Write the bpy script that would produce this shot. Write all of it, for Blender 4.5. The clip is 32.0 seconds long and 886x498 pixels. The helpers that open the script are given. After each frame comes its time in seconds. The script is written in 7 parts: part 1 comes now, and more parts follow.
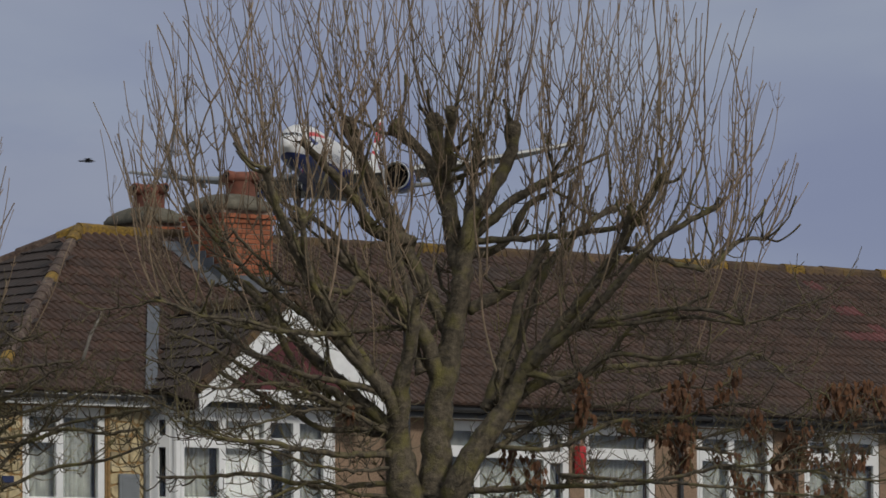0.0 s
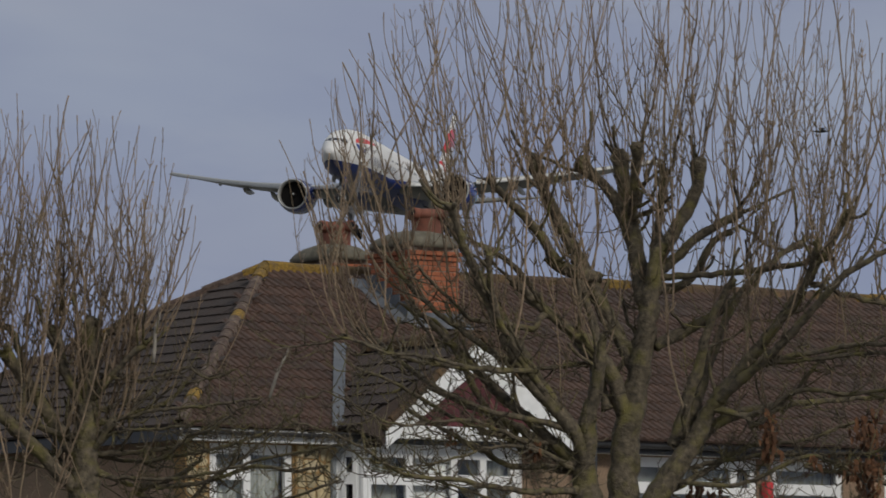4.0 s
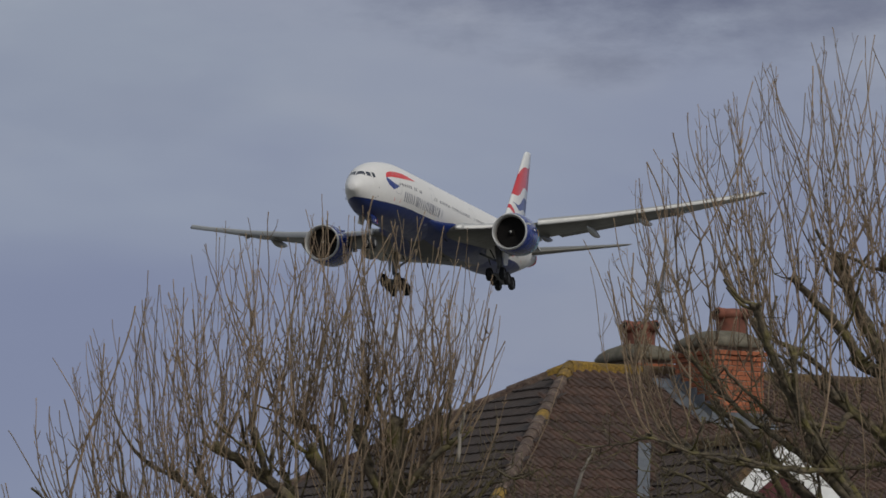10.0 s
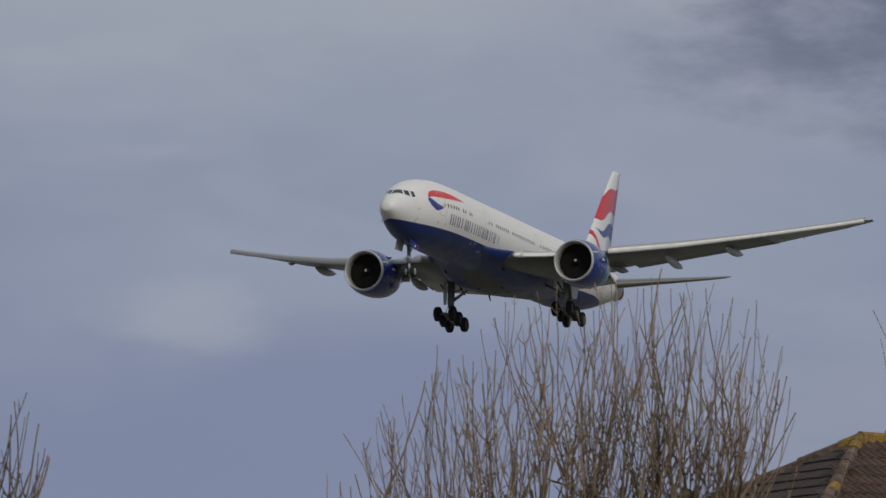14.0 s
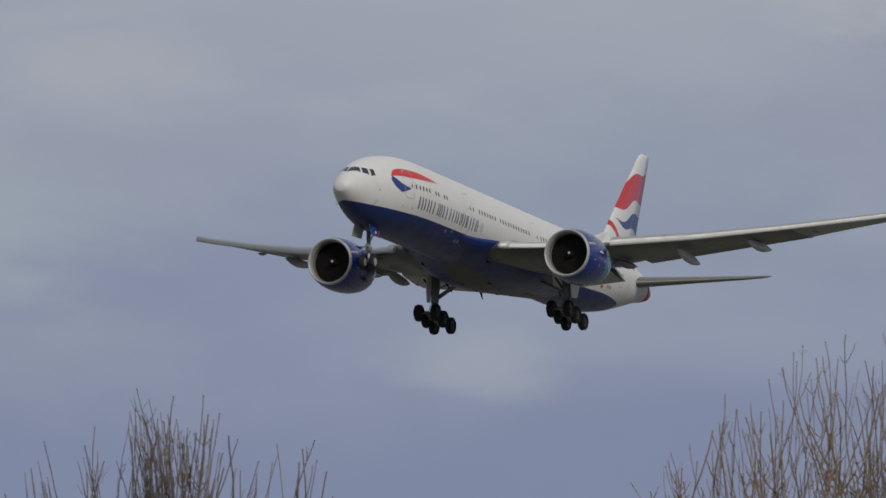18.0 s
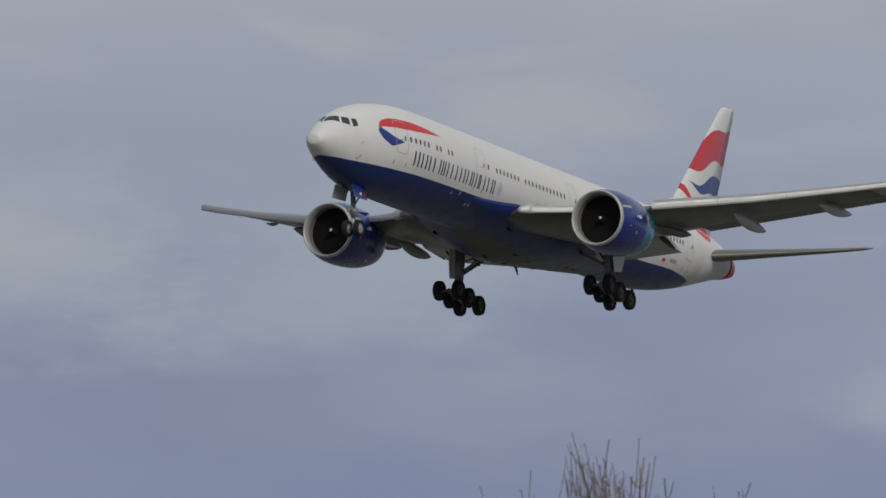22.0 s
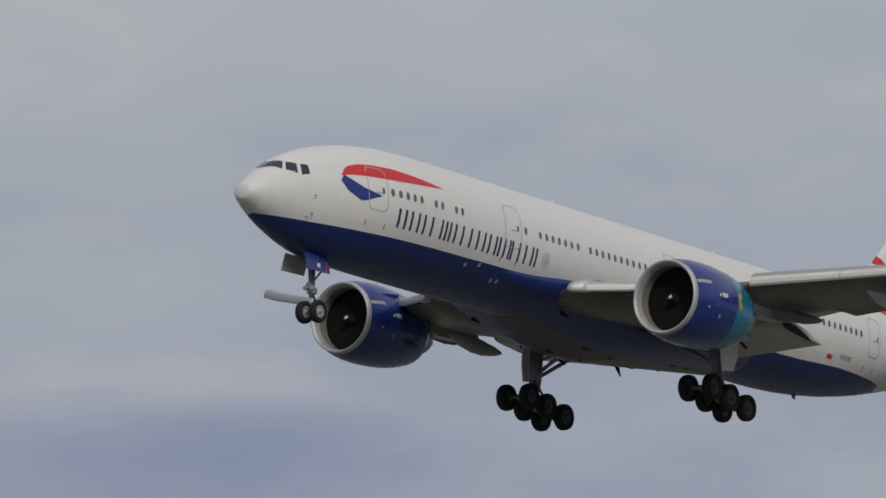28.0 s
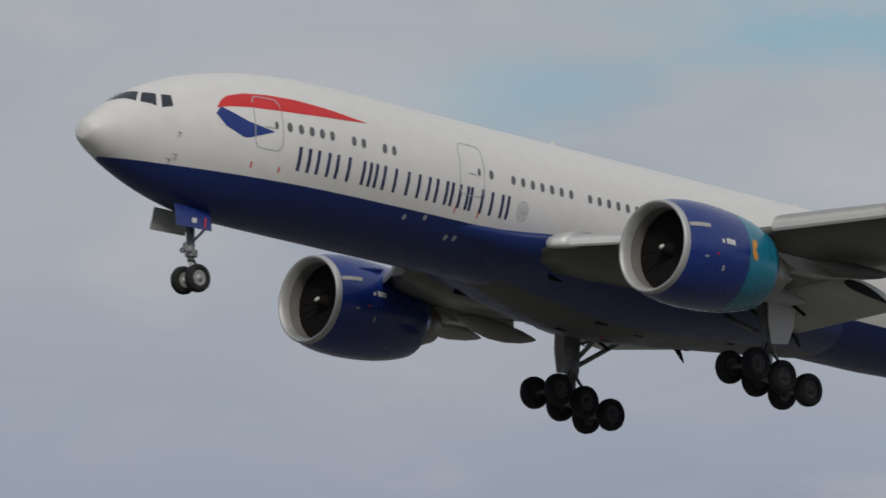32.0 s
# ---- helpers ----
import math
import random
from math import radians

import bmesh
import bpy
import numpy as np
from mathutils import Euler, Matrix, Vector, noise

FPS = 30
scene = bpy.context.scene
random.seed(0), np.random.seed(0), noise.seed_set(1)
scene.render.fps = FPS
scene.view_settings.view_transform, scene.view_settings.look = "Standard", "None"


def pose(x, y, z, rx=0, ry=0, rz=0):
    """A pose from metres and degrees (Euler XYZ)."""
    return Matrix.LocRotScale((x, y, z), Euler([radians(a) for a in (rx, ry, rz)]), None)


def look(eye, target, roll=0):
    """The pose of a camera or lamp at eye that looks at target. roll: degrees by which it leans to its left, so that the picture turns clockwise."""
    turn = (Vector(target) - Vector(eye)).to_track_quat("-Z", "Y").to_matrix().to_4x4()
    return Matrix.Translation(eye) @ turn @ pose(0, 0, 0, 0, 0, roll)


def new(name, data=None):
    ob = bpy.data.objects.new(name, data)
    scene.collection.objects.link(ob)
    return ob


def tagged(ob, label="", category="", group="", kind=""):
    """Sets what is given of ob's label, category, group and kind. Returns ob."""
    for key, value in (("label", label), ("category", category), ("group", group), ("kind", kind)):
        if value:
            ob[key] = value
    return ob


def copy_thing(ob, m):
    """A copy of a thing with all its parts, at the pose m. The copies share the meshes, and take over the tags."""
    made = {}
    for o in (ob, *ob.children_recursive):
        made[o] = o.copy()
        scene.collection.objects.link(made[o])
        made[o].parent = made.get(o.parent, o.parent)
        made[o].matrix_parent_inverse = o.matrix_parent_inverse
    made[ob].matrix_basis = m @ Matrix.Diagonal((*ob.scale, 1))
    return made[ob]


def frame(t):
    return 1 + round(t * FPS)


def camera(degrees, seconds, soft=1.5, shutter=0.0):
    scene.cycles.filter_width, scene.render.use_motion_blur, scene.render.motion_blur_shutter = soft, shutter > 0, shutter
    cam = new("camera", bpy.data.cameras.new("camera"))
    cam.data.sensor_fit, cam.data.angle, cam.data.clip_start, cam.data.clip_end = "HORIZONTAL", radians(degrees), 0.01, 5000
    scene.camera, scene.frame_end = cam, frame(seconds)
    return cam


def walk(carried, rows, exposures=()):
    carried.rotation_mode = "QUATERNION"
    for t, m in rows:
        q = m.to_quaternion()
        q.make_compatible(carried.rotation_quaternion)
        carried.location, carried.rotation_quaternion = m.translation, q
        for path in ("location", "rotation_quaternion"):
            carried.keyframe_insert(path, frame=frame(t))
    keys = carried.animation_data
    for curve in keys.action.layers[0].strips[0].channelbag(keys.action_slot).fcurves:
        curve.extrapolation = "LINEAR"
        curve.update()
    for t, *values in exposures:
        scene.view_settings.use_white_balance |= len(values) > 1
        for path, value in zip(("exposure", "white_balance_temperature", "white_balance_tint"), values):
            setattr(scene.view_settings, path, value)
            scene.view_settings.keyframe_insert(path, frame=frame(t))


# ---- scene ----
# Camera on a tripod at eye height, panning left and tilting up after the airliner.
cam = camera(8.393, 32.0, soft=1.6, shutter=0.5)

# seconds, yaw, pitch, roll in degrees
PATH = [
    (0, 0.000, 4.498, -0.276),
    (0.5, 0.165, 4.507, -0.288),
    (1, 0.338, 4.507, -0.292),
    (1.5, 0.501, 4.522, -0.298),
    (2, 0.669, 4.541, -0.298),
    (2.5, 0.844, 4.575, -0.316),
    (3, 1.066, 4.631, -0.343),
    (3.5, 1.406, 4.737, -0.358),
    (4, 1.769, 4.855, -0.349),
    (4.5, 2.101, 4.973, -0.329),
    (6.5, 3.113, 5.289, -0.276),
    (7, 3.352, 5.366, -0.259),
    (7.5, 3.581, 5.441, -0.259),
    (8, 3.802, 5.515, -0.239),
    (8.5, 4.017, 5.588, -0.152),
    (9, 4.234, 5.673, -0.039),
    (9.5, 4.447, 5.744, -0.132),
    (10, 4.665, 5.816, -0.165),
    (10.5, 4.882, 5.895, -0.148),
    (11, 5.103, 5.970, -0.134),
    (11.5, 5.352, 6.056, -0.164),
    (12, 5.658, 6.139, -0.264),
    (12.5, 6.079, 6.228, -0.383),
    (13, 6.613, 6.326, -0.478),
    (13.5, 7.062, 6.438, -0.448),
    (14, 7.417, 6.526, -0.407),
    (14.5, 7.758, 6.618, -0.334),
    (15, 8.111, 6.702, -0.226),
    (15.5, 8.453, 6.779, -0.119),
    (17.5, 9.820, 6.969, 0.121),
    (18, 10.167, 6.997, 0.094),
    (18.5, 10.585, 7.034, 0.099),
    (19, 11.098, 7.074, 0.146),
    (19.5, 11.632, 7.120, 0.202),
    (20, 12.145, 7.163, 0.284),
    (20.5, 12.640, 7.211, 0.318),
    (21, 13.150, 7.270, 0.258),
    (21.5, 13.709, 7.331, 0.109),
    (22, 14.311, 7.405, -0.094),
    (22.5, 14.962, 7.507, -0.329),
    (23, 15.673, 7.627, -0.562),
    (23.5, 16.384, 7.825, -0.646),
    (24, 17.101, 8.082, -0.626),
    (24.5, 17.800, 8.303, -0.523),
    (25, 18.552, 8.536, -0.409),
    (25.5, 19.379, 8.778, -0.348),
    (27.5, 23.141, 9.590, 0.001),
    (28, 24.195, 9.760, 0.034),
    (28.5, 25.312, 9.936, -0.174),
    (29, 26.532, 10.090, -0.325),
    (29.5, 27.882, 10.217, -0.353),
    (30, 29.284, 10.348, -0.283),
    (30.5, 30.641, 10.451, -0.341),
    (31, 31.956, 10.586, -0.296),
    (31.5, 33.260, 10.717, -0.110),
    (32, 34.530, 10.847, 0.098),
]
walk(cam, [(t, pose(0, 0, 1.6, 0, 0, yaw) @ pose(0, 0, 0, 90 + tilt) @ pose(0, 0, 0, 0, 0, lean)) for t, yaw, tilt, lean in PATH])

# Even approach of the airliner: nose at 20 s, metres a second; roll, pitch and heading settle slowly
FLIGHT_NOSE = (-90.90, 387.65, 57.90)
FLIGHT_SPEED = (-3.564, -18.105, -0.837)
FLIGHT_TURN = [(-0.257, -2.651, 257.412), (-2.213, 0.188, 0.117), (1.499, 0.204, 0.577)]      # at 20 s, change in 12 s, swing
# ---- sky and sun ----
SUN_UP, SUN_FROM = 32.0, 140.0      # height; bearing of the sun, clockwise from +y


SINGLE_CLOUDS = [
    (3.2, 8.6, 1.7, 1.0, 0.7, (1.05, 1.2, 1.85)),
    (1.6, 9.0, 3.6, 1.6, 0.75, (1.05, 1.2, 1.85)), (5.2, 7.2, 2.6, 1.1, 0.3, (2.7, 3.0, 3.7)), (9.87, 5.92, 0.95, 0.36, 0.5, (3.3, 3.6, 4.1)),
    (8.2, 7.6, 2.2, 1.0, 0.4, (2.05, 2.35, 3.2)), (3.6, 5.0, 2.2, 1.1, 0.45, (2.8, 3.05, 3.7)), (14.0, 5.8, 2.4, 0.6, 0.35, (2.75, 3.05, 3.7)), (13.4, 8.7, 1.6, 0.5, 0.4, (3.9, 4.0, 4.2)), (16.4, 5.75, 1.9, 0.5, 0.4, (2.0, 2.25, 3.1)),
    (26.2, 7.85, 1.7, 0.5, 0.95, (2.05, 2.4, 3.35)), (27.5, 8.5, 3.2, 0.35, 0.5, (4.1, 4.15, 4.3)), (30.7, 12.95, 2.6, 0.5, 0.9, (2.3, 3.7, 4.5)), (33.6, 12.35, 1.5, 0.5, 0.75, (2.4, 3.7, 4.45)), (36.0, 12.4, 2.4, 0.6, 0.5, (4.0, 4.1, 4.3)),
    (19.2, 7.4, 2.6, 1.1, 0.75, (3.25, 3.55, 3.95)), (14.8, 7.4, 2.2, 0.9, 0.5, (2.95, 3.3, 3.8)), (15.6, 7.0, 2.4, 0.7, 0.6, (2.9, 3.3, 3.85)), (28.5, 9.3, 3.6, 0.8, 0.45, (3.45, 3.8, 4.15)), (31.0, 9.0, 1.6, 0.3, 0.5, (2.7, 3.2, 4.0)),
    (29.5, 11.6, 2.2, 0.9, 0.35, (4.1, 4.15, 4.3))]


def build_sky():
    world = bpy.data.worlds.new("sky")
    scene.world = world
    world.use_nodes = True
    nt = world.node_tree
    nt.nodes.clear()
    N, L = nt.nodes.new, nt.links.new
    out, bg = N("ShaderNodeOutputWorld"), N("ShaderNodeBackground")
    sky = N("ShaderNodeTexSky")
    sky.sky_type, sky.sun_disc = "NISHITA", False
    sky.sun_elevation, sky.sun_rotation = radians(SUN_UP), radians(SUN_FROM)
    sky.air_density, sky.dust_density, sky.ozone_density = 1.0, 1.5, 1.5
    co = N("ShaderNodeTexCoord")
    squash = N("ShaderNodeMapping")
    squash.inputs["Scale"].default_value = (1.0, 1.0, 2.6)
    L(co.outputs["Generated"], squash.inputs["Vector"])

    def cloud(scale, detail, rough, lo, hi, seed):
        n = N("ShaderNodeTexNoise")
        n.noise_dimensions = "4D"
        n.inputs["W"].default_value = seed
        n.inputs["Scale"].default_value, n.inputs["Detail"].default_value, n.inputs["Roughness"].default_value = scale, detail, rough
        n.inputs["Distortion"].default_value = 0.4
        L(squash.outputs["Vector"], n.inputs["Vector"])
        r = N("ShaderNodeMapRange")
        r.interpolation_type = "SMOOTHSTEP"
        r.inputs["From Min"].default_value, r.inputs["From Max"].default_value = lo, hi
        L(n.outputs["Fac"], r.inputs["Value"])
        return r.outputs["Result"]

    def mix(fac, a, b):
        m = N("ShaderNodeMix")
        m.data_type = "RGBA"
        for sock, v in ((m.inputs["Factor"], fac), (m.inputs["A"], a), (m.inputs["B"], b)):
            if isinstance(v, bpy.types.NodeSocket):
                L(v, sock)
            else:
                sock.default_value = v
        return m.outputs["Result"]

    # cloud deck: blue-grey low down, paler higher up; lighter wisps, heavier parts, rare gaps of clear sky
    part_z = N("ShaderNodeSeparateXYZ")
    L(co.outputs["Generated"], part_z.inputs[0])
    climb = N("ShaderNodeMapRange")
    climb.interpolation_type = "SMOOTHSTEP"
    climb.inputs["From Min"].default_value, climb.inputs["From Max"].default_value = 0.088, 0.22
    L(part_z.outputs["Z"], climb.inputs["Value"])
    low = mix(climb.outputs["Result"], (1.90, 2.20, 3.25, 1), (3.58, 3.83, 4.16, 1))
    deck = mix(cloud(7.0, 4.0, 0.5, 0.40, 0.70, 3.1), low, mix(climb.outputs["Result"], (2.6, 2.98, 3.8, 1), (3.22, 3.54, 3.97, 1)))
    deck = mix(cloud(13.0, 3.5, 0.42, 0.50, 0.90, 7.7), deck, mix(climb.outputs["Result"], (3.2, 3.5, 4.05, 1), (3.85, 3.9, 4.15, 1)))
    deck = mix(cloud(11.0, 4.0, 0.5, 0.52, 0.85, 2.6), deck, (1.95, 2.28, 3.25, 1))

    tuft = N("ShaderNodeMath")
    tuft.operation = "MULTIPLY"
    L(cloud(30.0, 3.0, 0.45, 0.50, 0.95, 5.3), tuft.inputs[0])
    L(climb.outputs["Result"], tuft.inputs[1])
    deck = mix(tuft.outputs[0], deck, (4.1, 4.14, 4.3, 1))

    # single clouds and gaps: bearing to the left of +y, height, half width, half height in degrees, weight, colour
    def calc(op, a, b=0.0):
        n = N("ShaderNodeMath")
        n.operation = op
        for i, v in enumerate((a, b)):
            if isinstance(v, bpy.types.NodeSocket):
                L(v, n.inputs[i])
            else:
                n.inputs[i].default_value = v
        return n.outputs[0]

    ragged = N("ShaderNodeTexNoise")
    ragged.inputs["Scale"].default_value, ragged.inputs["Detail"].default_value, ragged.inputs["Roughness"].default_value = 30.0, 9.0, 0.62
    L(squash.outputs["Vector"], ragged.inputs["Vector"])
    rough = calc("MULTIPLY", calc("SUBTRACT", ragged.outputs["Fac"], 0.5), 2.1)
    bearing = calc("MULTIPLY", calc("ARCTAN2", calc("MULTIPLY", part_z.outputs["X"], -1.0), part_z.outputs["Y"]), 57.2958)
    height = calc("MULTIPLY", calc("ARCSINE", part_z.outputs["Z"]), 57.2958)
    for b0, h0, bw, hw, weight, colour in SINGLE_CLOUDS:
        u, v = calc("DIVIDE", calc("SUBTRACT", bearing, b0), bw), calc("DIVIDE", calc("SUBTRACT", height, h0), hw)
        far = calc("SQRT", calc("ADD", calc("MULTIPLY", u, u), calc("MULTIPLY", v, v)))
        r = N("ShaderNodeMapRange")
        r.interpolation_type = "SMOOTHSTEP"
        r.inputs["From Min"].default_value, r.inputs["From Max"].default_value = 1.25, 0.1
        r.inputs["To Max"].default_value = weight
        L(calc("ADD", far, rough), r.inputs["Value"])
        deck = mix(r.outputs["Result"], deck, sky.outputs["Color"] if colour is None else (*colour, 1))
    L(deck, bg.inputs["Color"])
    bg.inputs["Strength"].default_value = 0.11
    L(bg.outputs["Background"], out.inputs["Surface"])


build_sky()
sun = new("sun", bpy.data.lights.new("sun", "SUN"))
sun.data.energy, sun.data.angle, sun.data.color = 1.5, radians(11), (1.0, 0.95, 0.87)
_b = radians(SUN_FROM)
sun.matrix_world = look((0, 0, 60), (-math.sin(_b), -math.cos(_b), 60 - math.tan(radians(SUN_UP))))
scene.view_settings.exposure = 0.0
# ---- materials ----
MATS = {}


def mat(name, color, rough=0.6, metal=0.0, vary=0.12, grain=6.0, stain=0.7, dirt=None, bump=0.15, bump_scale=40.0, own=0.0, coat=0.0, island=0.0):
    """Colour with stains (large) and grain (small), relief, and a shade of its own for each piece."""
    if name in MATS:
        return MATS[name]
    m = bpy.data.materials.new(name)
    m.use_nodes = True
    nt = m.node_tree
    N, L = nt.nodes.new, nt.links.new
    b = nt.nodes["Principled BSDF"]
    co = N("ShaderNodeTexCoord")
    where = co.outputs["Object"]
    if own:
        # pieces of one mesh differ in their pattern too
        info, spread, move = N("ShaderNodeObjectInfo"), N("ShaderNodeVectorMath"), N("ShaderNodeVectorMath")
        spread.operation, move.operation = "MULTIPLY", "ADD"
        L(info.outputs["Random"], spread.inputs[0])
        spread.inputs[1].default_value = (91.0, 57.0, 33.0)
        L(spread.outputs[0], move.inputs[0])
        L(where, move.inputs[1])
        where = move.outputs[0]

    def noise_at(scale, detail):
        n = N("ShaderNodeTexNoise")
        n.inputs["Scale"].default_value, n.inputs["Detail"].default_value = scale, detail
        L(where, n.inputs["Vector"])
        return n.outputs["Fac"]

    def mixed(kind, fac, a, bb):
        x = N("ShaderNodeMix")
        x.data_type, x.blend_type = "RGBA", kind
        for sock, v in ((x.inputs["Factor"], fac), (x.inputs["A"], a), (x.inputs["B"], bb)):
            if isinstance(v, bpy.types.NodeSocket):
                L(v, sock)
            else:
                sock.default_value = v
        return x.outputs["Result"]

    def ranged(v, lo, hi, a=0.0, bb=1.0):
        r = N("ShaderNodeMapRange")
        r.inputs["From Min"].default_value, r.inputs["From Max"].default_value = lo, hi
        r.inputs["To Min"].default_value, r.inputs["To Max"].default_value = a, bb
        L(v, r.inputs["Value"])
        return r.outputs["Result"]

    c = (*color, 1)
    big, small = noise_at(stain, 4), noise_at(grain, 6)
    shade = ranged(small, 0.3, 0.7, 1 - vary, 1 + vary)
    grey = N("ShaderNodeCombineColor")
    for ch in range(3):
        L(shade, grey.inputs[ch])
    col = mixed("MULTIPLY", 1.0, c, grey.outputs["Color"])
    if dirt:
        col = mixed("MIX", ranged(big, 0.48, 0.72, 0, 0.75), col, (*dirt, 1))
    for amount, source in ((own, "ShaderNodeObjectInfo"), (island, "ShaderNodeNewGeometry")):
        if amount:
            src = N(source)
            rnd = src.outputs["Random"] if source == "ShaderNodeObjectInfo" else src.outputs["Random Per Island"]
            g2 = N("ShaderNodeCombineColor")
            sh = ranged(rnd, 0, 1, 1 - amount, 1 + amount)
            for ch in range(3):
                L(sh, g2.inputs[ch])
            col = mixed("MULTIPLY", 1.0, col, g2.outputs["Color"])
    L(col, b.inputs["Base Color"])
    L(ranged(small, 0.3, 0.7, max(0.02, rough - 0.07), min(1, rough + 0.07)), b.inputs["Roughness"])
    b.inputs["Metallic"].default_value = metal
    b.inputs["Coat Weight"].default_value = coat
    b.inputs["Coat Roughness"].default_value = 0.12
    if bump:
        bp = N("ShaderNodeBump")
        bp.inputs["Strength"].default_value, bp.inputs["Distance"].default_value = bump, 0.02
        L(noise_at(bump_scale, 5), bp.inputs["Height"])
        L(bp.outputs["Normal"], b.inputs["Normal"])
    MATS[name] = m
    return m


def fin_paint():
    """White fin with a waved red field, a white wave and a blue one below it."""
    m = mat("fin_paint", (0.68, 0.68, 0.66), 0.35, vary=0.03, bump=0.0, coat=0.3)
    nt = m.node_tree
    N, L = nt.nodes.new, nt.links.new
    b = nt.nodes["Principled BSDF"]
    white = b.inputs["Base Color"].links[0].from_socket
    sep = N("ShaderNodeSeparateXYZ")
    co = N("ShaderNodeTexCoord")
    L(co.outputs["Object"], sep.inputs[0])

    def calc(op, a, bb=0.0):
        n = N("ShaderNodeMath")
        n.operation = op
        for i, v in enumerate((a, bb)):
            if isinstance(v, bpy.types.NodeSocket):
                L(v, n.inputs[i])
            else:
                n.inputs[i].default_value = v
        return n.outputs[0]

    X, Z = sep.outputs["X"], sep.outputs["Z"]
    wave = calc("MULTIPLY", calc("SINE", calc("ADD", calc("MULTIPLY", X, 1.3), 0.6)), 0.3)
    waved = calc("SUBTRACT", Z, wave)

    def level(slope):
        """Height above a line that climbs aft."""
        return calc("ADD", waved, calc("MULTIPLY", X, slope))

    last = white
    for lo, low_slope, hi, high_slope, colour in FIN_BANDS:
        inside = calc("MULTIPLY", calc("GREATER_THAN", level(low_slope), lo), calc("LESS_THAN", level(high_slope), hi))
        x = N("ShaderNodeMix")
        x.data_type = "RGBA"
        L(inside, x.inputs["Factor"])
        L(last, x.inputs["A"])
        x.inputs["B"].default_value = (*colour, 1)
        last = x.outputs["Result"]
    L(last, b.inputs["Base Color"])
    return m


# lower edge and its slope, upper edge and its slope, colour
FIN_BANDS = [(0.3, .23, 2.57, .38, (0.52, 0.024, 0.035)), (-2.35, -.12, -0.78, .205, (0.016, 0.035, 0.19)), (-6.42, -.63, -5.75, -.63, (0.52, 0.024, 0.035))]
WHITE = mat("airliner_white", (0.69, 0.675, 0.65), 0.5, vary=0.03, grain=1.5, stain=0.15, bump=0.02, bump_scale=3, coat=0.08)
BLUE = mat("airliner_blue", (0.0072, 0.0225, 0.128), 0.38, vary=0.06, grain=1.2, bump=0.02, bump_scale=3, coat=0.1)
COWL_BLUE = mat("cowl_blue", (0.0075, 0.026, 0.175), 0.25, vary=0.06, grain=2, bump=0.02, bump_scale=4, coat=0.5)
TEAL = mat("cowl_teal", (0.006, 0.17, 0.26), 0.28, vary=0.06, grain=2, bump=0.02, bump_scale=4, coat=0.4)
DECAL_RED = mat("decal_red", (0.60, 0.028, 0.03), 0.35, vary=0.08, grain=2, bump=0)
DECAL_BLUE = mat("decal_blue", (0.012, 0.035, 0.20), 0.35, vary=0.05, grain=2, bump=0)
DECAL_DARK = mat("decal_dark", (0.02, 0.03, 0.085), 0.4, vary=0.05, bump=0)
DECAL_GREY = mat("decal_grey", (0.36, 0.37, 0.38), 0.4, vary=0.1, bump=0)
ORANGE = mat("decal_orange", (0.62, 0.27, 0.06), 0.4, vary=0.1, bump=0)
# grey kept dark: shade of the undersides is put into it
WING_GREY_SHADED = mat("wing_grey_shaded", (0.128, 0.125, 0.11), 0.38, vary=0.1, grain=1.2, stain=0.3, dirt=(0.10, 0.097, 0.083), bump=0.02, bump_scale=3)
WING_LIGHT = mat("wing_light_grey", (0.36, 0.36, 0.34), 0.45, vary=0.08, grain=1.2, dirt=(0.36, 0.36, 0.33), bump=0.02, bump_scale=3)
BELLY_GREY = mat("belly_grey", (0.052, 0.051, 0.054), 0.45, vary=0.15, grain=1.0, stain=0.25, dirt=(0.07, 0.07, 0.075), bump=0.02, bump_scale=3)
# light grey: sun and ground bounce on the flaps put into the colour
FLAP_GREY_LIT = mat("flap_grey_lit", (0.46, 0.455, 0.43), 0.42, vary=0.08, grain=1.2, stain=0.3, dirt=(0.36, 0.35, 0.31), bump=0.02, bump_scale=3)
SLAT = mat("slat_metal", (0.37, 0.37, 0.36), 0.5, metal=0.4, vary=0.06, grain=2, bump=0.02, bump_scale=4)
DECAL_PALE = mat("decal_pale", (0.52, 0.52, 0.52), 0.4, vary=0.2, grain=7, bump=0)
SILVER = mat("bare_metal", (0.50, 0.50, 0.49), 0.55, metal=0.5, vary=0.06, grain=2, bump=0.02, bump_scale=4)
STEEL = mat("gear_steel", (0.20, 0.205, 0.21), 0.45, metal=0.35, vary=0.15, grain=4, bump=0.05)
RUBBER = mat("tyre_rubber", (0.026, 0.026, 0.028), 0.75, vary=0.2, grain=8, bump=0.1)
RIM_PALE = mat("nose_wheel_rim", (0.35, 0.35, 0.34), 0.45, metal=0.3, vary=0.15, bump=0.05)
RIM = mat("wheel_rim", (0.045, 0.045, 0.045), 0.5, metal=0.3, vary=0.15, bump=0.05)
# black of hoses and wicks, also painted shade for openings
DARK = mat("cavity_shade_and_black", (0.012, 0.012, 0.013), 0.6, vary=0.2, bump=0.05)
# near black: the shade deep in the inlet is in this colour
FAN_SHADED = mat("fan_shaded", (0.0115, 0.0105, 0.0100), 0.9, metal=0.0, vary=0.10, bump=0.02)
DUCT = mat("inlet_duct", (0.20, 0.19, 0.18), 0.5, vary=0.1, bump=0.02)
CABIN_GLASS = mat("cabin_glass", (0.12, 0.12, 0.13), 0.12, vary=0.1, bump=0)
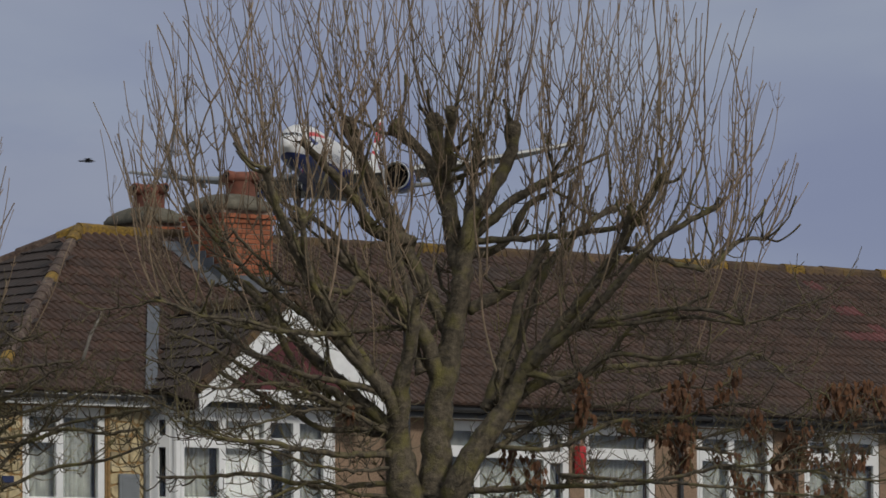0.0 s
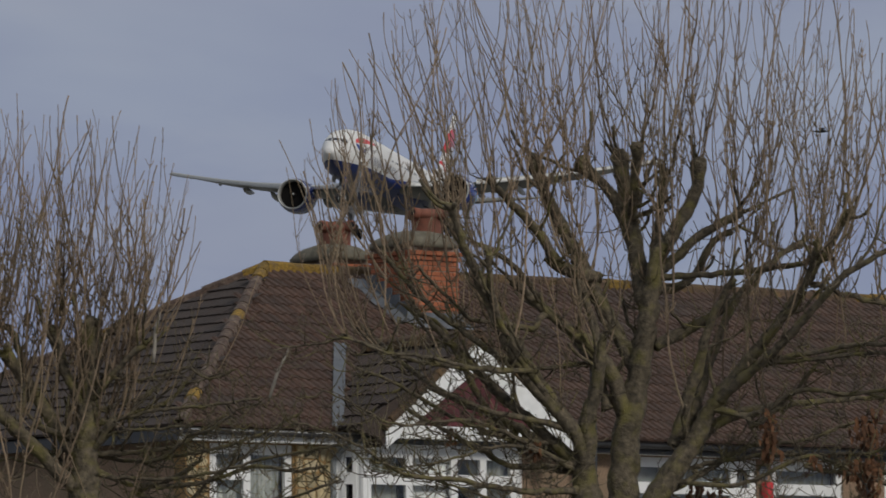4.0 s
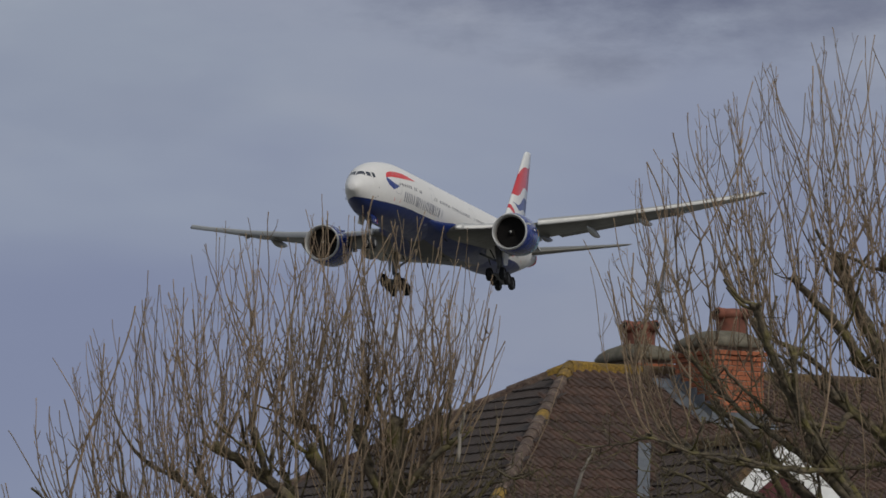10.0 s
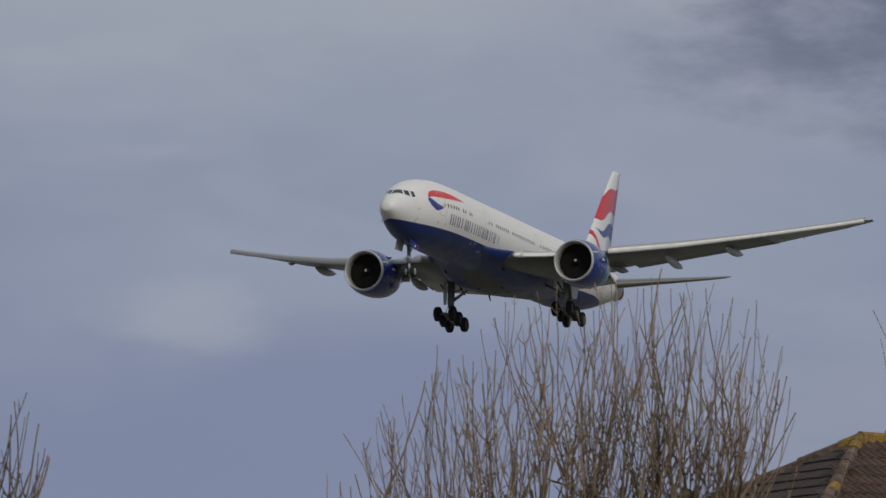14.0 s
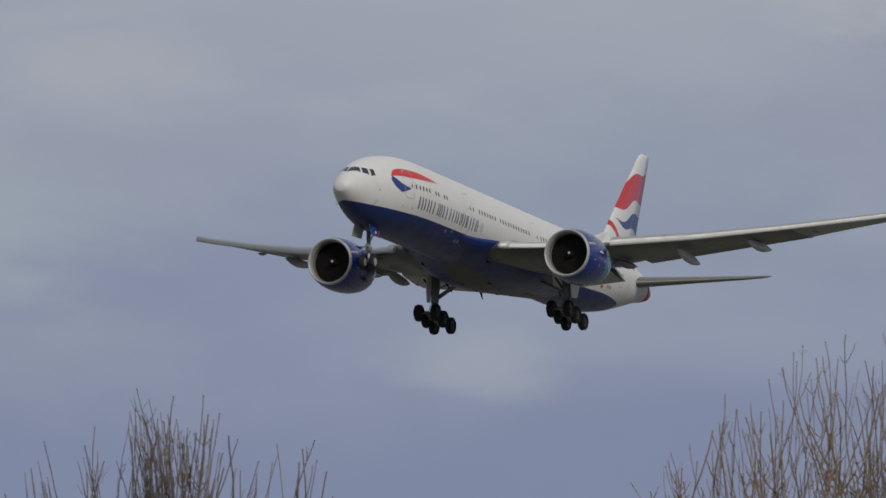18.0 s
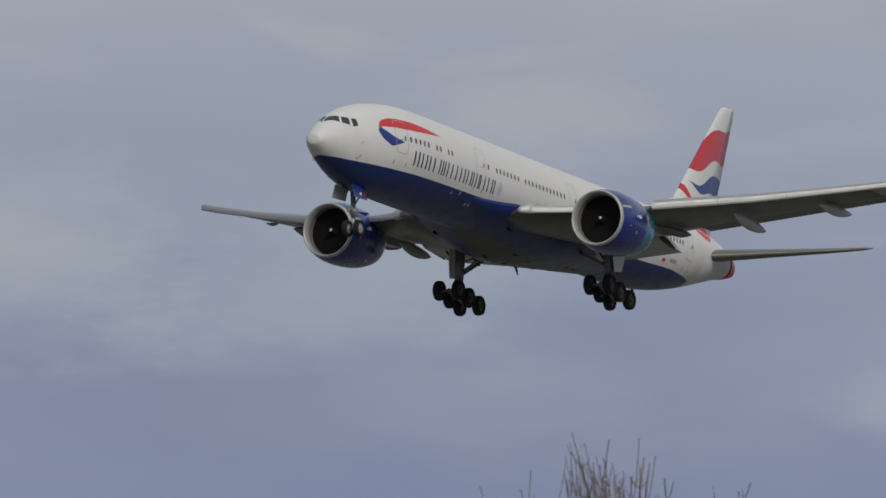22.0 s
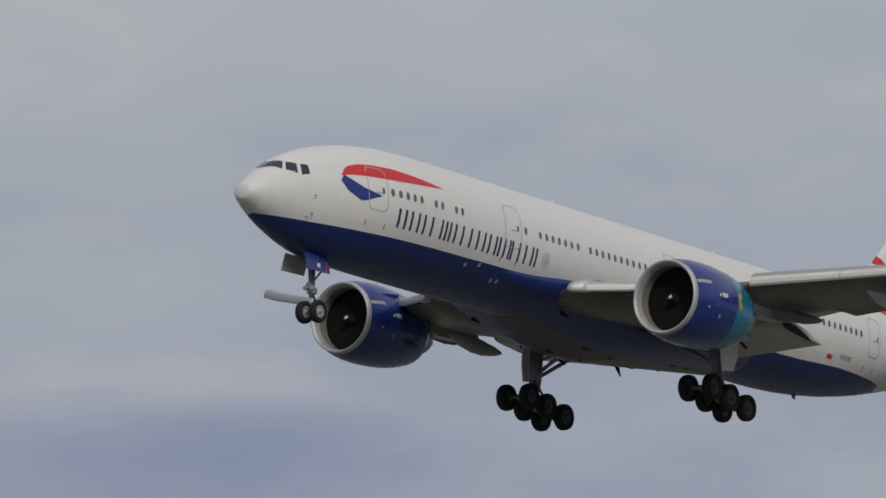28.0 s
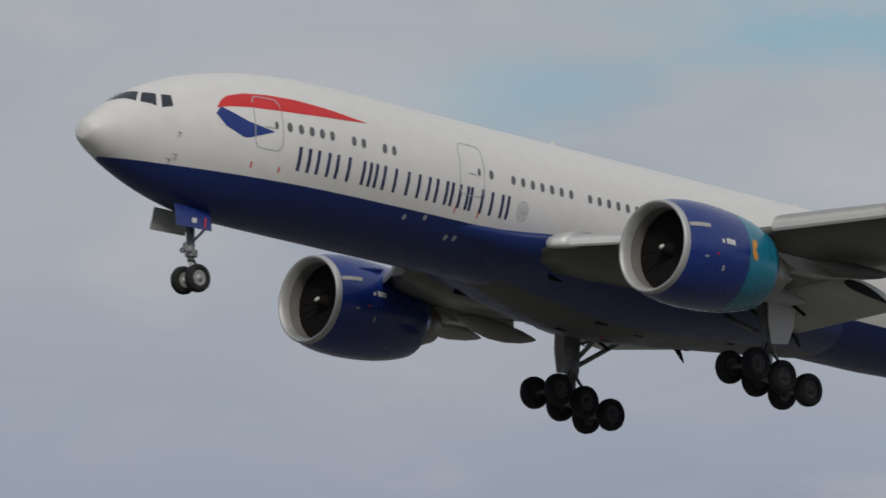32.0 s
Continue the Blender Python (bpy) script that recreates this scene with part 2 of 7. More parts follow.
# blue tint in the base stands in for the sky's reflection
COCKPIT_GLASS = mat("cockpit_glass_sky_tint", (0.03, 0.036, 0.05), 0.06, vary=0.1, bump=0)
HOT_METAL = mat("exhaust_metal", (0.30, 0.27, 0.24), 0.4, metal=0.8, vary=0.15, bump=0.02)
for dull in (FAN_SHADED, DARK, RUBBER):
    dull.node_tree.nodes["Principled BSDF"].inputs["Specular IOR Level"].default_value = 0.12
LENS_RED = mat("beacon_red", (0.2, 0.02, 0.015), 0.2, vary=0.05, bump=0)

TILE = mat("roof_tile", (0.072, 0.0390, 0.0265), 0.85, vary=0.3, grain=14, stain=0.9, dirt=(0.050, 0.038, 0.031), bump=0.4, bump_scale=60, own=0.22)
# darker copy of the tile: shade of slopes turned from the sun
TILE_SHADED = mat("roof_tile_shaded", (0.044, 0.030, 0.024), 0.85, vary=0.3, grain=14, stain=0.9, dirt=(0.036, 0.029, 0.025), bump=0.4, bump_scale=60, own=0.2)
TILE_RED = mat("roof_tile_red", (0.13, 0.046, 0.042), 0.85, vary=0.25, grain=14, bump=0.4, bump_scale=60, own=0.2)
TILE_FAR = mat("roof_tile_far", (0.068, 0.0385, 0.0265), 0.85, vary=0.3, grain=14, stain=0.9, dirt=(0.050, 0.038, 0.031), bump=0.4, bump_scale=60, island=0.22)
LICHEN_TILE = mat("mossy_ridge_tile", (0.085, 0.054, 0.034), 0.9, vary=0.5, grain=30, stain=3.5, dirt=(0.16, 0.10, 0.03), bump=0.5, bump_scale=50, own=0.25)
LICHEN_RICH = mat("yellow_lichen_tile", (0.19, 0.115, 0.02), 0.95, vary=0.6, grain=30, stain=6, dirt=(0.11, 0.075, 0.04), bump=0.6, bump_scale=40, own=0.3)
HIP_TILE = mat("speckled_hip_tile", (0.075, 0.048, 0.036), 0.9, vary=0.5, grain=30, stain=9, dirt=(0.19, 0.15, 0.11), bump=0.5, bump_scale=50, own=0.25)
BRICK = mat("chimney_brick", (0.31, 0.10, 0.045), 0.85, vary=0.25, grain=25, stain=2.0, dirt=(0.32, 0.10, 0.045), bump=0.4, bump_scale=80, own=0.28)
MORTAR = mat("mortar", (0.24, 0.19, 0.15), 0.95, vary=0.2, grain=20, bump=0.4, bump_scale=80)
CLAY = mat("clay_pot", (0.20, 0.07, 0.042), 0.8, vary=0.25, grain=12, dirt=(0.10, 0.05, 0.04), bump=0.2)
CEMENT = mat("flaunching_cement", (0.135, 0.120, 0.088), 0.95, vary=0.35, grain=14, stain=4, dirt=(0.085, 0.076, 0.046), bump=0.5, bump_scale=40)
LEAD = mat("lead_sheet", (0.10, 0.11, 0.125), 0.6, vary=0.25, grain=9, stain=2.5, dirt=(0.14, 0.148, 0.155), bump=0.2)
UPVC = mat("white_upvc", (0.80, 0.80, 0.79), 0.4, vary=0.04, bump=0.02, dirt=(0.66, 0.66, 0.63), stain=1.2)
BOARD = mat("white_painted_board", (0.80, 0.80, 0.79), 0.55, vary=0.06, grain=9, stain=2.0, dirt=(0.62, 0.62, 0.58), bump=0.1)
MAROON = mat("maroon_hung_tile", (0.095, 0.018, 0.022), 0.6, vary=0.25, grain=12, bump=0.2, own=0.2)
# near black: stands in for the shade of the unlit rooms
ROOM_SHADE = mat("room_shade", (0.035, 0.035, 0.033), 0.9, vary=0.2, grain=2, bump=0.1)
CURTAIN = mat("net_curtain", (0.20, 0.205, 0.185), 0.9, vary=0.2, grain=9, bump=0.2)
NET = mat("white_blind_cloth", (0.46, 0.46, 0.45), 0.9, vary=0.1, grain=9, stain=2, dirt=(0.36, 0.36, 0.34), bump=0.1)
DEAD_WOOD = mat("peeled_wood", (0.24, 0.215, 0.18), 0.9, vary=0.3, grain=12, bump=0.3)
GUTTER = mat("dark_gutter", (0.035, 0.035, 0.037), 0.45, vary=0.15, bump=0.05)
GREY_PLASTIC = mat("grey_plastic", (0.20, 0.215, 0.225), 0.5, vary=0.1, bump=0.05)
RENDER = mat("pebbledash", (0.29, 0.195, 0.13), 0.95, vary=0.25, grain=40, stain=1.5, dirt=(0.21, 0.16, 0.105), bump=0.7, bump_scale=90)
STONE = mat("cladding_stone", (0.47, 0.38, 0.22), 0.9, vary=0.3, grain=9, stain=3, dirt=(0.44, 0.39, 0.28), bump=0.4, bump_scale=30, own=0.35)
STONE_JOINT = mat("stone_joint", (0.29, 0.18, 0.075), 0.95, vary=0.2, grain=20, bump=0.4)
RED_PLASTIC = mat("red_plastic", (0.50, 0.02, 0.025), 0.4, vary=0.08, bump=0)
BARK = mat("bark", (0.105, 0.085, 0.057), 0.95, vary=0.6, grain=16, stain=4.5, dirt=(0.170, 0.150, 0.040), bump=1.0, bump_scale=35)
TWIG = mat("twig_bark", (0.226, 0.164, 0.108), 0.9, vary=0.25, grain=10, stain=1.0, dirt=(0.185, 0.148, 0.088), bump=0.3, island=0.3)
TWIG_GREY = mat("young_twig_bark", (0.165, 0.135, 0.112), 0.9, vary=0.25, grain=10, stain=1.0, dirt=(0.14, 0.118, 0.092), bump=0.3, island=0.3)
SEED = mat("dry_seed_keys", (0.105, 0.046, 0.019), 0.9, vary=0.3, grain=10, bump=0.3, island=0.35)
GRASS = mat("ground_grass", (0.125, 0.122, 0.105), 0.95, vary=0.3, grain=3, stain=0.1, dirt=(0.13, 0.118, 0.10), bump=0.6, bump_scale=20)
FEATHER = mat("dark_feather", (0.03, 0.03, 0.033), 0.8, vary=0.2, bump=0)
ALU = mat("aerial_metal", (0.12, 0.12, 0.125), 0.5, metal=0.5, vary=0.1, bump=0)


def clear_glass():
    m = bpy.data.materials.new("clear_pane")
    m.use_nodes = True
    b = m.node_tree.nodes["Principled BSDF"]
    b.inputs["Transmission Weight"].default_value = 1.0
    b.inputs["Roughness"].default_value, b.inputs["IOR"].default_value = 0.02, 1.45
    b.inputs["Base Color"].default_value = (0.9, 0.93, 0.92, 1)
    return m


GLASS_CLEAR = clear_glass()
# ---- building helpers ----
def part(name, bm, material, parent, label="", smooth=False):
    """Links a bmesh as one mesh object under a thing or a part."""
    me = bpy.data.meshes.new(name)
    bmesh.ops.recalc_face_normals(bm, faces=bm.faces)
    bm.to_mesh(me)
    bm.free()
    return piece(name, me, material, parent, label, smooth)


def piece(name, me, material, parent, label="", smooth=False):
    if material and not me.materials:
        me.materials.append(material)
    if smooth:
        me.shade_smooth()
    ob = new(name, me)
    ob.parent = parent
    return tagged(ob, label)


def thing(name, label, category, group="", kind="", m=None):
    ob = new(name)
    ob.empty_display_size = 0.5
    if m is not None:
        ob.matrix_basis = m
    return tagged(ob, label, category, group, kind)


def mesh_of(verts, faces, name="mesh"):
    me = bpy.data.meshes.new(name)
    me.from_pydata([tuple(v) for v in verts], [], faces)
    me.update()
    return me


def add_loft(bm, rings, closed=True, caps=(True, True)):
    """Skins a row of rings (lists of points of one length)."""
    rows = [[bm.verts.new(p) for p in r] for r in rings]
    n = len(rows[0])
    for r0, r1 in zip(rows, rows[1:]):
        for i in range(n if closed else n - 1):
            bm.faces.new((r0[i], r0[(i + 1) % n], r1[(i + 1) % n], r1[i]))
    if closed:
        if caps[0]:
            bm.faces.new(rows[0][::-1])
        if caps[1]:
            bm.faces.new(rows[-1])
    return rows


def loft(rings, closed=True, caps=(True, True)):
    bm = bmesh.new()
    add_loft(bm, rings, closed, caps)
    return bm


def add_tube(bm, path, radii, n=8, caps=(True, True)):
    path = [Vector(p) for p in path]
    rings = []
    side = None
    for i, p in enumerate(path):
        d = (path[min(i + 1, len(path) - 1)] - path[max(i - 1, 0)]).normalized()
        if side is None:
            side = d.orthogonal().normalized()
        side = (side - d * side.dot(d)).normalized()
        up = d.cross(side)
        r = radii[i] if isinstance(radii, (list, tuple)) else radii
        rings.append([p + (side * math.cos(k * math.tau / n) + up * math.sin(k * math.tau / n)) * r for k in range(n)])
    add_loft(bm, rings, True, caps)


def tube(path, radii, n=8):
    bm = bmesh.new()
    add_tube(bm, path, radii, n)
    return bm


def add_box(bm, lo, hi, m=None, bevel=0.0):
    lo, hi = Vector(lo), Vector(hi)
    made = bmesh.ops.create_cube(bm, size=1.0, matrix=Matrix.Translation((lo + hi) / 2) @ Matrix.Diagonal((*(hi - lo), 1)))["verts"]
    if bevel:
        edges = list({e for v in made for e in v.link_edges})
        made = list({v for f in bmesh.ops.bevel(bm, geom=edges, offset=bevel, segments=1, affect="EDGES")["faces"] for v in f.verts} | {v for v in made if v.is_valid})
    if m is not None:
        bmesh.ops.transform(bm, matrix=m, verts=made)


def box(lo, hi, m=None, bevel=0.0):
    bm = bmesh.new()
    add_box(bm, lo, hi, m, bevel)
    return bm


def revolve(profile, n=32, axis="x", caps=(False, False)):
    """Turns (along, radius) pairs round an axis through the origin."""
    rings = []
    for s, r in profile:
        ring = []
        for k in range(n):
            c, d = r * math.cos(k * math.tau / n), r * math.sin(k * math.tau / n)
            ring.append((s, c, d) if axis == "x" else (c, s, d) if axis == "y" else (c, d, s))
        rings.append(ring)
    return loft(rings, True, caps)


def shift(bm, x, y, z):
    bmesh.ops.translate(bm, vec=(x, y, z), verts=bm.verts)
    return bm


def lerp_rows(rows, x):
    """Straight interpolation in rows of (x, a, b, ...)."""
    a = np.array(rows, float)
    return [float(np.interp(x, a[:, 0], a[:, k])) for k in range(1, a.shape[1])]


# ---- the airliner: x forward from the nose (aft is minus), y to its left, z up from the cabin's axis ----
HULL = [(.40, -.38, -.38, 0), (.43, -.10, -.62, .34), (.53, .09, -.74, .50), (.74, .29, -.90, .66), (1.02, .53, -1.08, .80), (1.47, .89, -1.33, .98),
        (2.07, 1.30, -1.60, 1.20), (2.87, 1.76, -1.90, 1.44), (3.77, 2.17, -2.16, 1.73), (4.87, 2.56, -2.40, 2.04), (6.17, 2.90, -2.57, 2.35), (7.67, 3.17, -2.62, 2.64),
        (9.37, 3.35, -2.62, 2.90), (11.0, 3.41, -2.62, 3.0), (12.2, 3.42, -2.62, 3.02), (43, 3.42, -2.62, 3.02), (46.8, 3.42, -2.40, 2.98), (50.6, 3.38, -1.85, 2.7),
        (54.4, 3.2, -.99, 2.14), (58.2, 2.8, -.03, 1.38), (61.0, 2.2, .58, .66), (62.5, 1.75, .95, .22)]
PAINT_LINE = [(.40, -1.2), (1.31, -1.24), (3.58, -1.24), (9, -1.16), (13.8, -1.12), (20, -1.09), (26, -1.12), (36, -1.25), (42.3, -1.28), (46.4, -1.1), (51.4, -1.1), (53, -1.3), (55, -1.6)]


# belly fairing: aft, half width, depth
FAIRING = [(16.4, 2.4, 1.9), (17.4, 2.56, 2.1), (18.4, 2.68, 2.26), (19.2, 2.86, 2.36), (20.0, 3.24, 2.46), (20.6, 3.68, 2.54), (21.4, 4.02, 2.66), (22.6, 4.2, 2.88), (24, 4.3, 3.14), (26, 4.35, 3.44), (28, 4.35, 3.56), (31, 4.25, 3.38), (34, 3.8, 3.06), (37, 3.0, 2.78),
           (39, 2.3, 2.6)]


def hermite(x, y, q):
    h = np.diff(x)
    d = np.diff(y) / h
    m = np.zeros(len(x))
    m[1:-1] = np.where(d[:-1] * d[1:] > 0, 2 * d[:-1] * d[1:] / (d[:-1] + d[1:] + 1e-12), 0)
    m[0], m[-1] = d[0], d[-1]
    i = int(np.clip(np.searchsorted(x, q) - 1, 0, len(h) - 1))
    s = (q - x[i]) / h[i]
    return float((1 + 2 * s) * (1 - s) ** 2 * y[i] + s * (1 - s) ** 2 * h[i] * m[i] + s * s * (3 - 2 * s) * y[i + 1] + s * s * (s - 1) * h[i] * m[i + 1])


HULL_ROWS = np.array(HULL, float)


def hull(a):
    """Centre height, half height and half width of the cabin tube, a metres aft of the nose."""
    top, bottom, wide = (hermite(HULL_ROWS[:, 0], HULL_ROWS[:, k], a) for k in (1, 2, 3))
    return (top + bottom) / 2, (top - bottom) / 2, wide


def skin(a, z, side=1, off=0.0):
    cz, rz, w = hull(a)
    s = max(-1, min(1, (z - cz) / rz))
    return Vector((-a, side * (w + off) * math.sqrt(max(0, 1 - s * s)), cz + (rz + off) * s))


def skin_top(a, y, off=0.0):
    cz, rz, w = hull(a)
    return Vector((-a - off * 0.5, y, cz + (rz + off) * math.sqrt(max(0, 1 - (y / w) ** 2))))


def skin_strip(a0, a1, upper, lower, side, off, n=14, rows=3):
    """A patch on the skin between two heights that are given along it."""
    rings = []
    for i in range(n + 1):
        a = a0 + (a1 - a0) * i / n
        u, l = lerp_rows(upper, a)[0], lerp_rows(lower, a)[0]
        rings.append([skin(a, l + (u - l) * k / rows, side, off) for k in range(rows + 1)])
    return loft(rings, closed=False)


def skin_oval(a, z, ra, rz, side, off, n=12, power=2.6):
    bm = bmesh.new()
    rim = []
    for k in range(n):
        c, s = math.cos(k * math.tau / n), math.sin(k * math.tau / n)
        f = (abs(c) ** power + abs(s) ** power) ** (-1 / power)
        rim.append(bm.verts.new(skin(a + ra * c * f, z + rz * s * f, side, off)))
    mid = bm.verts.new(skin(a, z, side, off))
    for k in range(n):
        bm.faces.new((mid, rim[k], rim[(k + 1) % n]))
    return bm


def skin_frame(a0, a1, z0, z1, wide, side, off):
    """The outline of a door as a thin raised band."""
    bm = bmesh.new()
    inner, outer = [], []
    n, rc = 28, 0.22
    ca, cz, ha, hz = (a0 + a1) / 2, (z0 + z1) / 2, (a1 - a0) / 2, (z1 - z0) / 2
    for k in range(n):
        c, s = math.cos(k * math.tau / n), math.sin(k * math.tau / n)
        f = (abs(c) ** 7 + abs(s) ** 7) ** (-1 / 7)
        outer.append(bm.verts.new(skin(ca + ha * c * f, cz + hz * s * f, side, off)))
        inner.append(bm.verts.new(skin(ca + (ha - wide) * c * f, cz + (hz - wide) * s * f, side, off)))
    for k in range(n):
        bm.faces.new((outer[k], outer[(k + 1) % n], inner[(k + 1) % n], inner[k]))
    return bm


def airfoil(le, chord, thick, drop=0.0, x0=0.0, x1=1.0, twist=0.0, camber=0.02, n=9):
    """Outline of a wing cut at the leading-edge point le = (aft, left, up); from x0 to x1 of the chord."""
    pts = []
    xs = [x0 + (x1 - x0) * (1 - math.cos(math.pi * i / n)) / 2 for i in range(n + 1)]

    def half(x):
        return 5 * thick * (0.2969 * math.sqrt(x) - 0.126 * x - 0.3516 * x * x + 0.2843 * x ** 3 - 0.1015 * x ** 4)

    up = [(x, camber * 4 * x * (1 - x) + half(x)) for x in xs]
    dn = [(x, camber * 4 * x * (1 - x) - half(x)) for x in xs[::-1]]
    for x, z in up + (dn[1:-1] if x0 == 0 else dn):
        xx, zz = x * chord, z * chord
        c, s = math.cos(twist), math.sin(twist)
        pts.append((-(le[0] + xx * c + zz * s), le[1], le[2] - drop + zz * c - xx * s))
    return pts


# left, leading edge aft, chord, height, thickness
WING = [(2.2, 20.6, 15.3, -1.72, .115), (4.1, 20.7, 14.7, -1.64, .115), (4.3, 20.57, 14.85, -1.62, .115), (6.5, 22.2, 12.7, -1.45, .10), (10.2, 25.0, 9.7, -1.0, .085), (11, 25.6, 9.05, -.90, .08),
        (16, 29.35, 7.2, .18, .068), (22, 33.85, 5.2, 1.44, .062), (28, 38.3, 3.1, 2.82, .055), (30.0, 39.8, 2.2, 3.36, .05), (30.45, 40.6, 1.1, 3.45, .045)]
# flaps: left, hinge aft and height, trailing edge aft and height
FLAPS = [[(3.2, 31.5, -1.85, 35.1, -2.62), (8.5, 31.6, -1.45, 35.9, -1.98)], [(8.7, 31.6, -1.2, 34.0, -1.08), (10.7, 32.0, -.8, 34.2, -.72)],
         [(10.9, 31.6, -.60, 35.2, -.78), (22.4, 37.4, 1.74, 39.5, 1.55)]]


def wing_at(y):
    return lerp_rows(WING, y)


def wing_ring(y, side, x0=0.0, x1=1.0, chord=None, le=None, up=0.0, twist=0.0, thick=None, camber=0.004):
    a, c, z, t = wing_at(y)
    c = c if chord is None else chord
    a = a if le is None else le
    return airfoil((a, side * y, z + up), c, t if thick is None else thick, 0, x0, x1, twist, camber)


def build_wing(plane, side):
    word = "port" if side > 0 else "starboard"
    flapped = [2.2, 4.1, 4.3, 5, 6.5, 8.3, 10.2, 13, 16, 19, 22.3]
    wing = part("wing", loft([wing_ring(y, side, 0.0, 0.74) for y in flapped]), WING_GREY_SHADED, plane, word + " wing, grey underside with lowered flaps", True)
    part("outer_wing", loft([wing_ring(y, side, twist=radians(-2.5 * (y - 22.3) / 8)) for y in (22.3, 24, 26, 28, 30.0, 30.45)]), WING_LIGHT, wing, "pale outer wing panel", True)
    # slats: lowered leading edge, brighter than the wing
    for y0, y1 in ((4.98, 8.2), (11.2, 14.6), (14.615, 18.2), (18.215, 21.8), (21.815, 25.4), (25.415, 30.1)):
        rings = []
        for k in range(5):
            y = y0 + (y1 - y0) * k / 4
            a, c, z, t = wing_at(y)
            d = max(0.66, min(0.95, 0.09 * c + 0.2))
            outline = []
            for s, h in ((.06, -.34), (.01, -.16), (.02, .14), (.08, .44), (.22, .70), (.5, .90), (1.15, .98), (1.15, .90), (.6, .70), (.3, .3), (.16, -.2)):
                lift, tall = (-.02, 0.46) if y0 < 9 else (-0.22, 0.60)
                outline.append((-(a - 0.45 * d + s * d), side * y, z + (lift + (max(0, .05 * (16.5 - y)) if y0 > 9 else 0)) * d + h * d * tall))
            rings.append(outline)
        part("slat", loft(rings), SLAT if y0 > 9 else SILVER, wing, "bare metal slat, lowered")
    for (y0, h0, z0, t0, e0), (y1, h1, z1, t1, e1) in FLAPS:
        rings = []
        for k in range(9):
            f = k / 8
            h, z, t, e = (p0 + (p1 - p0) * f for p0, p1 in ((h0, h1), (z0, z1), (t0, t1), (e0, e1)))
            rings.append(airfoil((h, side * (y0 + (y1 - y0) * f), z), math.hypot(t - h, z - e), 0.13, 0, 0, 1, math.atan2(z - e, t - h), 0.03))
        # inner flaps take the lit grey, outer ones the shaded grey
        part("flap", loft(rings), FLAP_GREY_LIT if y0 < 9 else WING_GREY_SHADED, wing, "grey flap, lowered for landing", True)
    # solid black slab paints the shade inside the flap's end
    part("flap_cove", loft([airfoil((32.3, side * y, -1.50), 2.7, 0.15, 0, 0, 1, .18, 0.03) for y in (8.48, 8.53)]), DARK, wing, "black plate for the shade in the flap's end")
    part("flap_corner", loft([[(-34.5, side * y, -2.32), (-35.2, side * y, -2.55), (-35.45, side * y, -3.1)] for y in (3.22, 3.3)]), DARK, wing, "dark pointed flap end")
    # spoiler panels and tracks break the trailing edge
    for y in (4.6, 6.4):
        a, c, z, t = wing_at(y)
        part("flap_link", tube([(-(a + .70 * c), side * y, z - .05 * c), (-(a + .80 * c), side * y, z - .09 * c)], .07, 6), DARK, wing)
    # flap track fairings: pods under the wing, tips behind and below the flap: left, nose aft, tip aft, tip height, size
    for y, a0, a1, zt, r in ((7.6, 26.6, 31.2, -2.42, .36), (10.6, 28.4, 32.8, -1.40, .26), (14.9, 29.9, 35.0, -.98, .36), (19.3, 33.4, 38.8, .58, .31), (23.2, 36.6, 38.6, 1.75, .10)):
        a, c, z, t = wing_at(y)
        rings = []
        for s, f in ((0, .03), (.08, .40), (.22, .8), (.42, 1.0), (.62, .92), (.82, .62), (.95, .28), (1, .05)):
            ax = a0 + s * (a1 - a0)
            zc = (z - .055 * c - r * .55) * (1 - s) + zt * s - .10 * math.sin(s * math.pi)
            rings.append([(-ax, side * (y + r * .62 * f * math.cos(q * math.tau / 12)), zc + r * 1.2 * f * math.sin(q * math.tau / 12)) for q in range(12)])
        part("flap_fairing", loft(rings), WING_LIGHT if y < 9 else WING_GREY_SHADED if y < 11 else FLAP_GREY_LIT, wing, "pale pod under the flap", True)
    part("wingtip_light", shift(revolve([(-.35, .0), (-.2, .07), (.15, .08), (.3, .0)], 8), -40.9, side * 30.5, 3.45), DARK, wing, "", True)
    for y in (12.5, 16.5, 20.5, 24.5, 28):
        a, c, z, t = wing_at(y)
        part("static_wick", tube([(-(a + c), side * y, z), (-(a + c + .28), side * y, z)], .012, 4), DARK, wing)
    return wing


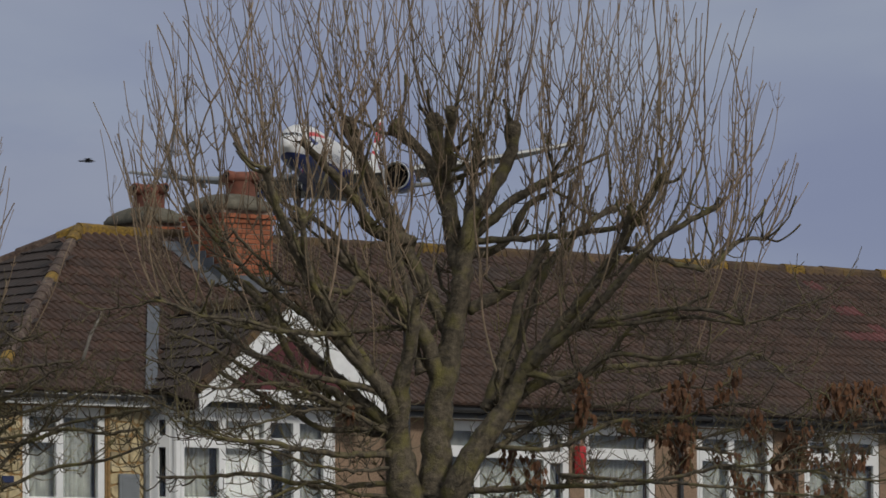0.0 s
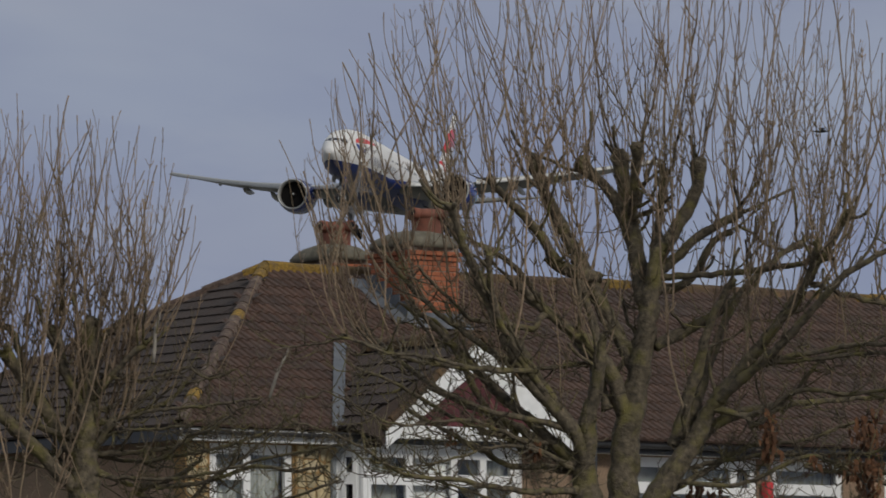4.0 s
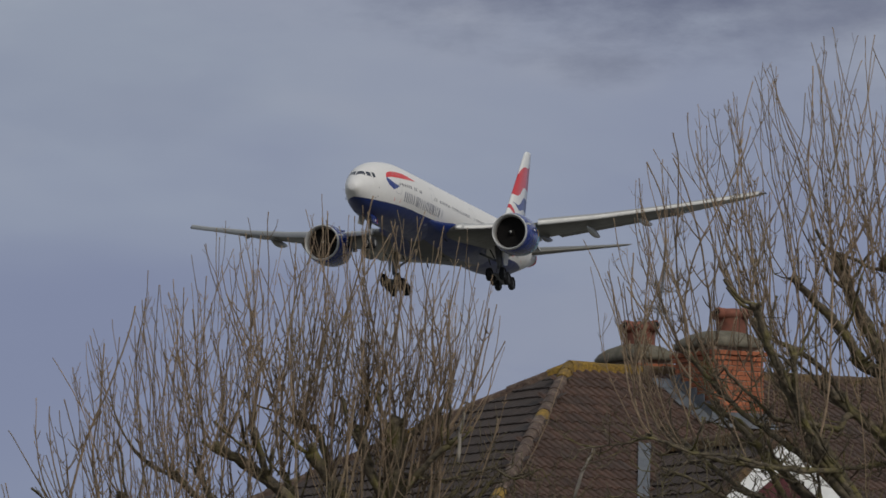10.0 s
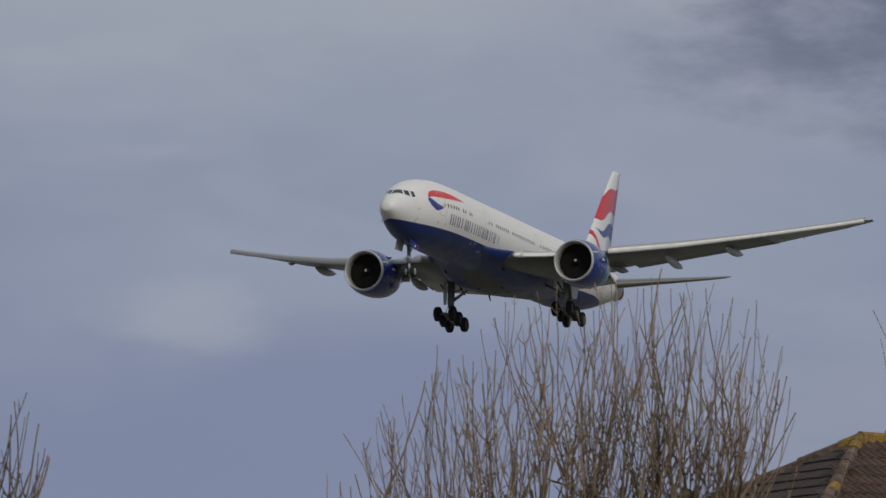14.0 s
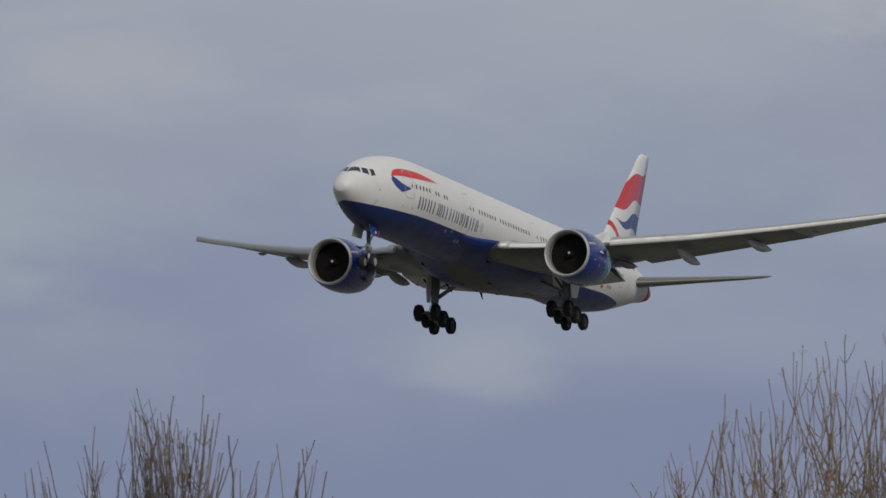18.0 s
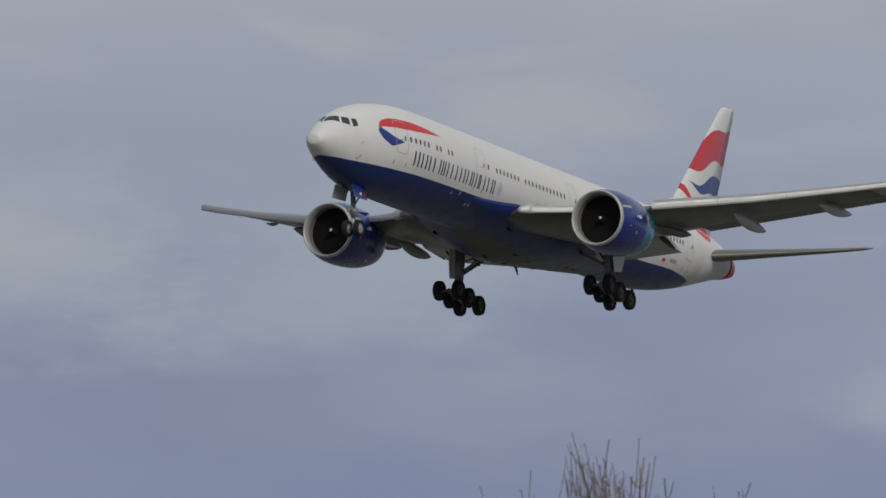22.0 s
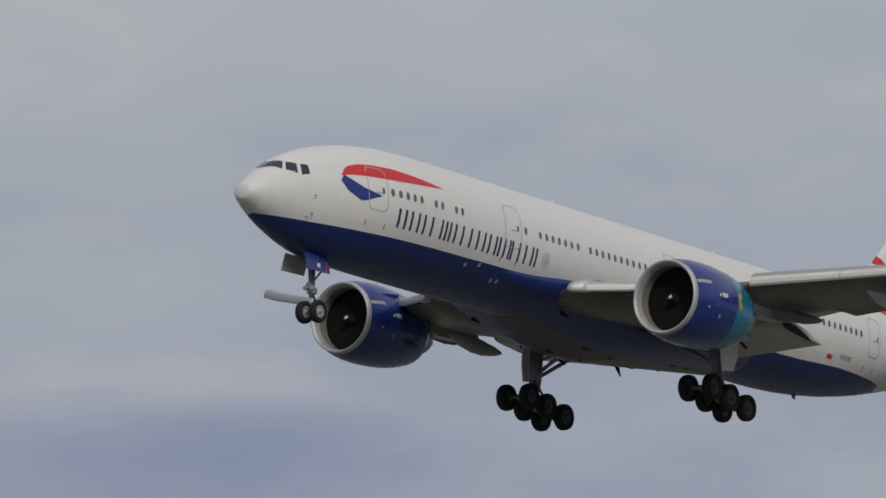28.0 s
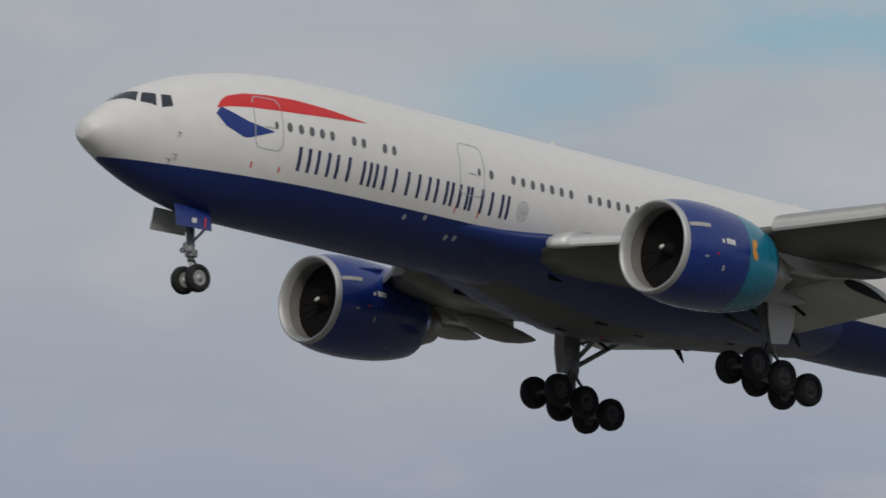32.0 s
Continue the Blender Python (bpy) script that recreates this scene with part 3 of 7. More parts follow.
def build_engine(plane, side):
    ex, ey, ez = -20.45, side * 9.68, -2.27
    eng = part("engine", shift(revolve([(-.28, 1.80), (-.7, 1.93), (-1.3, 2.01), (-2.0, 2.04), (-2.9, 2.01), (-3.35, 1.965)], 56), ex, ey, ez), COWL_BLUE, plane,
               "deep blue jet engine cowl with a bare metal lip", True)
    part("inlet_lip", shift(revolve([(-.45, 1.56), (-.2, 1.60), (-.06, 1.66), (0, 1.72), (-.05, 1.775), (-.16, 1.80), (-.285, 1.803)], 56), ex, ey, ez), SILVER, eng, "polished metal lip", True)
    part("inlet_duct", shift(revolve([(-.45, 1.56), (-.7, 1.555), (-.95, 1.57), (-1.3, 1.60)], 48), ex, ey, ez), DUCT, eng, "", True)
    rear = TEAL if side > 0 else COWL_BLUE
    part("rear_cowl", shift(revolve([(-3.35, 1.97), (-3.9, 1.91), (-4.5, 1.80), (-5.1, 1.64), (-5.35, 1.56), (-5.33, 1.50), (-4.9, 1.5)], 56), ex, ey, ez), rear, eng,
         "teal rear cowl" if side > 0 else "blue rear cowl", True)
    part("core_nozzle", shift(revolve([(-4.9, 1.18), (-5.5, 1.12), (-6.2, .92), (-6.75, .72), (-6.74, .66), (-6.4, .66)], 36), ex, ey, ez), HOT_METAL, eng, "bare metal core nozzle", True)
    part("exhaust_cone", shift(revolve([(-6.2, .55), (-6.8, .42), (-7.4, .2), (-7.7, .02)], 20), ex, ey, ez), HOT_METAL, eng, "", True)
    # disc, blades and spinner carry the duct's shade in their colour
    part("fan_disc", shift(revolve([(-1.03, 1.59), (-1.03, .3)], 40), ex, ey, ez), FAN_SHADED, eng)
    rows = []
    for r, tw, w in ((.42, .75, .15), (.8, .85, .26), (1.2, .98, .36), (1.57, 1.08, .44)):
        c, s = math.cos(tw) * w / 2, math.sin(tw) * w / 2
        rows.append([(-1.0 - c * .05, -s, r), (-1.0, .012, r), (-1.0 + c * .05, s, r), (-1.0, -.012, r)])
    for k in range(22):
        if k == 0:
            blade = part("fan_blade", loft(rows), FAN_SHADED, eng, "swept fan blade, near black for the duct's shade")
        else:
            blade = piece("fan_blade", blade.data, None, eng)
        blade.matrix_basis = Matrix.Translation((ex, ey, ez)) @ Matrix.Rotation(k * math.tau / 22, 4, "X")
    part("spinner", shift(revolve([(-.46, .015), (-.58, .12), (-.78, .24), (-1.05, .33)], 24), ex, ey, ez), FAN_SHADED, eng, "spinner, near black for the duct's shade", True)
    # white curl on the spinner
    path = [(-.42 - .80 * (k / 14) ** 1.1, (.03 + .28 * (k / 14)) * math.cos(k * .42), (.03 + .33 * (k / 14)) * math.sin(k * .42)) for k in range(10)]
    part("spinner_mark", shift(tube(path, .068, 6), ex, ey, ez), WHITE, eng, "white curl")
    # pylon
    rings = []
    for a, z0, z1, w in ((23.0, -.55, -.45, .05), (23.8, -.72, -.35, .2), (24.8, -.85, -.50, .32), (26.2, -1.35, -.8, .36), (28.0, -1.95, -.9, .38), (30.0, -1.9, -1.2, .3), (31.8, -1.6, -1.3, .12)):
        rings.append([(-a, ey - w, z0), (-a, ey + w, z0), (-a, ey + w * .7, z1), (-a, ey - w * .7, z1)])
    part("pylon", loft(rings), FLAP_GREY_LIT, eng, "grey pylon")
    # strake on the inner side, latches and plates
    s = -side
    tri = [(ex - 1.3, 1.545, 1.297), (ex - 2.5, 1.70, 1.43), (ex - 2.5, 1.555, 1.305)]
    part("strake", loft([[(x, ey + s * y, ez + z + d) for x, y, z in tri] for d in (.03, -.03)]), COWL_BLUE, eng)

    def plate(a0, a1, deg0, deg1, material, label, turn=side):
        rings = []
        for i in range(5):
            a = a0 + (a1 - a0) * i / 4
            r = lerp_rows([(.28, 1.81), (.7, 1.94), (1.3, 2.02), (2.0, 2.05), (2.9, 2.02), (3.35, 1.98), (3.9, 1.92), (4.5, 1.81)], a)[0] + .004
            rings.append([(ex - a, ey + turn * r * math.cos(radians(deg0 + (deg1 - deg0) * k / 4)), ez + r * math.sin(radians(deg0 + (deg1 - deg0) * k / 4))) for k in range(5)])
        part("cowl_mark", loft(rings, closed=False), material, eng, label)

    for turn in (1, -1):
        plate(.32, 1.25, 21, 26, WING_LIGHT, "pale plate", turn)
        for a in (1.75, 1.98, 2.14, 2.30):
            plate(a, a + (.12 if a < 1.9 else .14), 6, 12 if a > 1.9 else 10, WHITE, "white bar", turn)
        plate(1.9, 2.0, -24, -18, DECAL_GREY, "grey bar", turn)
        plate(.95, 1.12, -13, -11, DECAL_GREY, "grey bar", turn)
        plate(1.5, 1.62, -8, -6, DECAL_RED, "red bar", turn)
    if side > 0:
        # orange flower of two petals on the teal
        for d in (1, -1):
            bm = bmesh.new()
            rim = []
            for k in range(12):
                q = k * math.tau / 12
                a = 3.62 + .16 * math.cos(q) + .10 * d * math.sin(q) * 0.6
                deg = 8 + d * 6.0 + 6.5 * math.sin(q)
                r = lerp_rows([(2.9, 2.02), (3.35, 1.98), (3.9, 1.92), (4.5, 1.81)], a)[0] + .006
                rim.append(bm.verts.new((ex - a, ey + r * math.cos(radians(deg)), ez + r * math.sin(radians(deg)))))
            bm.faces.new(rim)
            part("petal_mark", bm, ORANGE, eng, "orange petal")
    return eng


def build_wheel(parent, x, y, z, r, w, name="wheel", rim=RIM):
    """Tyre with rounded shoulders, rim with a hub."""
    tyre = part(name, shift(revolve([(-w * .30, r * .56), (-w * .46, r * .66), (-w * .5, r * .82), (-w * .40, r * .95), (-w * .2, r), (w * .2, r), (w * .40, r * .95), (w * .5, r * .82), (w * .46, r * .66), (w * .30, r * .56)], 28, "y"), x, y, z),
                RUBBER, parent, "black rubber tyre", True)
    for s in (1, -1):
        part("rim", shift(revolve([(s * w * .30, r * .57), (s * w * .38, r * .50), (s * w * .26, r * .40), (s * w * .24, r * .24), (s * w * .40, r * .20), (s * w * .42, r * .02)], 20, "y"), x, y, z), rim, tyre, "", True)
    return tyre


def build_main_gear(plane, side):
    gy = side * 5.5
    leg = part("main_gear", tube([(-31.05, gy - side * .15, -1.7), (-31.3, gy, -3.85), (-31.35, gy, -4.25)], [.36, .31, .24], 14), STEEL, plane, "grey steel landing gear leg", True)
    part("piston", tube([(-31.35, gy, -4.2), (-31.4, gy, -5.2)], .15, 12), SILVER, leg, "bright piston", True)
    part("truck_beam", tube([(-29.85, gy, -4.92), (-31.4, gy, -5.21), (-33.0, gy, -5.51)], [.14, .20, .14], 10), STEEL, leg, "", True)
    part("drag_brace", tube([(-31.3, gy, -3.8), (-33.6, gy - side * .9, -2.2)], .10, 8), STEEL, leg, "", True)
    part("side_brace", tube([(-31.3, gy, -3.6), (-30.9, gy - side * 2.0, -2.6)], .10, 8), STEEL, leg, "", True)
    part("torque_link", tube([(-31.45, gy, -4.05), (-32.05, gy, -4.55), (-31.6, gy, -5.05)], .07, 6), STEEL, leg)
    part("hydraulic_hose", tube([(-31.05, gy + .18, -3.85), (-30.75, gy + .2, -4.55), (-31.0, gy + .2, -5.0)], .025, 5), DARK, leg)
    part("hydraulic_hose", tube([(-31.1, gy - .18, -3.95), (-30.8, gy - .25, -4.65), (-30.3, gy - .2, -4.95)], .025, 5), DARK, leg)
    for a, z in ((29.92, -4.93), (31.42, -5.21), (32.92, -5.5)):
        axle = part("axle", tube([(-a, gy - .75, z), (-a, gy + .75, z)], .09, 8), STEEL, leg)
        for d in (-.70, .70):
            build_wheel(leg, -a, gy + d, z, .66, .50)
    # door panel on the leg, outboard; white stands in for the sun on it
    part("gear_door", loft([[(-30.7, gy + side * .42, -1.95), (-32.05, gy + side * .62, -1.95), (-32.05, gy + side * .70, -1.95), (-30.7, gy + side * .50, -1.95)],
                            [(-30.75, gy + side * .46, -3.1), (-32.0, gy + side * .62, -3.1), (-32.0, gy + side * .69, -3.1), (-30.75, gy + side * .53, -3.1)],
                            [(-30.95, gy + side * .48, -3.95), (-31.75, gy + side * .58, -3.85), (-31.75, gy + side * .64, -3.85), (-30.95, gy + side * .54, -3.95)]]), WHITE, leg, "gear door panel, sunlight put into its white")
    part("trunnion", tube([(-30.2, gy - side * .3, -1.75), (-32.3, gy - side * .3, -1.75)], .2, 10), STEEL, leg, "", True)
    part("downlock_link", tube([(-31.2, gy - side * .2, -2.9), (-32.3, gy - side * .7, -2.35)], .06, 6), STEEL, leg)
    part("brake_rod", tube([(-30.1, gy + .3, -4.85), (-32.8, gy + .3, -5.35)], .04, 6), SILVER, leg)
    part("brake_rod", tube([(-30.1, gy - .3, -4.85), (-32.8, gy - .3, -5.35)], .04, 6), SILVER, leg)
    return leg


def build_nose_gear(plane):
    leg = part("nose_gear", tube([(-5.87, 0, -2.7), (-6.02, 0, -4.1), (-6.04, 0, -4.3)], [.17, .15, .13], 12), STEEL, plane, "grey steel nose gear leg", True)
    part("piston", tube([(-6.04, 0, -4.3), (-6.07, 0, -4.93)], .085, 10), SILVER, leg, "bright piston", True)
    part("axle", tube([(-6.07, -.45, -4.97), (-6.07, .45, -4.97)], .07, 8), STEEL, leg)
    for d in (-.40, .40):
        build_wheel(leg, -6.07, d, -4.97, .53, .38, rim=RIM_PALE)
    part("drag_brace", tube([(-6.02, 0, -3.6), (-6.9, 0, -2.7)], .05, 8), STEEL, leg)
    part("torque_link", tube([(-6.12, 0, -4.2), (-6.52, 0, -4.55), (-6.17, 0, -4.95)], .05, 6), STEEL, leg)
    part("steering_collar", shift(revolve([(-.12, .2), (-.12, .24), (.12, .24), (.12, .2)], 12, "z"), -6.03, 0, -4.0), STEEL, leg)
    part("taxi_light", shift(revolve([(-.08, .02), (-.04, .10), (.06, .11), (.08, .02)], 10), -5.77, .2, -3.9), SILVER, leg)
    part("taxi_light", shift(revolve([(-.08, .02), (-.04, .10), (.06, .11), (.08, .02)], 10), -5.77, -.2, -3.9), SILVER, leg)
    for s in (1, -1):
        door = part("nose_gear_door", loft([[(-4.6, s * .55, -2.42), (-6.3, s * .55, -2.42), (-6.3, s * .60, -2.42), (-4.6, s * .60, -2.42)],
                                           [(-4.6, s * .74, -3.24), (-6.3, s * .74, -3.20), (-6.3, s * .79, -3.20), (-4.6, s * .79, -3.24)]]), COWL_BLUE if s > 0 else WING_LIGHT, leg, "open nose gear door")
        if s > 0:
            part("door_mark", box((-5.55, .76, -3.02), (-5.32, .775, -2.84)), WHITE, door, "white bar")
            part("door_mark", box((-6.0, .765, -3.15), (-5.93, .785, -2.75)), DECAL_RED, door, "red bar")
    part("landing_light", shift(revolve([(-.08, .02), (-.04, .12), (.06, .13), (.08, .02)], 10), -5.75, 0, -3.75), SILVER, leg)


def build_tail(plane):
    # fin: rows of height, leading edge aft, chord
    def fin_ring(z, le, ch, t):
        pts = []
        for s, h in ((0, 0), (.05, .5), (.2, .95), (.4, 1), (.65, .7), (1, .06), (1, -.06), (.65, -.7), (.4, -1), (.2, -.95), (.05, -.5)):
            pts.append((-(le + s * ch), h * t, z))
        return pts
    levels = [(2.3, 49.6, 8.6, .46), (3.6, 51.0, 7.5, .42), (6, 53.3, 6.1, .36), (9, 56.2, 4.3, .28), (12.0, 59.1, 2.5, .2), (12.45, 59.6, 2.1, .18), (12.62, 60.1, 1.7, .1)]
    # its own origin half way up, for the waved paint
    bm = loft([[(x + 59.0, y, z - 8.0) for x, y, z in fin_ring(*lv)] for lv in levels])
    fin = part("fin", bm, fin_paint(), plane, "white fin with waved red and blue fields", True)
    fin.location = (-59.0, 0, 8.0)
    part("dorsal_fillet", loft([[(-47.5, .03, 3.3), (-52.5, .24, 3.0), (-52.5, .2, 4.9)], [(-47.5, -.03, 3.3), (-52.5, -.24, 3.0), (-52.5, -.2, 4.9)]]), WHITE, plane)
    for s in (1, -1):
        rings = []
        for y, le, ch, z, t in ((.5, 52.6, 8.4, 1.60, .115), (1.6, 53.5, 7.7, 1.64, .115), (5, 56.3, 5.4, 1.92, .11), (9, 59.3, 3.1, 2.24, .105), (10.55, 60.4, 2.2, 2.38, .10), (10.75, 60.8, 1.7, 2.40, .08)):
            rings.append(airfoil((le, s * y, z - .10 * ch), ch, t, twist=-.2, camber=-.01))
        # dark grey carries the tailplane's underside shade
        part("tailplane", loft(rings), WING_GREY_SHADED, plane, "tailplane, underside shade in its grey", True)
    part("tail_cone", loft([[(-a, (hull(min(a, 62.5))[2] + .05) * math.cos(k * math.tau / 48), hull(min(a, 62.5))[0] + (hull(min(a, 62.5))[1] + .05) * math.sin(k * math.tau / 48)) for k in range(48)] for a in (60.2, 60.6, 61, 61.3, 61.6, 61.77)]), DECAL_RED, plane, "red tail cone", True)


def build_airliner():
    plane = thing("airliner", "white and dark blue twin-jet airliner with wheels and flaps lowered", "airliner")
    # cabin: white above the paint line, dark blue below it
    stations = [.401, .405, .415, .43, .46, .49, .53, .6, .72, .86, 1.02, 1.22, 1.47, 1.75, 2.07, 2.45, 2.87, 3.3, 3.77, 4.3, 4.87, 5.5, 6.17, 6.9, 7.67, 8.5, 9.37, 10] + [10 + 1.65 * k for k in range(1, 21)] + [45, 46.8, 48.7, 50.6, 51.8, 53, 54.4, 55, 56.3, 58.2, 59.6, 61, 61.4, 61.75]
    upper, lower = [], []
    for a in stations:
        cz, rz, w = hull(a)
        s = max(-.9999999, min(.6, (lerp_rows(PAINT_LINE, a)[0] - cz) / rz))
        edge = math.asin(s)
        upper.append([(-a, w * math.cos(q), cz + rz * math.sin(q)) for q in [edge + (math.pi - 2 * edge) * k / 44 for k in range(45)]])
        lower.append([(-a, w * math.cos(q), cz + rz * math.sin(q)) for q in [math.pi - edge + (math.pi + 2 * edge) * k / 30 for k in range(31)]])
    hull_up = part("fuselage", loft(upper, closed=False), WHITE, plane, "white painted cabin tube", True)
    part("belly", loft(lower, closed=False), BLUE, plane, "dark blue painted belly", True)
    # belly fairing round the wing roots: blue flanks that swell out to the wing's leading edge, grey underneath
    flank, under = [], []

    def rib(a, q):
        w, d = lerp_rows(FAIRING, a)
        lean = lerp_rows([(18, 1.35), (21, 1.2), (24, .92), (28, .75), (39, .75)], a)[0]
        return (-a, w * math.copysign(abs(math.cos(q)) ** lean, math.cos(q)), -1.1 - (d - 1.1) * abs(math.sin(q)) ** .8)

    for a in (16.4, 17.4, 18.4, 19.2, 20.0, 20.6, 21.2, 22.0, 23.0, 24.2, 25.6, 27, 28.5, 30, 31.5, 33, 34.5, 36, 37.5, 39):
        flank.append([[(-a, -2.1, -1.0)] + [rib(a, math.pi + .41 * math.pi * k / 14) for k in range(15)], [(-a, 2.1, -1.0)] + [rib(a, math.tau - .41 * math.pi * k / 14) for k in range(15)]])
        under.append([rib(a, math.pi * 1.41 + .18 * math.pi * k / 14) for k in range(15)])
    for k in (0, 1):
        part("fairing_flank", loft([f[k] for f in flank], closed=False), BLUE, plane, "blue side of the belly fairing", True)
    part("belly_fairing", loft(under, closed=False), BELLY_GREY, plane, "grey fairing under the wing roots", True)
    # black block in place of the open well's shade
    part("wheel_well", box((-32.6, -2.2, -3.05), (-29.9, 2.2, -2.8)), DARK, plane)
    for s in (1, -1):
        # air inlet on the fairing with its lip; black plate paints its inner shade
        _, y, z = rib(22.3, math.tau - .27 * math.pi)
        part("ram_inlet", box((-22.7, s * y - .05, z - .09), (-21.9, s * y + .05, z + .10), Matrix.Identity(4), .04), DARK, plane, "black plate for the shade in an air inlet")
        part("inlet_scoop", box((-22.9, s * y - .07, z - .11), (-22.7, s * y + .08, z + .12), Matrix.Identity(4), .04), BLUE, plane)
        for a, q, wide in ((26.4, .44, .3), (28.6, .46, .22), (33.4, .43, .26), (35.2, .45, .2)):
            _, y, z = rib(a, math.tau - q * math.pi)
            part("drain_panel", box((-a - wide, s * y - .10, z - .012), (-a + wide, s * y + .10, z + .05), Matrix.Identity(4), .01), DARK, plane, "dark service panel")
    for s in (1, -1):
        # bare metal nose of the wing root, inboard of the first slat
        rings = []
        for y, g in ((4.22, .55), (4.3, .8), (4.5, .95), (4.7, 1.0), (4.96, 1.0)):
            a, c, z, t = wing_at(y)
            rings.append([(-(a - .43 + f * .95), s * y, z - .02 + h * g * .59) for f, h in ((.02, -.26), (-.02, -.05), (.0, .28), (.12, .56), (.34, .80), (.7, .96), (1.3, 1.02), (1.3, .0), (.6, -.2), (.2, -.3))])
        part("wing_root_fairing", loft(rings), SILVER, plane, "bare metal end of the wing root", True)
        build_wing(plane, s)
        build_engine(plane, s)
        build_main_gear(plane, s)
        # cockpit panes: corners as aft and sideways distance
        for quad in (((1.50, .04), (2.17, .04), (2.52, .57), (2.2, .85)), ((2.59, .67), (3.03, .97), (2.88, 1.24), (2.34, .94)), ((3.19, 1.06), (3.54, 1.23), (3.5, 1.46), (3.06, 1.33))):
            rings = []
            for i in range(6):
                row = []
                for k in range(6):
                    f, g = i / 5, k / 5
                    c = [(1 - f) * (1 - g) * quad[0][j] + (1 - f) * g * quad[1][j] + f * g * quad[2][j] + f * (1 - g) * quad[3][j] for j in (0, 1)]
                    p = skin_top(c[0], c[1], .012)
                    row.append((p.x, s * p.y, p.z))
                rings.append(row)
            part("cockpit_window", loft(rings, closed=False), COCKPIT_GLASS, plane, "dark cockpit glass with painted sky tint", True)
        # doors
        for a0, a1 in ((6.70, 7.93), (16.64, 17.95), (30.1, 31.3), (48.75, 49.95)):
            door = part("cabin_door", skin_frame(a0, a1, -.14, 1.92, .04, s, .008), DECAL_GREY, plane, "grey door outline")
            part("door_window", skin_oval(a1 - .30, .85, .08, .16, s, .012), CABIN_GLASS, door)
            part("door_handle", skin_strip(a0 + .45, a0 + .85, [(0, .75), (99, .75)], [(0, .69), (99, .69)], s, .010, 3, 1), DECAL_GREY, door)
            for d in (.0, 1.2):
                part("door_mark", skin_strip(a0 + d - .02, a0 + d + .05, [(0, -.66), (99, -.66)], [(0, -.88), (99, -.88)], s, .008, 1, 1), DECAL_RED, door, "small red bar")
        # cabin windows
        places = [8.2] + [8.69 + .477 * k for k in range(4)] + [11.18, 11.66, 12.74, 13.22, 18.3] + [19.48 + .519 * k for k in range(7)] + [23.63 + .519 * k for k in range(12)] + [31.8 + .519 * k for k in range(32)]
        pane = None
        for a in places:
            tube_wide = a < 44
            if tube_wide and a > 13 and pane:
                ob = piece("cabin_window", pane.data, None, plane)
                ob.location.x = -(a - 13.22)
            else:
                ob = part("cabin_window", skin_oval(a, .87, .115, .185, s, .010), CABIN_GLASS, plane)
                if abs(a - 13.22) < .01:
                    pane = ob
        # ribbon device: red above, blue below
        part("ribbon_mark", skin_strip(5.22, 12.03, [(5.22, 1.18), (5.35, 1.42), (5.73, 1.72), (6.49, 1.95), (7.5, 2.05), (8.66, 2.06), (10.3, 1.94), (12.03, 1.74)],
                                       [(5.22, 1.17), (5.83, 1.31), (6.54, 1.39), (9.49, 1.545), (12.03, 1.735)], s, .006, 28), DECAL_RED, plane, "red ribbon shape")
        part("ribbon_mark", skin_strip(5.15, 7.55, [(5.15, .94), (5.37, 1.24), (5.85, 1.06), (6.44, .82), (7.55, .585)], [(5.15, .93), (5.5, .50), (6.25, .17), (6.5, .2), (7.55, .58)], s, .006, 20), DECAL_BLUE, plane, "blue ribbon shape")
        # name along the cabin as plain dark bars, one to three for each sign
        for start, wide, bars in ((8.62, .58, 2), (9.47, .64, 2), (10.38, .14, 1), (10.74, .56, 1), (11.68, .14, 1), (12.02, .46, 2), (12.74, .72, 2),
                                  (13.96, .72, 2), (15.05, .14, 1), (15.46, .66, 2), (16.26, .95, 3), (17.26, .72, 2), (18.12, .60, 1), (18.90, .46, 2)):
            for j in range(bars):
                x = start + (wide - .15) * (j / (bars - 1) if bars > 1 else .5 * (wide > .2))
                part("name_bar", skin_strip(x, x + .15, [(0, .21), (99, .21)], [(0, -.69), (99, -.66)], s, .006, 1, 4), DECAL_DARK, plane, "dark blue bar" if start == 8.62 and j == 0 else "")
        part("crest_mark", skin_oval(20.08, -.24, .31, .40, s, .006, 14), DECAL_PALE, plane, "pale grey crest shape")
        for a, z in ((14.41, -1.4), (15.39, -1.26), (16.85, -1.73), (17.27, -1.7)):
            part("hatch_mark", skin_oval(a, z, .09, .10, s, .006, 8), DECAL_GREY, plane)
        part("registration_bar", skin_strip(46.2, 47.3, [(0, -.46), (99, -.46)], [(0, -.68), (99, -.68)], s, .008, 4, 1), DECAL_GREY, plane, "grey bar")
        part("flag_mark", skin_strip(45.0, 45.5, [(0, -.62), (99, -.62)], [(0, -.84), (99, -.84)], s, .008, 3, 1), DECAL_RED, plane)
        part("tail_mark", skin_strip(50.2, 55.2, [(50.2, 3.06), (52.5, 3.12), (54.4, 3.0), (55.2, 2.95)], [(50.2, 3.04), (51.4, 2.55), (53.0, 2.05), (54.4, 1.95), (55.2, 2.5)], s, .010, 16), DECAL_RED, plane, "red waved field under the fin")
        # probes
        for a, z in ((3.69, -.07), (3.67, -.89), (3.47, -1.08)):
            p = skin(a, z, s)
            part("probe", tube([p, p + Vector((.02, s * .12, 0)), p + Vector((.22, s * .13, 0))], .018, 5), STEEL, plane)
    build_nose_gear(plane)
    build_tail(plane)
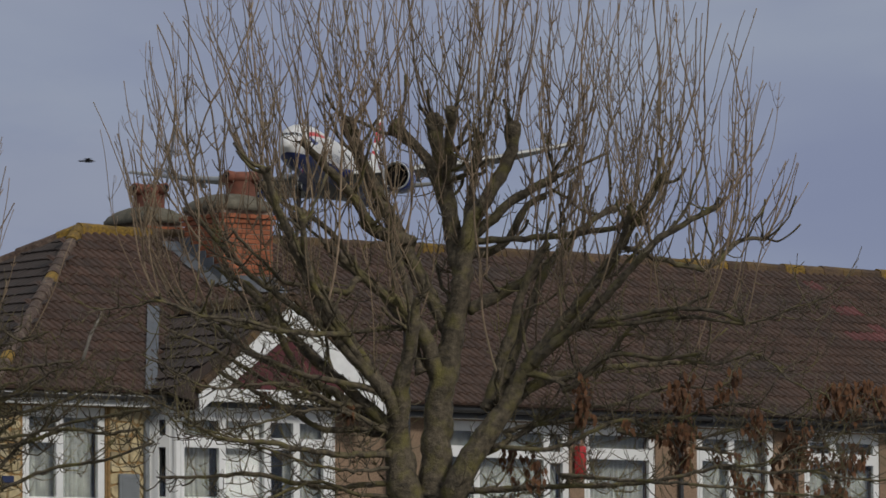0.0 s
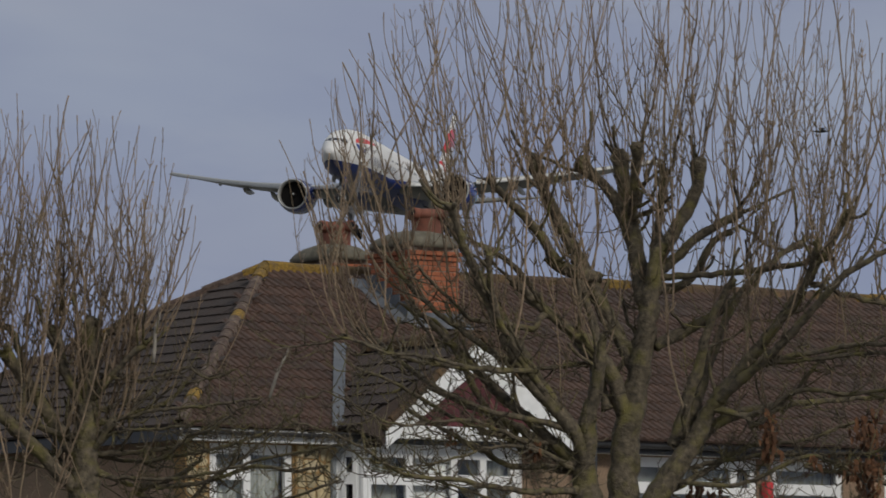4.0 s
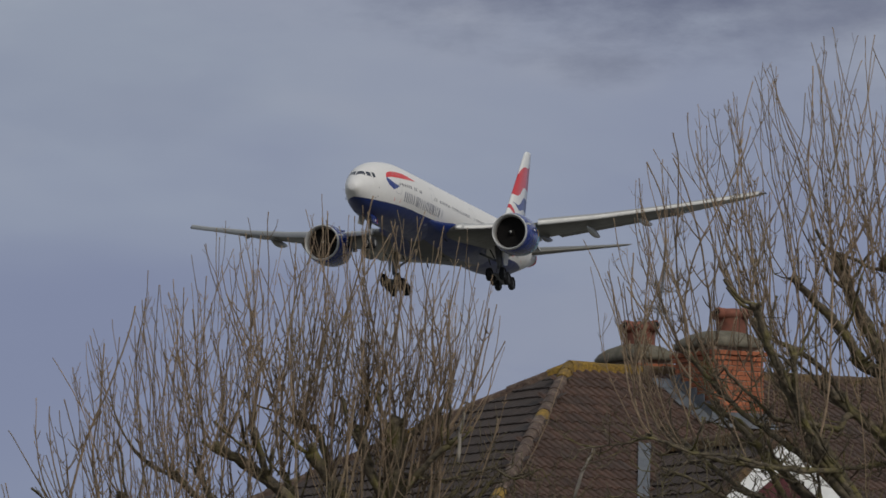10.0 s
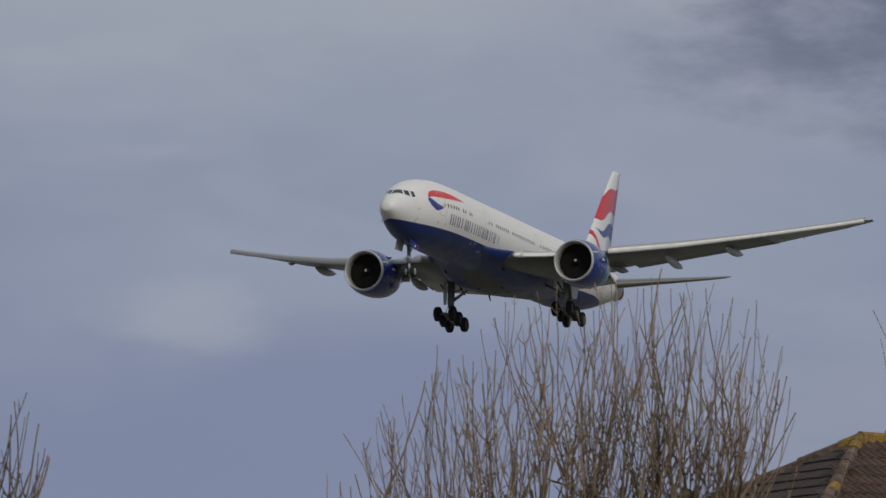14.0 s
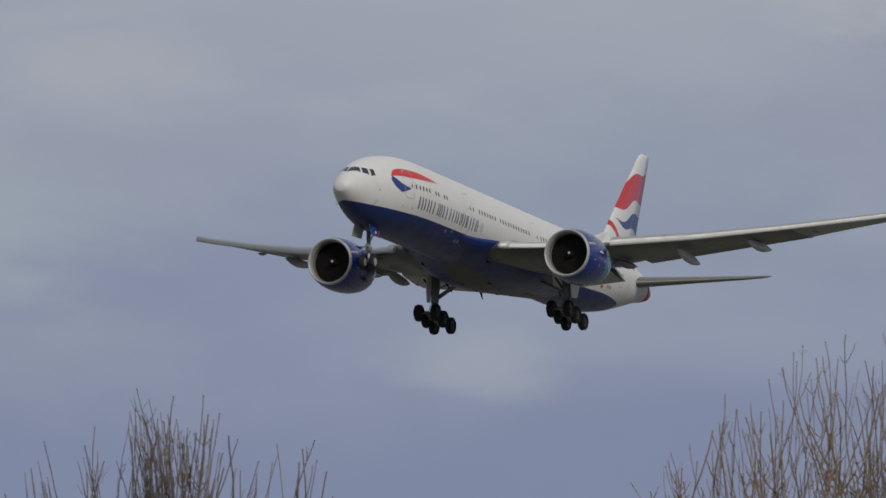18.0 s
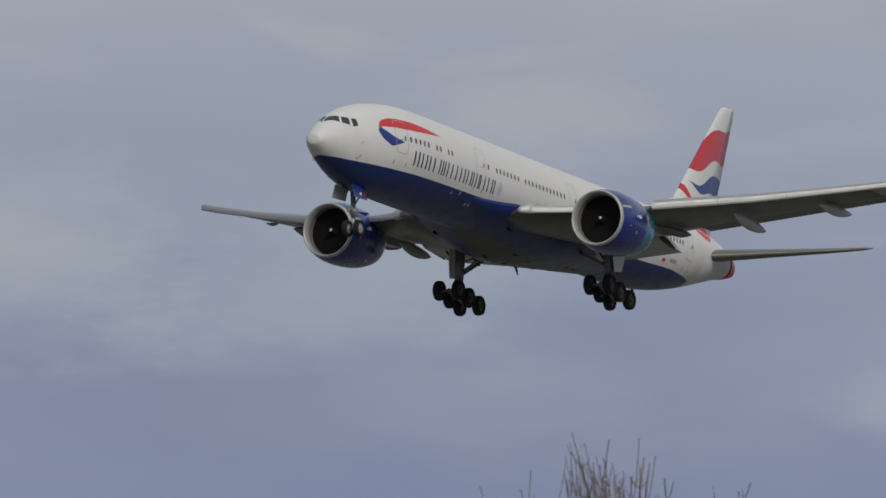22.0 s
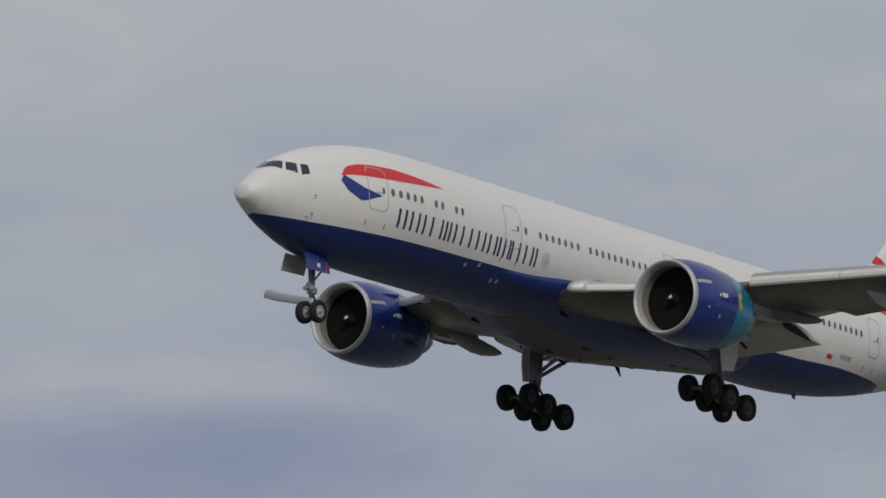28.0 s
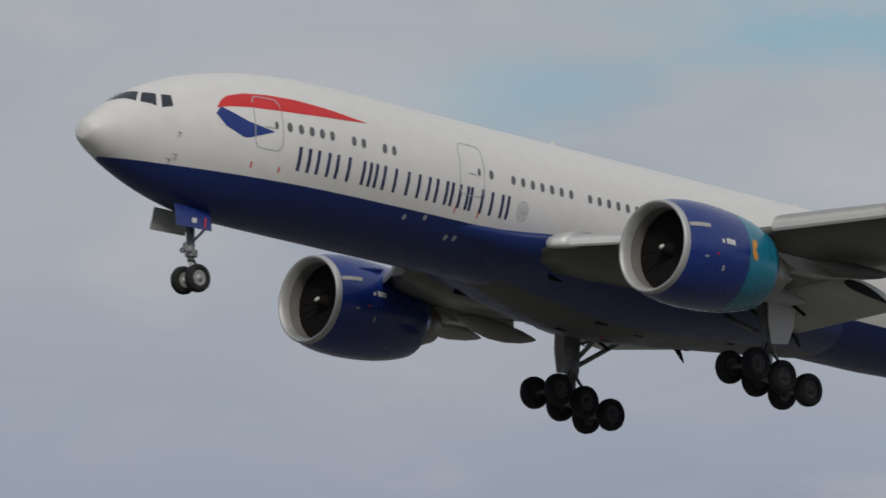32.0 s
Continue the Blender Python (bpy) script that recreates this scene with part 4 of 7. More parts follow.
    # aerials, drain mast and beacon
    for a, h in ((14, .45), (24, .5), (38, .45)):
        part("aerial", loft([[(-a, .03, 3.38), (-a - .4, .03, 3.38), (-a - .4, -.03, 3.38), (-a, -.03, 3.38)], [(-a - .3, .015, 3.4 + h * .6), (-a - .45, .015, 3.4 + h * .6), (-a - .45, -.015, 3.4 + h * .6), (-a - .3, -.015, 3.4 + h * .6)]]), WHITE, plane)
    for a, h in ((46, .22),):
        z = hull(a)[0] - hull(a)[1] + .03
        part("aerial", loft([[(-a, .03, z), (-a - .4, .03, z), (-a - .4, -.03, z), (-a, -.03, z)], [(-a - .25, .015, z - h), (-a - .45, .015, z - h), (-a - .45, -.015, z - h), (-a - .25, -.015, z - h)]]), BLUE, plane)
    part("beacon", shift(revolve([(-.02, .10), (-.09, .08), (-.12, .02)], 12, "z"), -27.5, 0, -3.58), LENS_RED, plane, "red beacon lens", True)
    return plane


airliner = build_airliner()
# ---- ground ----
ground = part("ground", loft([[(-4000, -4000, 0), (4000, -4000, 0)], [(-4000, 4000, 0), (4000, 4000, 0)]], closed=False), GRASS, None)
tagged(ground, "short winter grass and earth reaching the horizon", "ground", kind="structure")

# ---- the terrace: x along the ridge from the hip, y to the back, z up ----
HOUSE = pose(-5.447, 89.84, -0.085, 0, 0, 38.39)
HALF, RIDGE, EAVES = 4.80, 9.05, 6.335
FALL = (RIDGE - EAVES) / HALF                       # fall of the roof for each metre out
PARTY, END = 6.04, 22.0                             # where the end house meets its neighbour; far end
WALL_Y = -4.47                                      # face of the front wall
GABLE_X, GABLE_HALF, GABLE_Z, GABLE_TOP, GABLE_Y = 0.06, 1.60, 6.30, 7.70, -5.17
SIDE_X = -4.47                                      # face of the end wall
rng = random.Random(11)


def slope_z(y):
    return RIDGE - FALL * abs(y)


def wall_with_openings(x0, x1, z0, z1, y0, y1, openings):
    """A wall along x from y0 (face) to y1 (back) with holes (xa, xb, za, zb) right through it."""
    bm = bmesh.new()
    xs = sorted({x0, x1, *[o[0] for o in openings], *[o[1] for o in openings]})
    zs = sorted({z0, z1, *[o[2] for o in openings], *[o[3] for o in openings]})
    at = {}

    def corner(i, j, y):
        if (i, j, y) not in at:
            at[i, j, y] = bm.verts.new((xs[i], y, zs[j]))
        return at[i, j, y]

    def solid(i, j):
        return 0 <= i < len(xs) - 1 and 0 <= j < len(zs) - 1 and not any(o[0] <= xs[i] and xs[i + 1] <= o[1] and o[2] <= zs[j] and zs[j + 1] <= o[3] for o in openings)

    for i in range(len(xs) - 1):
        for j in range(len(zs) - 1):
            if solid(i, j):
                for y in (y0, y1):
                    bm.faces.new([corner(i + di, j + dj, y) for di, dj in ((0, 0), (1, 0), (1, 1), (0, 1))])
                for ni, nj, ends in ((i - 1, j, ((0, 0), (0, 1))), (i + 1, j, ((1, 0), (1, 1))), (i, j - 1, ((0, 0), (1, 0))), (i, j + 1, ((0, 1), (1, 1)))):
                    if not solid(ni, nj):
                        (pa, pb), (qa, qb) = ends
                        bm.faces.new((corner(i + pa, j + pb, y0), corner(i + qa, j + qb, y0), corner(i + qa, j + qb, y1), corner(i + pa, j + pb, y1)))
    return bm


def build_window(parent, x0, x1, z0, z1, y, lights, curtain=0.6, m=None):
    """uPVC window. lights: widths as shares, each with the share of a top-hung light above it (0: none)."""
    m = m or Matrix()
    f = .065
    bm = bmesh.new()
    for lo, hi in (((x0, y - .035, z0), (x1, y + .05, z0 + f)), ((x0, y - .035, z1 - f), (x1, y + .05, z1)), ((x0, y - .033, z0 + f), (x0 + f, y + .05, z1 - f)), ((x1 - f, y - .033, z0 + f), (x1, y + .05, z1 - f))):
        add_box(bm, lo, hi, m)
    win = part("window", bm, UPVC, parent, "white plastic window with net curtains")
    x, w = x0 + f, x1 - x0 - 2 * f
    tall = z1 - z0 - 2 * f
    for i, (share, top) in enumerate(lights):
        xa, xb = x, x + w * share
        if i:
            part("mullion", box((xa - .035, y - .03, z0 + f), (xa + .035, y + .045, z1 - f), m), UPVC, win)
        cuts = [(z0 + f, z1 - f - tall * top)] + ([(z1 - f - tall * top, z1 - f)] if top else [])
        for j, (za, zb) in enumerate(cuts):
            bm = bmesh.new()
            g, h = .058, .082
            for lo, hi in (((xa, y - .045, za), (xb, y + .02, za + h)), ((xa, y - .045, zb - h), (xb, y + .02, zb)), ((xa, y - .043, za + h), (xa + g, y + .02, zb - h)), ((xb - g, y - .043, za + h), (xb, y + .02, zb - h))):
                add_box(bm, lo, hi, m)
            part("sash", bm, UPVC, win)
            pane = part("pane", box((xa + g, y - .008, za + h), (xb - g, y + .004, zb - h), m), GLASS_CLEAR, win)
            pane.visible_shadow = False
        x = xb
    # curtains hang inside in folds
    for xa, xb in ((x0 + f, x0 + f + w * curtain / 2), (x1 - f - w * curtain / 2, x1 - f)):
        rings = []
        for k in range(25):
            q = xa + (xb - xa) * k / 24
            d = y + .16 + .03 * math.sin(k * 1.9) + .015 * math.sin(k * 4.3)
            rings.append([m @ Vector((q, d, z0 + f)), m @ Vector((q, d, z1 - f))])
        part("curtain", loft(rings, closed=False), CURTAIN, win, "grey net curtain", True)
    return win


def tile_mesh(wide, long, name, butt=.022, roll=1.0):
    """One interlocking roof tile with two rolls; x across, y up the slope, z out of it."""
    prof = [(0, .012), (.10, .012), (.16, .034), (.26, .040), (.36, .034), (.42, .012), (.60, .012), (.66, .034), (.76, .040), (.86, .034), (.92, .012), (1, .012)]
    v, fcs = [], []
    for y, lift in ((0, butt), (long, 0)):
        for s, h in prof:
            v.append(((s - .5) * wide, y, h * roll + lift))
    for s, h in prof:
        v.append(((s - .5) * wide, 0, .0))
    n = len(prof)
    for i in range(n - 1):
        fcs.append((i, i + 1, n + i + 1, n + i))
        fcs.append((2 * n + i, 2 * n + i + 1, i + 1, i))
    return mesh_of(v, fcs, name)


TILE_W, GAUGE = 0.30, 0.318


def lay_tiles(parent, m, fits, courses, columns, material, far_material, near_limit, red=None, butt=.022, roll=1.0):
    """Courses of tiles on a slope with the pose m (x along, y up the slope); fits(x, y) tells where the slope is."""
    me = tile_mesh(TILE_W * .985, GAUGE + .06, "roof_tile", butt, roll)
    alike = {}
    rest_v, rest_f = [], []
    for r in range(courses):
        for c in range(columns[0], columns[1]):
            x, y = (c + (.5 if r % 2 else 0)) * TILE_W, r * GAUGE
            if not fits(x, y + GAUGE / 2):
                continue
            use = material
            if red and red(x, y):
                use = TILE_RED
            jog = Matrix.Translation((x + rng.uniform(-.006, .006), y + rng.uniform(-.008, .008), rng.uniform(0, .008))) @ Matrix.Rotation(rng.uniform(-.012, .012), 4, "Z")
            if near_limit and near_limit(x, y) or use is TILE_RED:
                if use not in alike:
                    alike[use] = me.copy()
                    alike[use].materials.append(use)
                ob = new("roof_tile", alike[use])
                ob.parent = parent
                ob.matrix_basis = m @ jog
            else:
                b = len(rest_v)
                mm = m @ jog
                rest_v += [mm @ v.co for v in me.vertices]
                rest_f += [tuple(b + i for i in p.vertices) for p in me.polygons]
    if rest_v:
        ob = piece("roof_tiles", mesh_of(rest_v, rest_f, "roof_tiles"), far_material, parent)
        tagged(ob, "brown concrete roof tiles", kind="stuff")


def slope_pose(y_eaves):
    """Pose of the front slope: origin at the eaves line, x along the ridge, y up the slope."""
    up = Vector((0, 1, FALL)).normalized()
    along = Vector((1, 0, 0))
    out = along.cross(up)
    m = Matrix((along, up, out)).transposed().to_4x4()
    m.translation = (0, y_eaves, slope_z(y_eaves))
    return m


def ridge_row(parent, p0, p1, material, r=.12, name="ridge_tile", step=.42, lush=lambda i, n: False):
    """Half-round tiles end to end from p0 to p1."""
    p0, p1 = Vector(p0), Vector(p1)
    n = max(1, round((p1 - p0).length / step))
    d = (p1 - p0) / n
    q = d.to_track_quat("X", "Z").to_matrix().to_4x4()
    L = d.length
    v, fcs = [], []
    for x, g in ((0, 1.06), (L * 1.02, .96)):
        for rr in (r * g, (r - .02) * g):
            for k in range(9):
                a = math.pi * k / 8
                drop = .085 if k in (0, 8) else 0
                v.append((x, rr * (1.15 + drop) * math.cos(a), rr * math.sin(a) - .02 - drop))
    for k in range(8):
        fcs += [(k, k + 1, 18 + k + 1, 18 + k), (k, 9 + k, 9 + k + 1, k + 1)]
    me = mesh_of(v, fcs, name)
    mossy = me.copy()
    mossy.materials.append(LICHEN_RICH)
    me.materials.append(material)
    for i in range(n):
        ob = new(name, mossy if lush(i, n) else me)
        ob.parent = parent
        ob.matrix_basis = Matrix.Translation(p0 + d * i + Vector((0, 0, rng.uniform(-.008, .012)))) @ q @ Matrix.Rotation(rng.uniform(-.06, .06), 4, "X")


def brick_stack(parent, x0, x1, y0, y1, z0, z1, corbel=2):
    """A chimney stack of separate bricks round a mortar core; the top courses step out."""
    BL, BH, BD, J = .215, .065, .10, .010
    bm = bmesh.new()
    add_box(bm, (0, 0, 0), (BL, BD, BH), None, .006)
    me = bpy.data.meshes.new("brick")
    bm.to_mesh(me)
    bm.free()
    me.materials.append(BRICK)
    half = bmesh.new()
    add_box(half, (0, 0, 0), (BD, BD, BH), None, .006)
    me2 = bpy.data.meshes.new("brick")
    half.to_mesh(me2)
    half.free()
    me2.materials.append(BRICK)
    courses = int((z1 - z0) / (BH + J))
    for c in range(courses):
        out = .03 * max(0, corbel - (courses - 1 - c)) if c >= courses - corbel else 0
        z = z0 + c * (BH + J)
        X0, X1, Y0, Y1 = x0 - out, x1 + out, y0 - out, y1 + out
        for y, length, axis in ((Y0, X1 - X0, "x"), (X0, Y1 - Y0, "y")):
            n = round(length / (BL + J))
            pitch = length / n
            k = -.5 if c % 2 else 0
            while k < n - .01:
                a, b = max(0, k) * pitch, min(n, k + 1) * pitch
                ob = new("brick", me if b - a > pitch * .7 else me2)
                ob.parent = parent
                w = (b - a - J) / (BL if b - a > pitch * .7 else BD)
                dz = rng.uniform(-.003, .003)
                if axis == "x":
                    ob.matrix_basis = Matrix.Translation((X0 + a, Y0 + rng.uniform(-.004, .004), z + dz)) @ Matrix.Diagonal((w, 1, 1, 1))
                else:
                    ob.matrix_basis = Matrix.Translation((X0 + rng.uniform(-.004, .004) + BD, Y0 + a, z + dz)) @ Matrix.Rotation(math.pi / 2, 4, "Z") @ Matrix.Diagonal((w, 1, 1, 1))
                k += 1


def clay_pot(parent, x, y, z, tall=.36, r=.25):
    """Stout pot under a wide hood whose beak-like vents stand out on two sides."""
    pot = part("chimney_pot", shift(revolve([(-.06, r * .98), (tall * .55, r * .94), (tall * .62, r * .98), (tall * .70, r * .98), (tall * .70, r * .7), (tall * .4, r * .7)], 22, "z"), x, y, z), CLAY, parent, "stout red clay pot", True)
    part("pot_hood", shift(revolve([(tall * .66, r * 1.02), (tall * .74, r * 1.12), (tall * .86, r * 1.10), (tall * .98, r * .86), (tall * 1.04, r * .4), (tall * 1.05, .01)], 22, "z"), x, y, z), CLAY, pot, "clay hood", True)
    for k in range(4):
        q = k * math.tau / 4 + .25
        c, d = math.cos(q), math.sin(q)
        part("hood_vent", tube([(x + r * .8 * c, y + r * .8 * d, z + tall * .80), (x + r * 1.38 * c, y + r * 1.38 * d, z + tall * .88)], [.10, .075], 10), CLAY, pot, "beaked vent", True)
        # the vent is solid: a black disc paints the shade of its hole
        part("vent_hole", tube([(x + r * 1.375 * c, y + r * 1.375 * d, z + tall * .88), (x + r * 1.40 * c, y + r * 1.40 * d, z + tall * .883)], .05, 10), DARK, pot)
    return pot


def mound(parent, x0, x1, y0, y1, z, high):
    """Rounded cement bed round the pots."""
    rings = []
    for s, g in ((0, 1.0), (.22, 1.02), (.5, .92), (.75, .72), (.92, .42), (1.0, .06)):
        ring = []
        for k in range(24):
            a = k * math.tau / 24
            c, d = math.cos(a), math.sin(a)
            f = (abs(c) ** 4 + abs(d) ** 4) ** -.25
            wob = 1 + .03 * math.sin(3 * a + s * 5)
            ring.append(((x0 + x1) / 2 + (x1 - x0) / 2 * c * f * g * wob, (y0 + y1) / 2 + (y1 - y0) / 2 * d * f * g * wob, z + s * high))
        rings.append(ring)
    return part("cement_mound", loft(rings), CEMENT, parent, "weathered mossy cement bed", True)


def build_roof(house, x0, x1, hip):
    """Deck, tiles, ridge, hips, gutter and fascia of one house of the terrace."""
    t = .10
    bm = bmesh.new()
    if hip:
        f0, b0 = (x0, -HALF, EAVES - .02), (x0, HALF, EAVES - .02)
        r0 = (0, 0, RIDGE - .02)
        pts = [bm.verts.new(p) for p in (f0, (x1, -HALF, EAVES - .02), (x1, 0, RIDGE - .02), r0, b0, (x1, HALF, EAVES - .02))]
        bm.faces.new((pts[0], pts[1], pts[2], pts[3]))
        bm.faces.new((pts[0], pts[3], pts[4]))
        bm.faces.new((pts[4], pts[3], pts[2], pts[5]))
    else:
        pts = [bm.verts.new(p) for p in ((x0, -HALF, EAVES - .02), (x1, -HALF, EAVES - .02), (x1, 0, RIDGE - .02), (x0, 0, RIDGE - .02), (x0, HALF, EAVES - .02), (x1, HALF, EAVES - .02))]
        bm.faces.new((pts[0], pts[1], pts[2], pts[3]))
        bm.faces.new((pts[4], pts[3], pts[2], pts[5]))
    bmesh.ops.solidify(bm, geom=bm.faces[:], thickness=t)
    roof = part("roof", bm, TILE_SHADED, house, "brown concrete tiled roof, mossy ridge")
    front = slope_pose(-HALF)
    length = math.hypot(HALF, RIDGE - EAVES)
    courses = int(length / GAUGE)
    rise = HALF / length

    def fits(x, y):
        back = HALF - y * rise                     # distance out from the ridge
        if hip and x < -back - .02:
            return False
        return x0 - .001 < x < x1 - .001 and not (in_gable_roof(x, back))

    lay_tiles(roof, front, fits, courses, (int(x0 / TILE_W) - 2, int(x1 / TILE_W) + 2), TILE, TILE_FAR, (lambda x, y: -2.6 < x < 3.4 and (y > 2.4 or x < 1.2)) if hip else None,
              red=None if hip else (lambda x, y: (13.7 < x < 14.3 and 4.6 < y < 5.0 or 13.8 < x < 14.5 and 3.7 < y < 4.1 or 13.4 < x < 15.2 and 2.7 < y < 3.2) and rng.random() < .6))
    if hip:
        along, up = Vector((0, -1, 0)), Vector((1, 0, FALL)).normalized()
        m = Matrix((along, up, along.cross(up))).transposed().to_4x4()
        m.translation = (-HALF, 0, EAVES)
        # hip end faces away from the sun; its shade is in the tile colour
        lay_tiles(roof, m, lambda x, y: abs(x) < HALF - y * rise + .02, courses, (-18, 19), TILE_SHADED, TILE_SHADED, lambda x, y: x > -.3 and y > 2.0, butt=.03, roll=.35)
        for s in (-1, 1):
            ridge_row(roof, (-HALF, s * HALF, EAVES + .05), (0, 0, RIDGE + .04), HIP_TILE, r=.085, name="hip_tile", step=.33, lush=lambda i, n: i > n - 2 or rng.random() < .08)
    ridge_row(roof, (0 if hip else x0, 0, RIDGE + .03), (x1, 0, RIDGE + .03), LICHEN_TILE, r=.10, lush=lambda i, n: hip and i < 3 or rng.random() < .2)
    # fascia and gutter
    if hip:
        part("fascia", box((x0 + .05, -HALF + .03, EAVES - .19), (GABLE_X - 1, -HALF + .06, EAVES - .01)), BOARD, roof, "white fascia board")
    part("fascia", box((GABLE_X - 1 if hip else x0, -HALF + .03, EAVES - .19), (x1, -HALF + .06, EAVES - .01)), GUTTER, roof, "dark fascia board")
    part("soffit", box((x0 + .05, -HALF + .06, EAVES - .185), (x1, WALL_Y, EAVES - .165)), BOARD, roof)
    for xa, xb in (((x0, GABLE_X - GABLE_HALF - .02), (GABLE_X + GABLE_HALF + .02, x1)) if hip else ((x0, x1),)):
        rings = []
        for x in (xa, xb):
            rings.append([(x, -HALF - .055 + .06 * math.cos(q), EAVES - .055 + .06 * math.sin(q)) for q in [math.pi + math.pi * k / 8 for k in range(9)]] +
                         [(x, -HALF - .055 + .052 * math.cos(q), EAVES - .055 + .052 * math.sin(q)) for q in [math.tau - math.pi * k / 8 for k in range(9)]])
        part("gutter", loft(rings), GUTTER, roof, "black half-round gutter")
        k = xa + .4
        while k < xb:
            part("gutter_bracket", box((k, -HALF - .12, EAVES - .13), (k + .03, -HALF + .03, EAVES - .03)), GUTTER, roof)
            k += .9
    if hip:
        part("fascia", box((-HALF + .03, -HALF + .06, EAVES - .19), (-HALF + .06, HALF, EAVES - .01)), GUTTER, roof)
    return roof


VALLEY = 2.15          # how far the gable's shallow slope runs out at the eaves


def in_gable_roof(x, back):
    """Is this place of the main slope under the roof of the small gable?"""
    z = RIDGE - FALL * back
    left = VALLEY * (GABLE_TOP - z) / (GABLE_TOP - EAVES)
    right = GABLE_HALF * (GABLE_TOP + .08 - z) / (GABLE_TOP - GABLE_Z)
    return z < GABLE_TOP and -left < x - GABLE_X < right


def build_gable(house):
    """Small gable over the bay: roof, barge boards, hung tiles, white apron."""
    x, h, z0, z1, y = GABLE_X, GABLE_HALF, GABLE_Z, GABLE_TOP, GABLE_Y
    back = -(RIDGE - z1) / FALL
    roof = part("gable_roof", loft([[(x - h - .12, y - .08, z0 - .10), (x, y - .08, z1 + .02), (x + h + .12, y - .08, z0 - .10), (x + h + .12, y - .08, z0 - .20), (x, y - .08, z1 - .08), (x - h - .12, y - .08, z0 - .20)],
                                    [(x - h - .12, back, z0 - .10), (x, back, z1 + .02), (x + h + .12, back, z0 - .10), (x + h + .12, back, z0 - .20), (x, back, z1 - .08), (x - h - .12, back, z0 - .20)]]), TILE_SHADED, house, "small tiled gable roof")
    # deck of the long shallow slope down to the valley
    deck = bmesh.new()
    deck.faces.new([deck.verts.new(q) for q in ((x, y - .02, z1), (x - VALLEY, y - .02, EAVES), (x - VALLEY, -HALF, EAVES), (x, -(RIDGE - z1) / FALL, z1))])
    bmesh.ops.solidify(deck, geom=deck.faces[:], thickness=.04)
    part("gable_deck", deck, TILE_SHADED, roof)
    cheek = [(x, z1 + .02), (x - VALLEY, EAVES + .02), (x - h - .1, z0 - .1)]
    part("gable_cheek", loft([[(cx, yy, cz) for cx, cz in cheek] for yy in (y - .05, y + .03)]), TILE_SHADED, roof, "dark verge of the gable roof")
    for s in (-1, 1):
        reach, low = (h + .1, z0 - .08) if s > 0 else (VALLEY, EAVES + .02)
        up = Vector((-s * reach, 0, z1 - low)).normalized()
        length = math.hypot(reach, z1 - low)
        along = Vector((0, s, 0))
        m = Matrix((along, up, along.cross(up))).transposed().to_4x4()
        if m.to_3x3().determinant() < 0 or along.cross(up).z < 0:
            along = -along
            m = Matrix((along, up, along.cross(up))).transposed().to_4x4()
        m.translation = (x + s * reach, 0, low)

        def fits(q, v, al=along, low=low, length=length):
            yy = al.y * q
            zz = low + v / length * (z1 - low)
            return y - .05 < yy < -(RIDGE - zz) / FALL + .25

        # left slope gets the darker copy, with its shade painted in
        lay_tiles(roof, m, fits, int(length / GAUGE), (-18, 19), TILE_SHADED if s < 0 else TILE, TILE_SHADED, lambda q, v: True, butt=.035 if s < 0 else .022, roll=.45 if s < 0 else 1)
        # barge board and its mossy verge
        d = Vector((s * h, 0, z0 - z1)).normalized()
        nrm = Vector((-d.z * s, 0, d.x * s))
        p0, p1 = Vector((x, y - .10, z1 - .02)), Vector((x + s * (h + .06), y - .10, z0 + .02))
        down = Vector((0, 0, -.40))
        board = part("barge_board", loft([[p0, p1, p1 + down * .6, p0 + down * 1.02], [q + Vector((0, .035, 0)) for q in (p0, p1, p1 + down * .6, p0 + down * 1.02)]]), BOARD, roof, "white painted barge board")
        n = 14
        for k in range(n):
            a, b = p0.lerp(p1, k / n), p0.lerp(p1, (k + 1) / n)
            q = (d if s > 0 else -d).to_track_quat("X", "Z").to_matrix().to_4x4()
            part("verge_tile", box((0, 0, 0), ((b - a).length * .97, .16, .10), Matrix.Translation((a if s > 0 else b) + Vector((0, -.03, .01 + rng.uniform(0, .02)))) @ q, .008), LICHEN_TILE, roof)
    ridge_row(roof, (x, y - .06, z1 + .05), (x, back + .1, z1 + .05), LICHEN_TILE, r=.10)
    # infill of maroon hung tiles
    infill = part("gable_infill", loft([[(x - h + .1, y + .02, z0 + .1), (x + h - .1, y + .02, z0 + .1), (x, y + .02, z1 - .2)], [(x - h + .1, y + .12, z0 + .1), (x + h - .1, y + .12, z0 + .1), (x, y + .12, z1 - .2)]]), MAROON, house, "maroon hung-tile gable face")
    me = mesh_of([(0, 0, 0), (.158, 0, 0), (.158, .0, -.13), (.12, 0, -.165), (.04, 0, -.165), (0, 0, -.13), (0, .03, 0), (.158, .03, 0)], [(0, 1, 2, 3, 4, 5), (0, 6, 7, 1)], "hung_tile")
    me.materials.append(MAROON)
    r = 0
    zz = z0 + .28
    while zz < z1 - .12:
        half = h * (z1 - .12 - zz) / (z1 - z0)
        n = int(2 * half / .165)
        for k in range(n):
            ob = new("hung_tile", me)
            ob.parent = infill
            ob.matrix_basis = Matrix.Translation((x - n * .0825 + k * .165 + (r % 2) * .08, y - .012 + rng.uniform(-.004, .004), zz))
        zz += .125
        r += 1
    part("gable_apron", box((x - h + .05, y - .05, z0 - .07), (x + h - .05, y + .03, z0 + .12), bevel=.008), BOARD, house, "white board under the gable")
    return roof


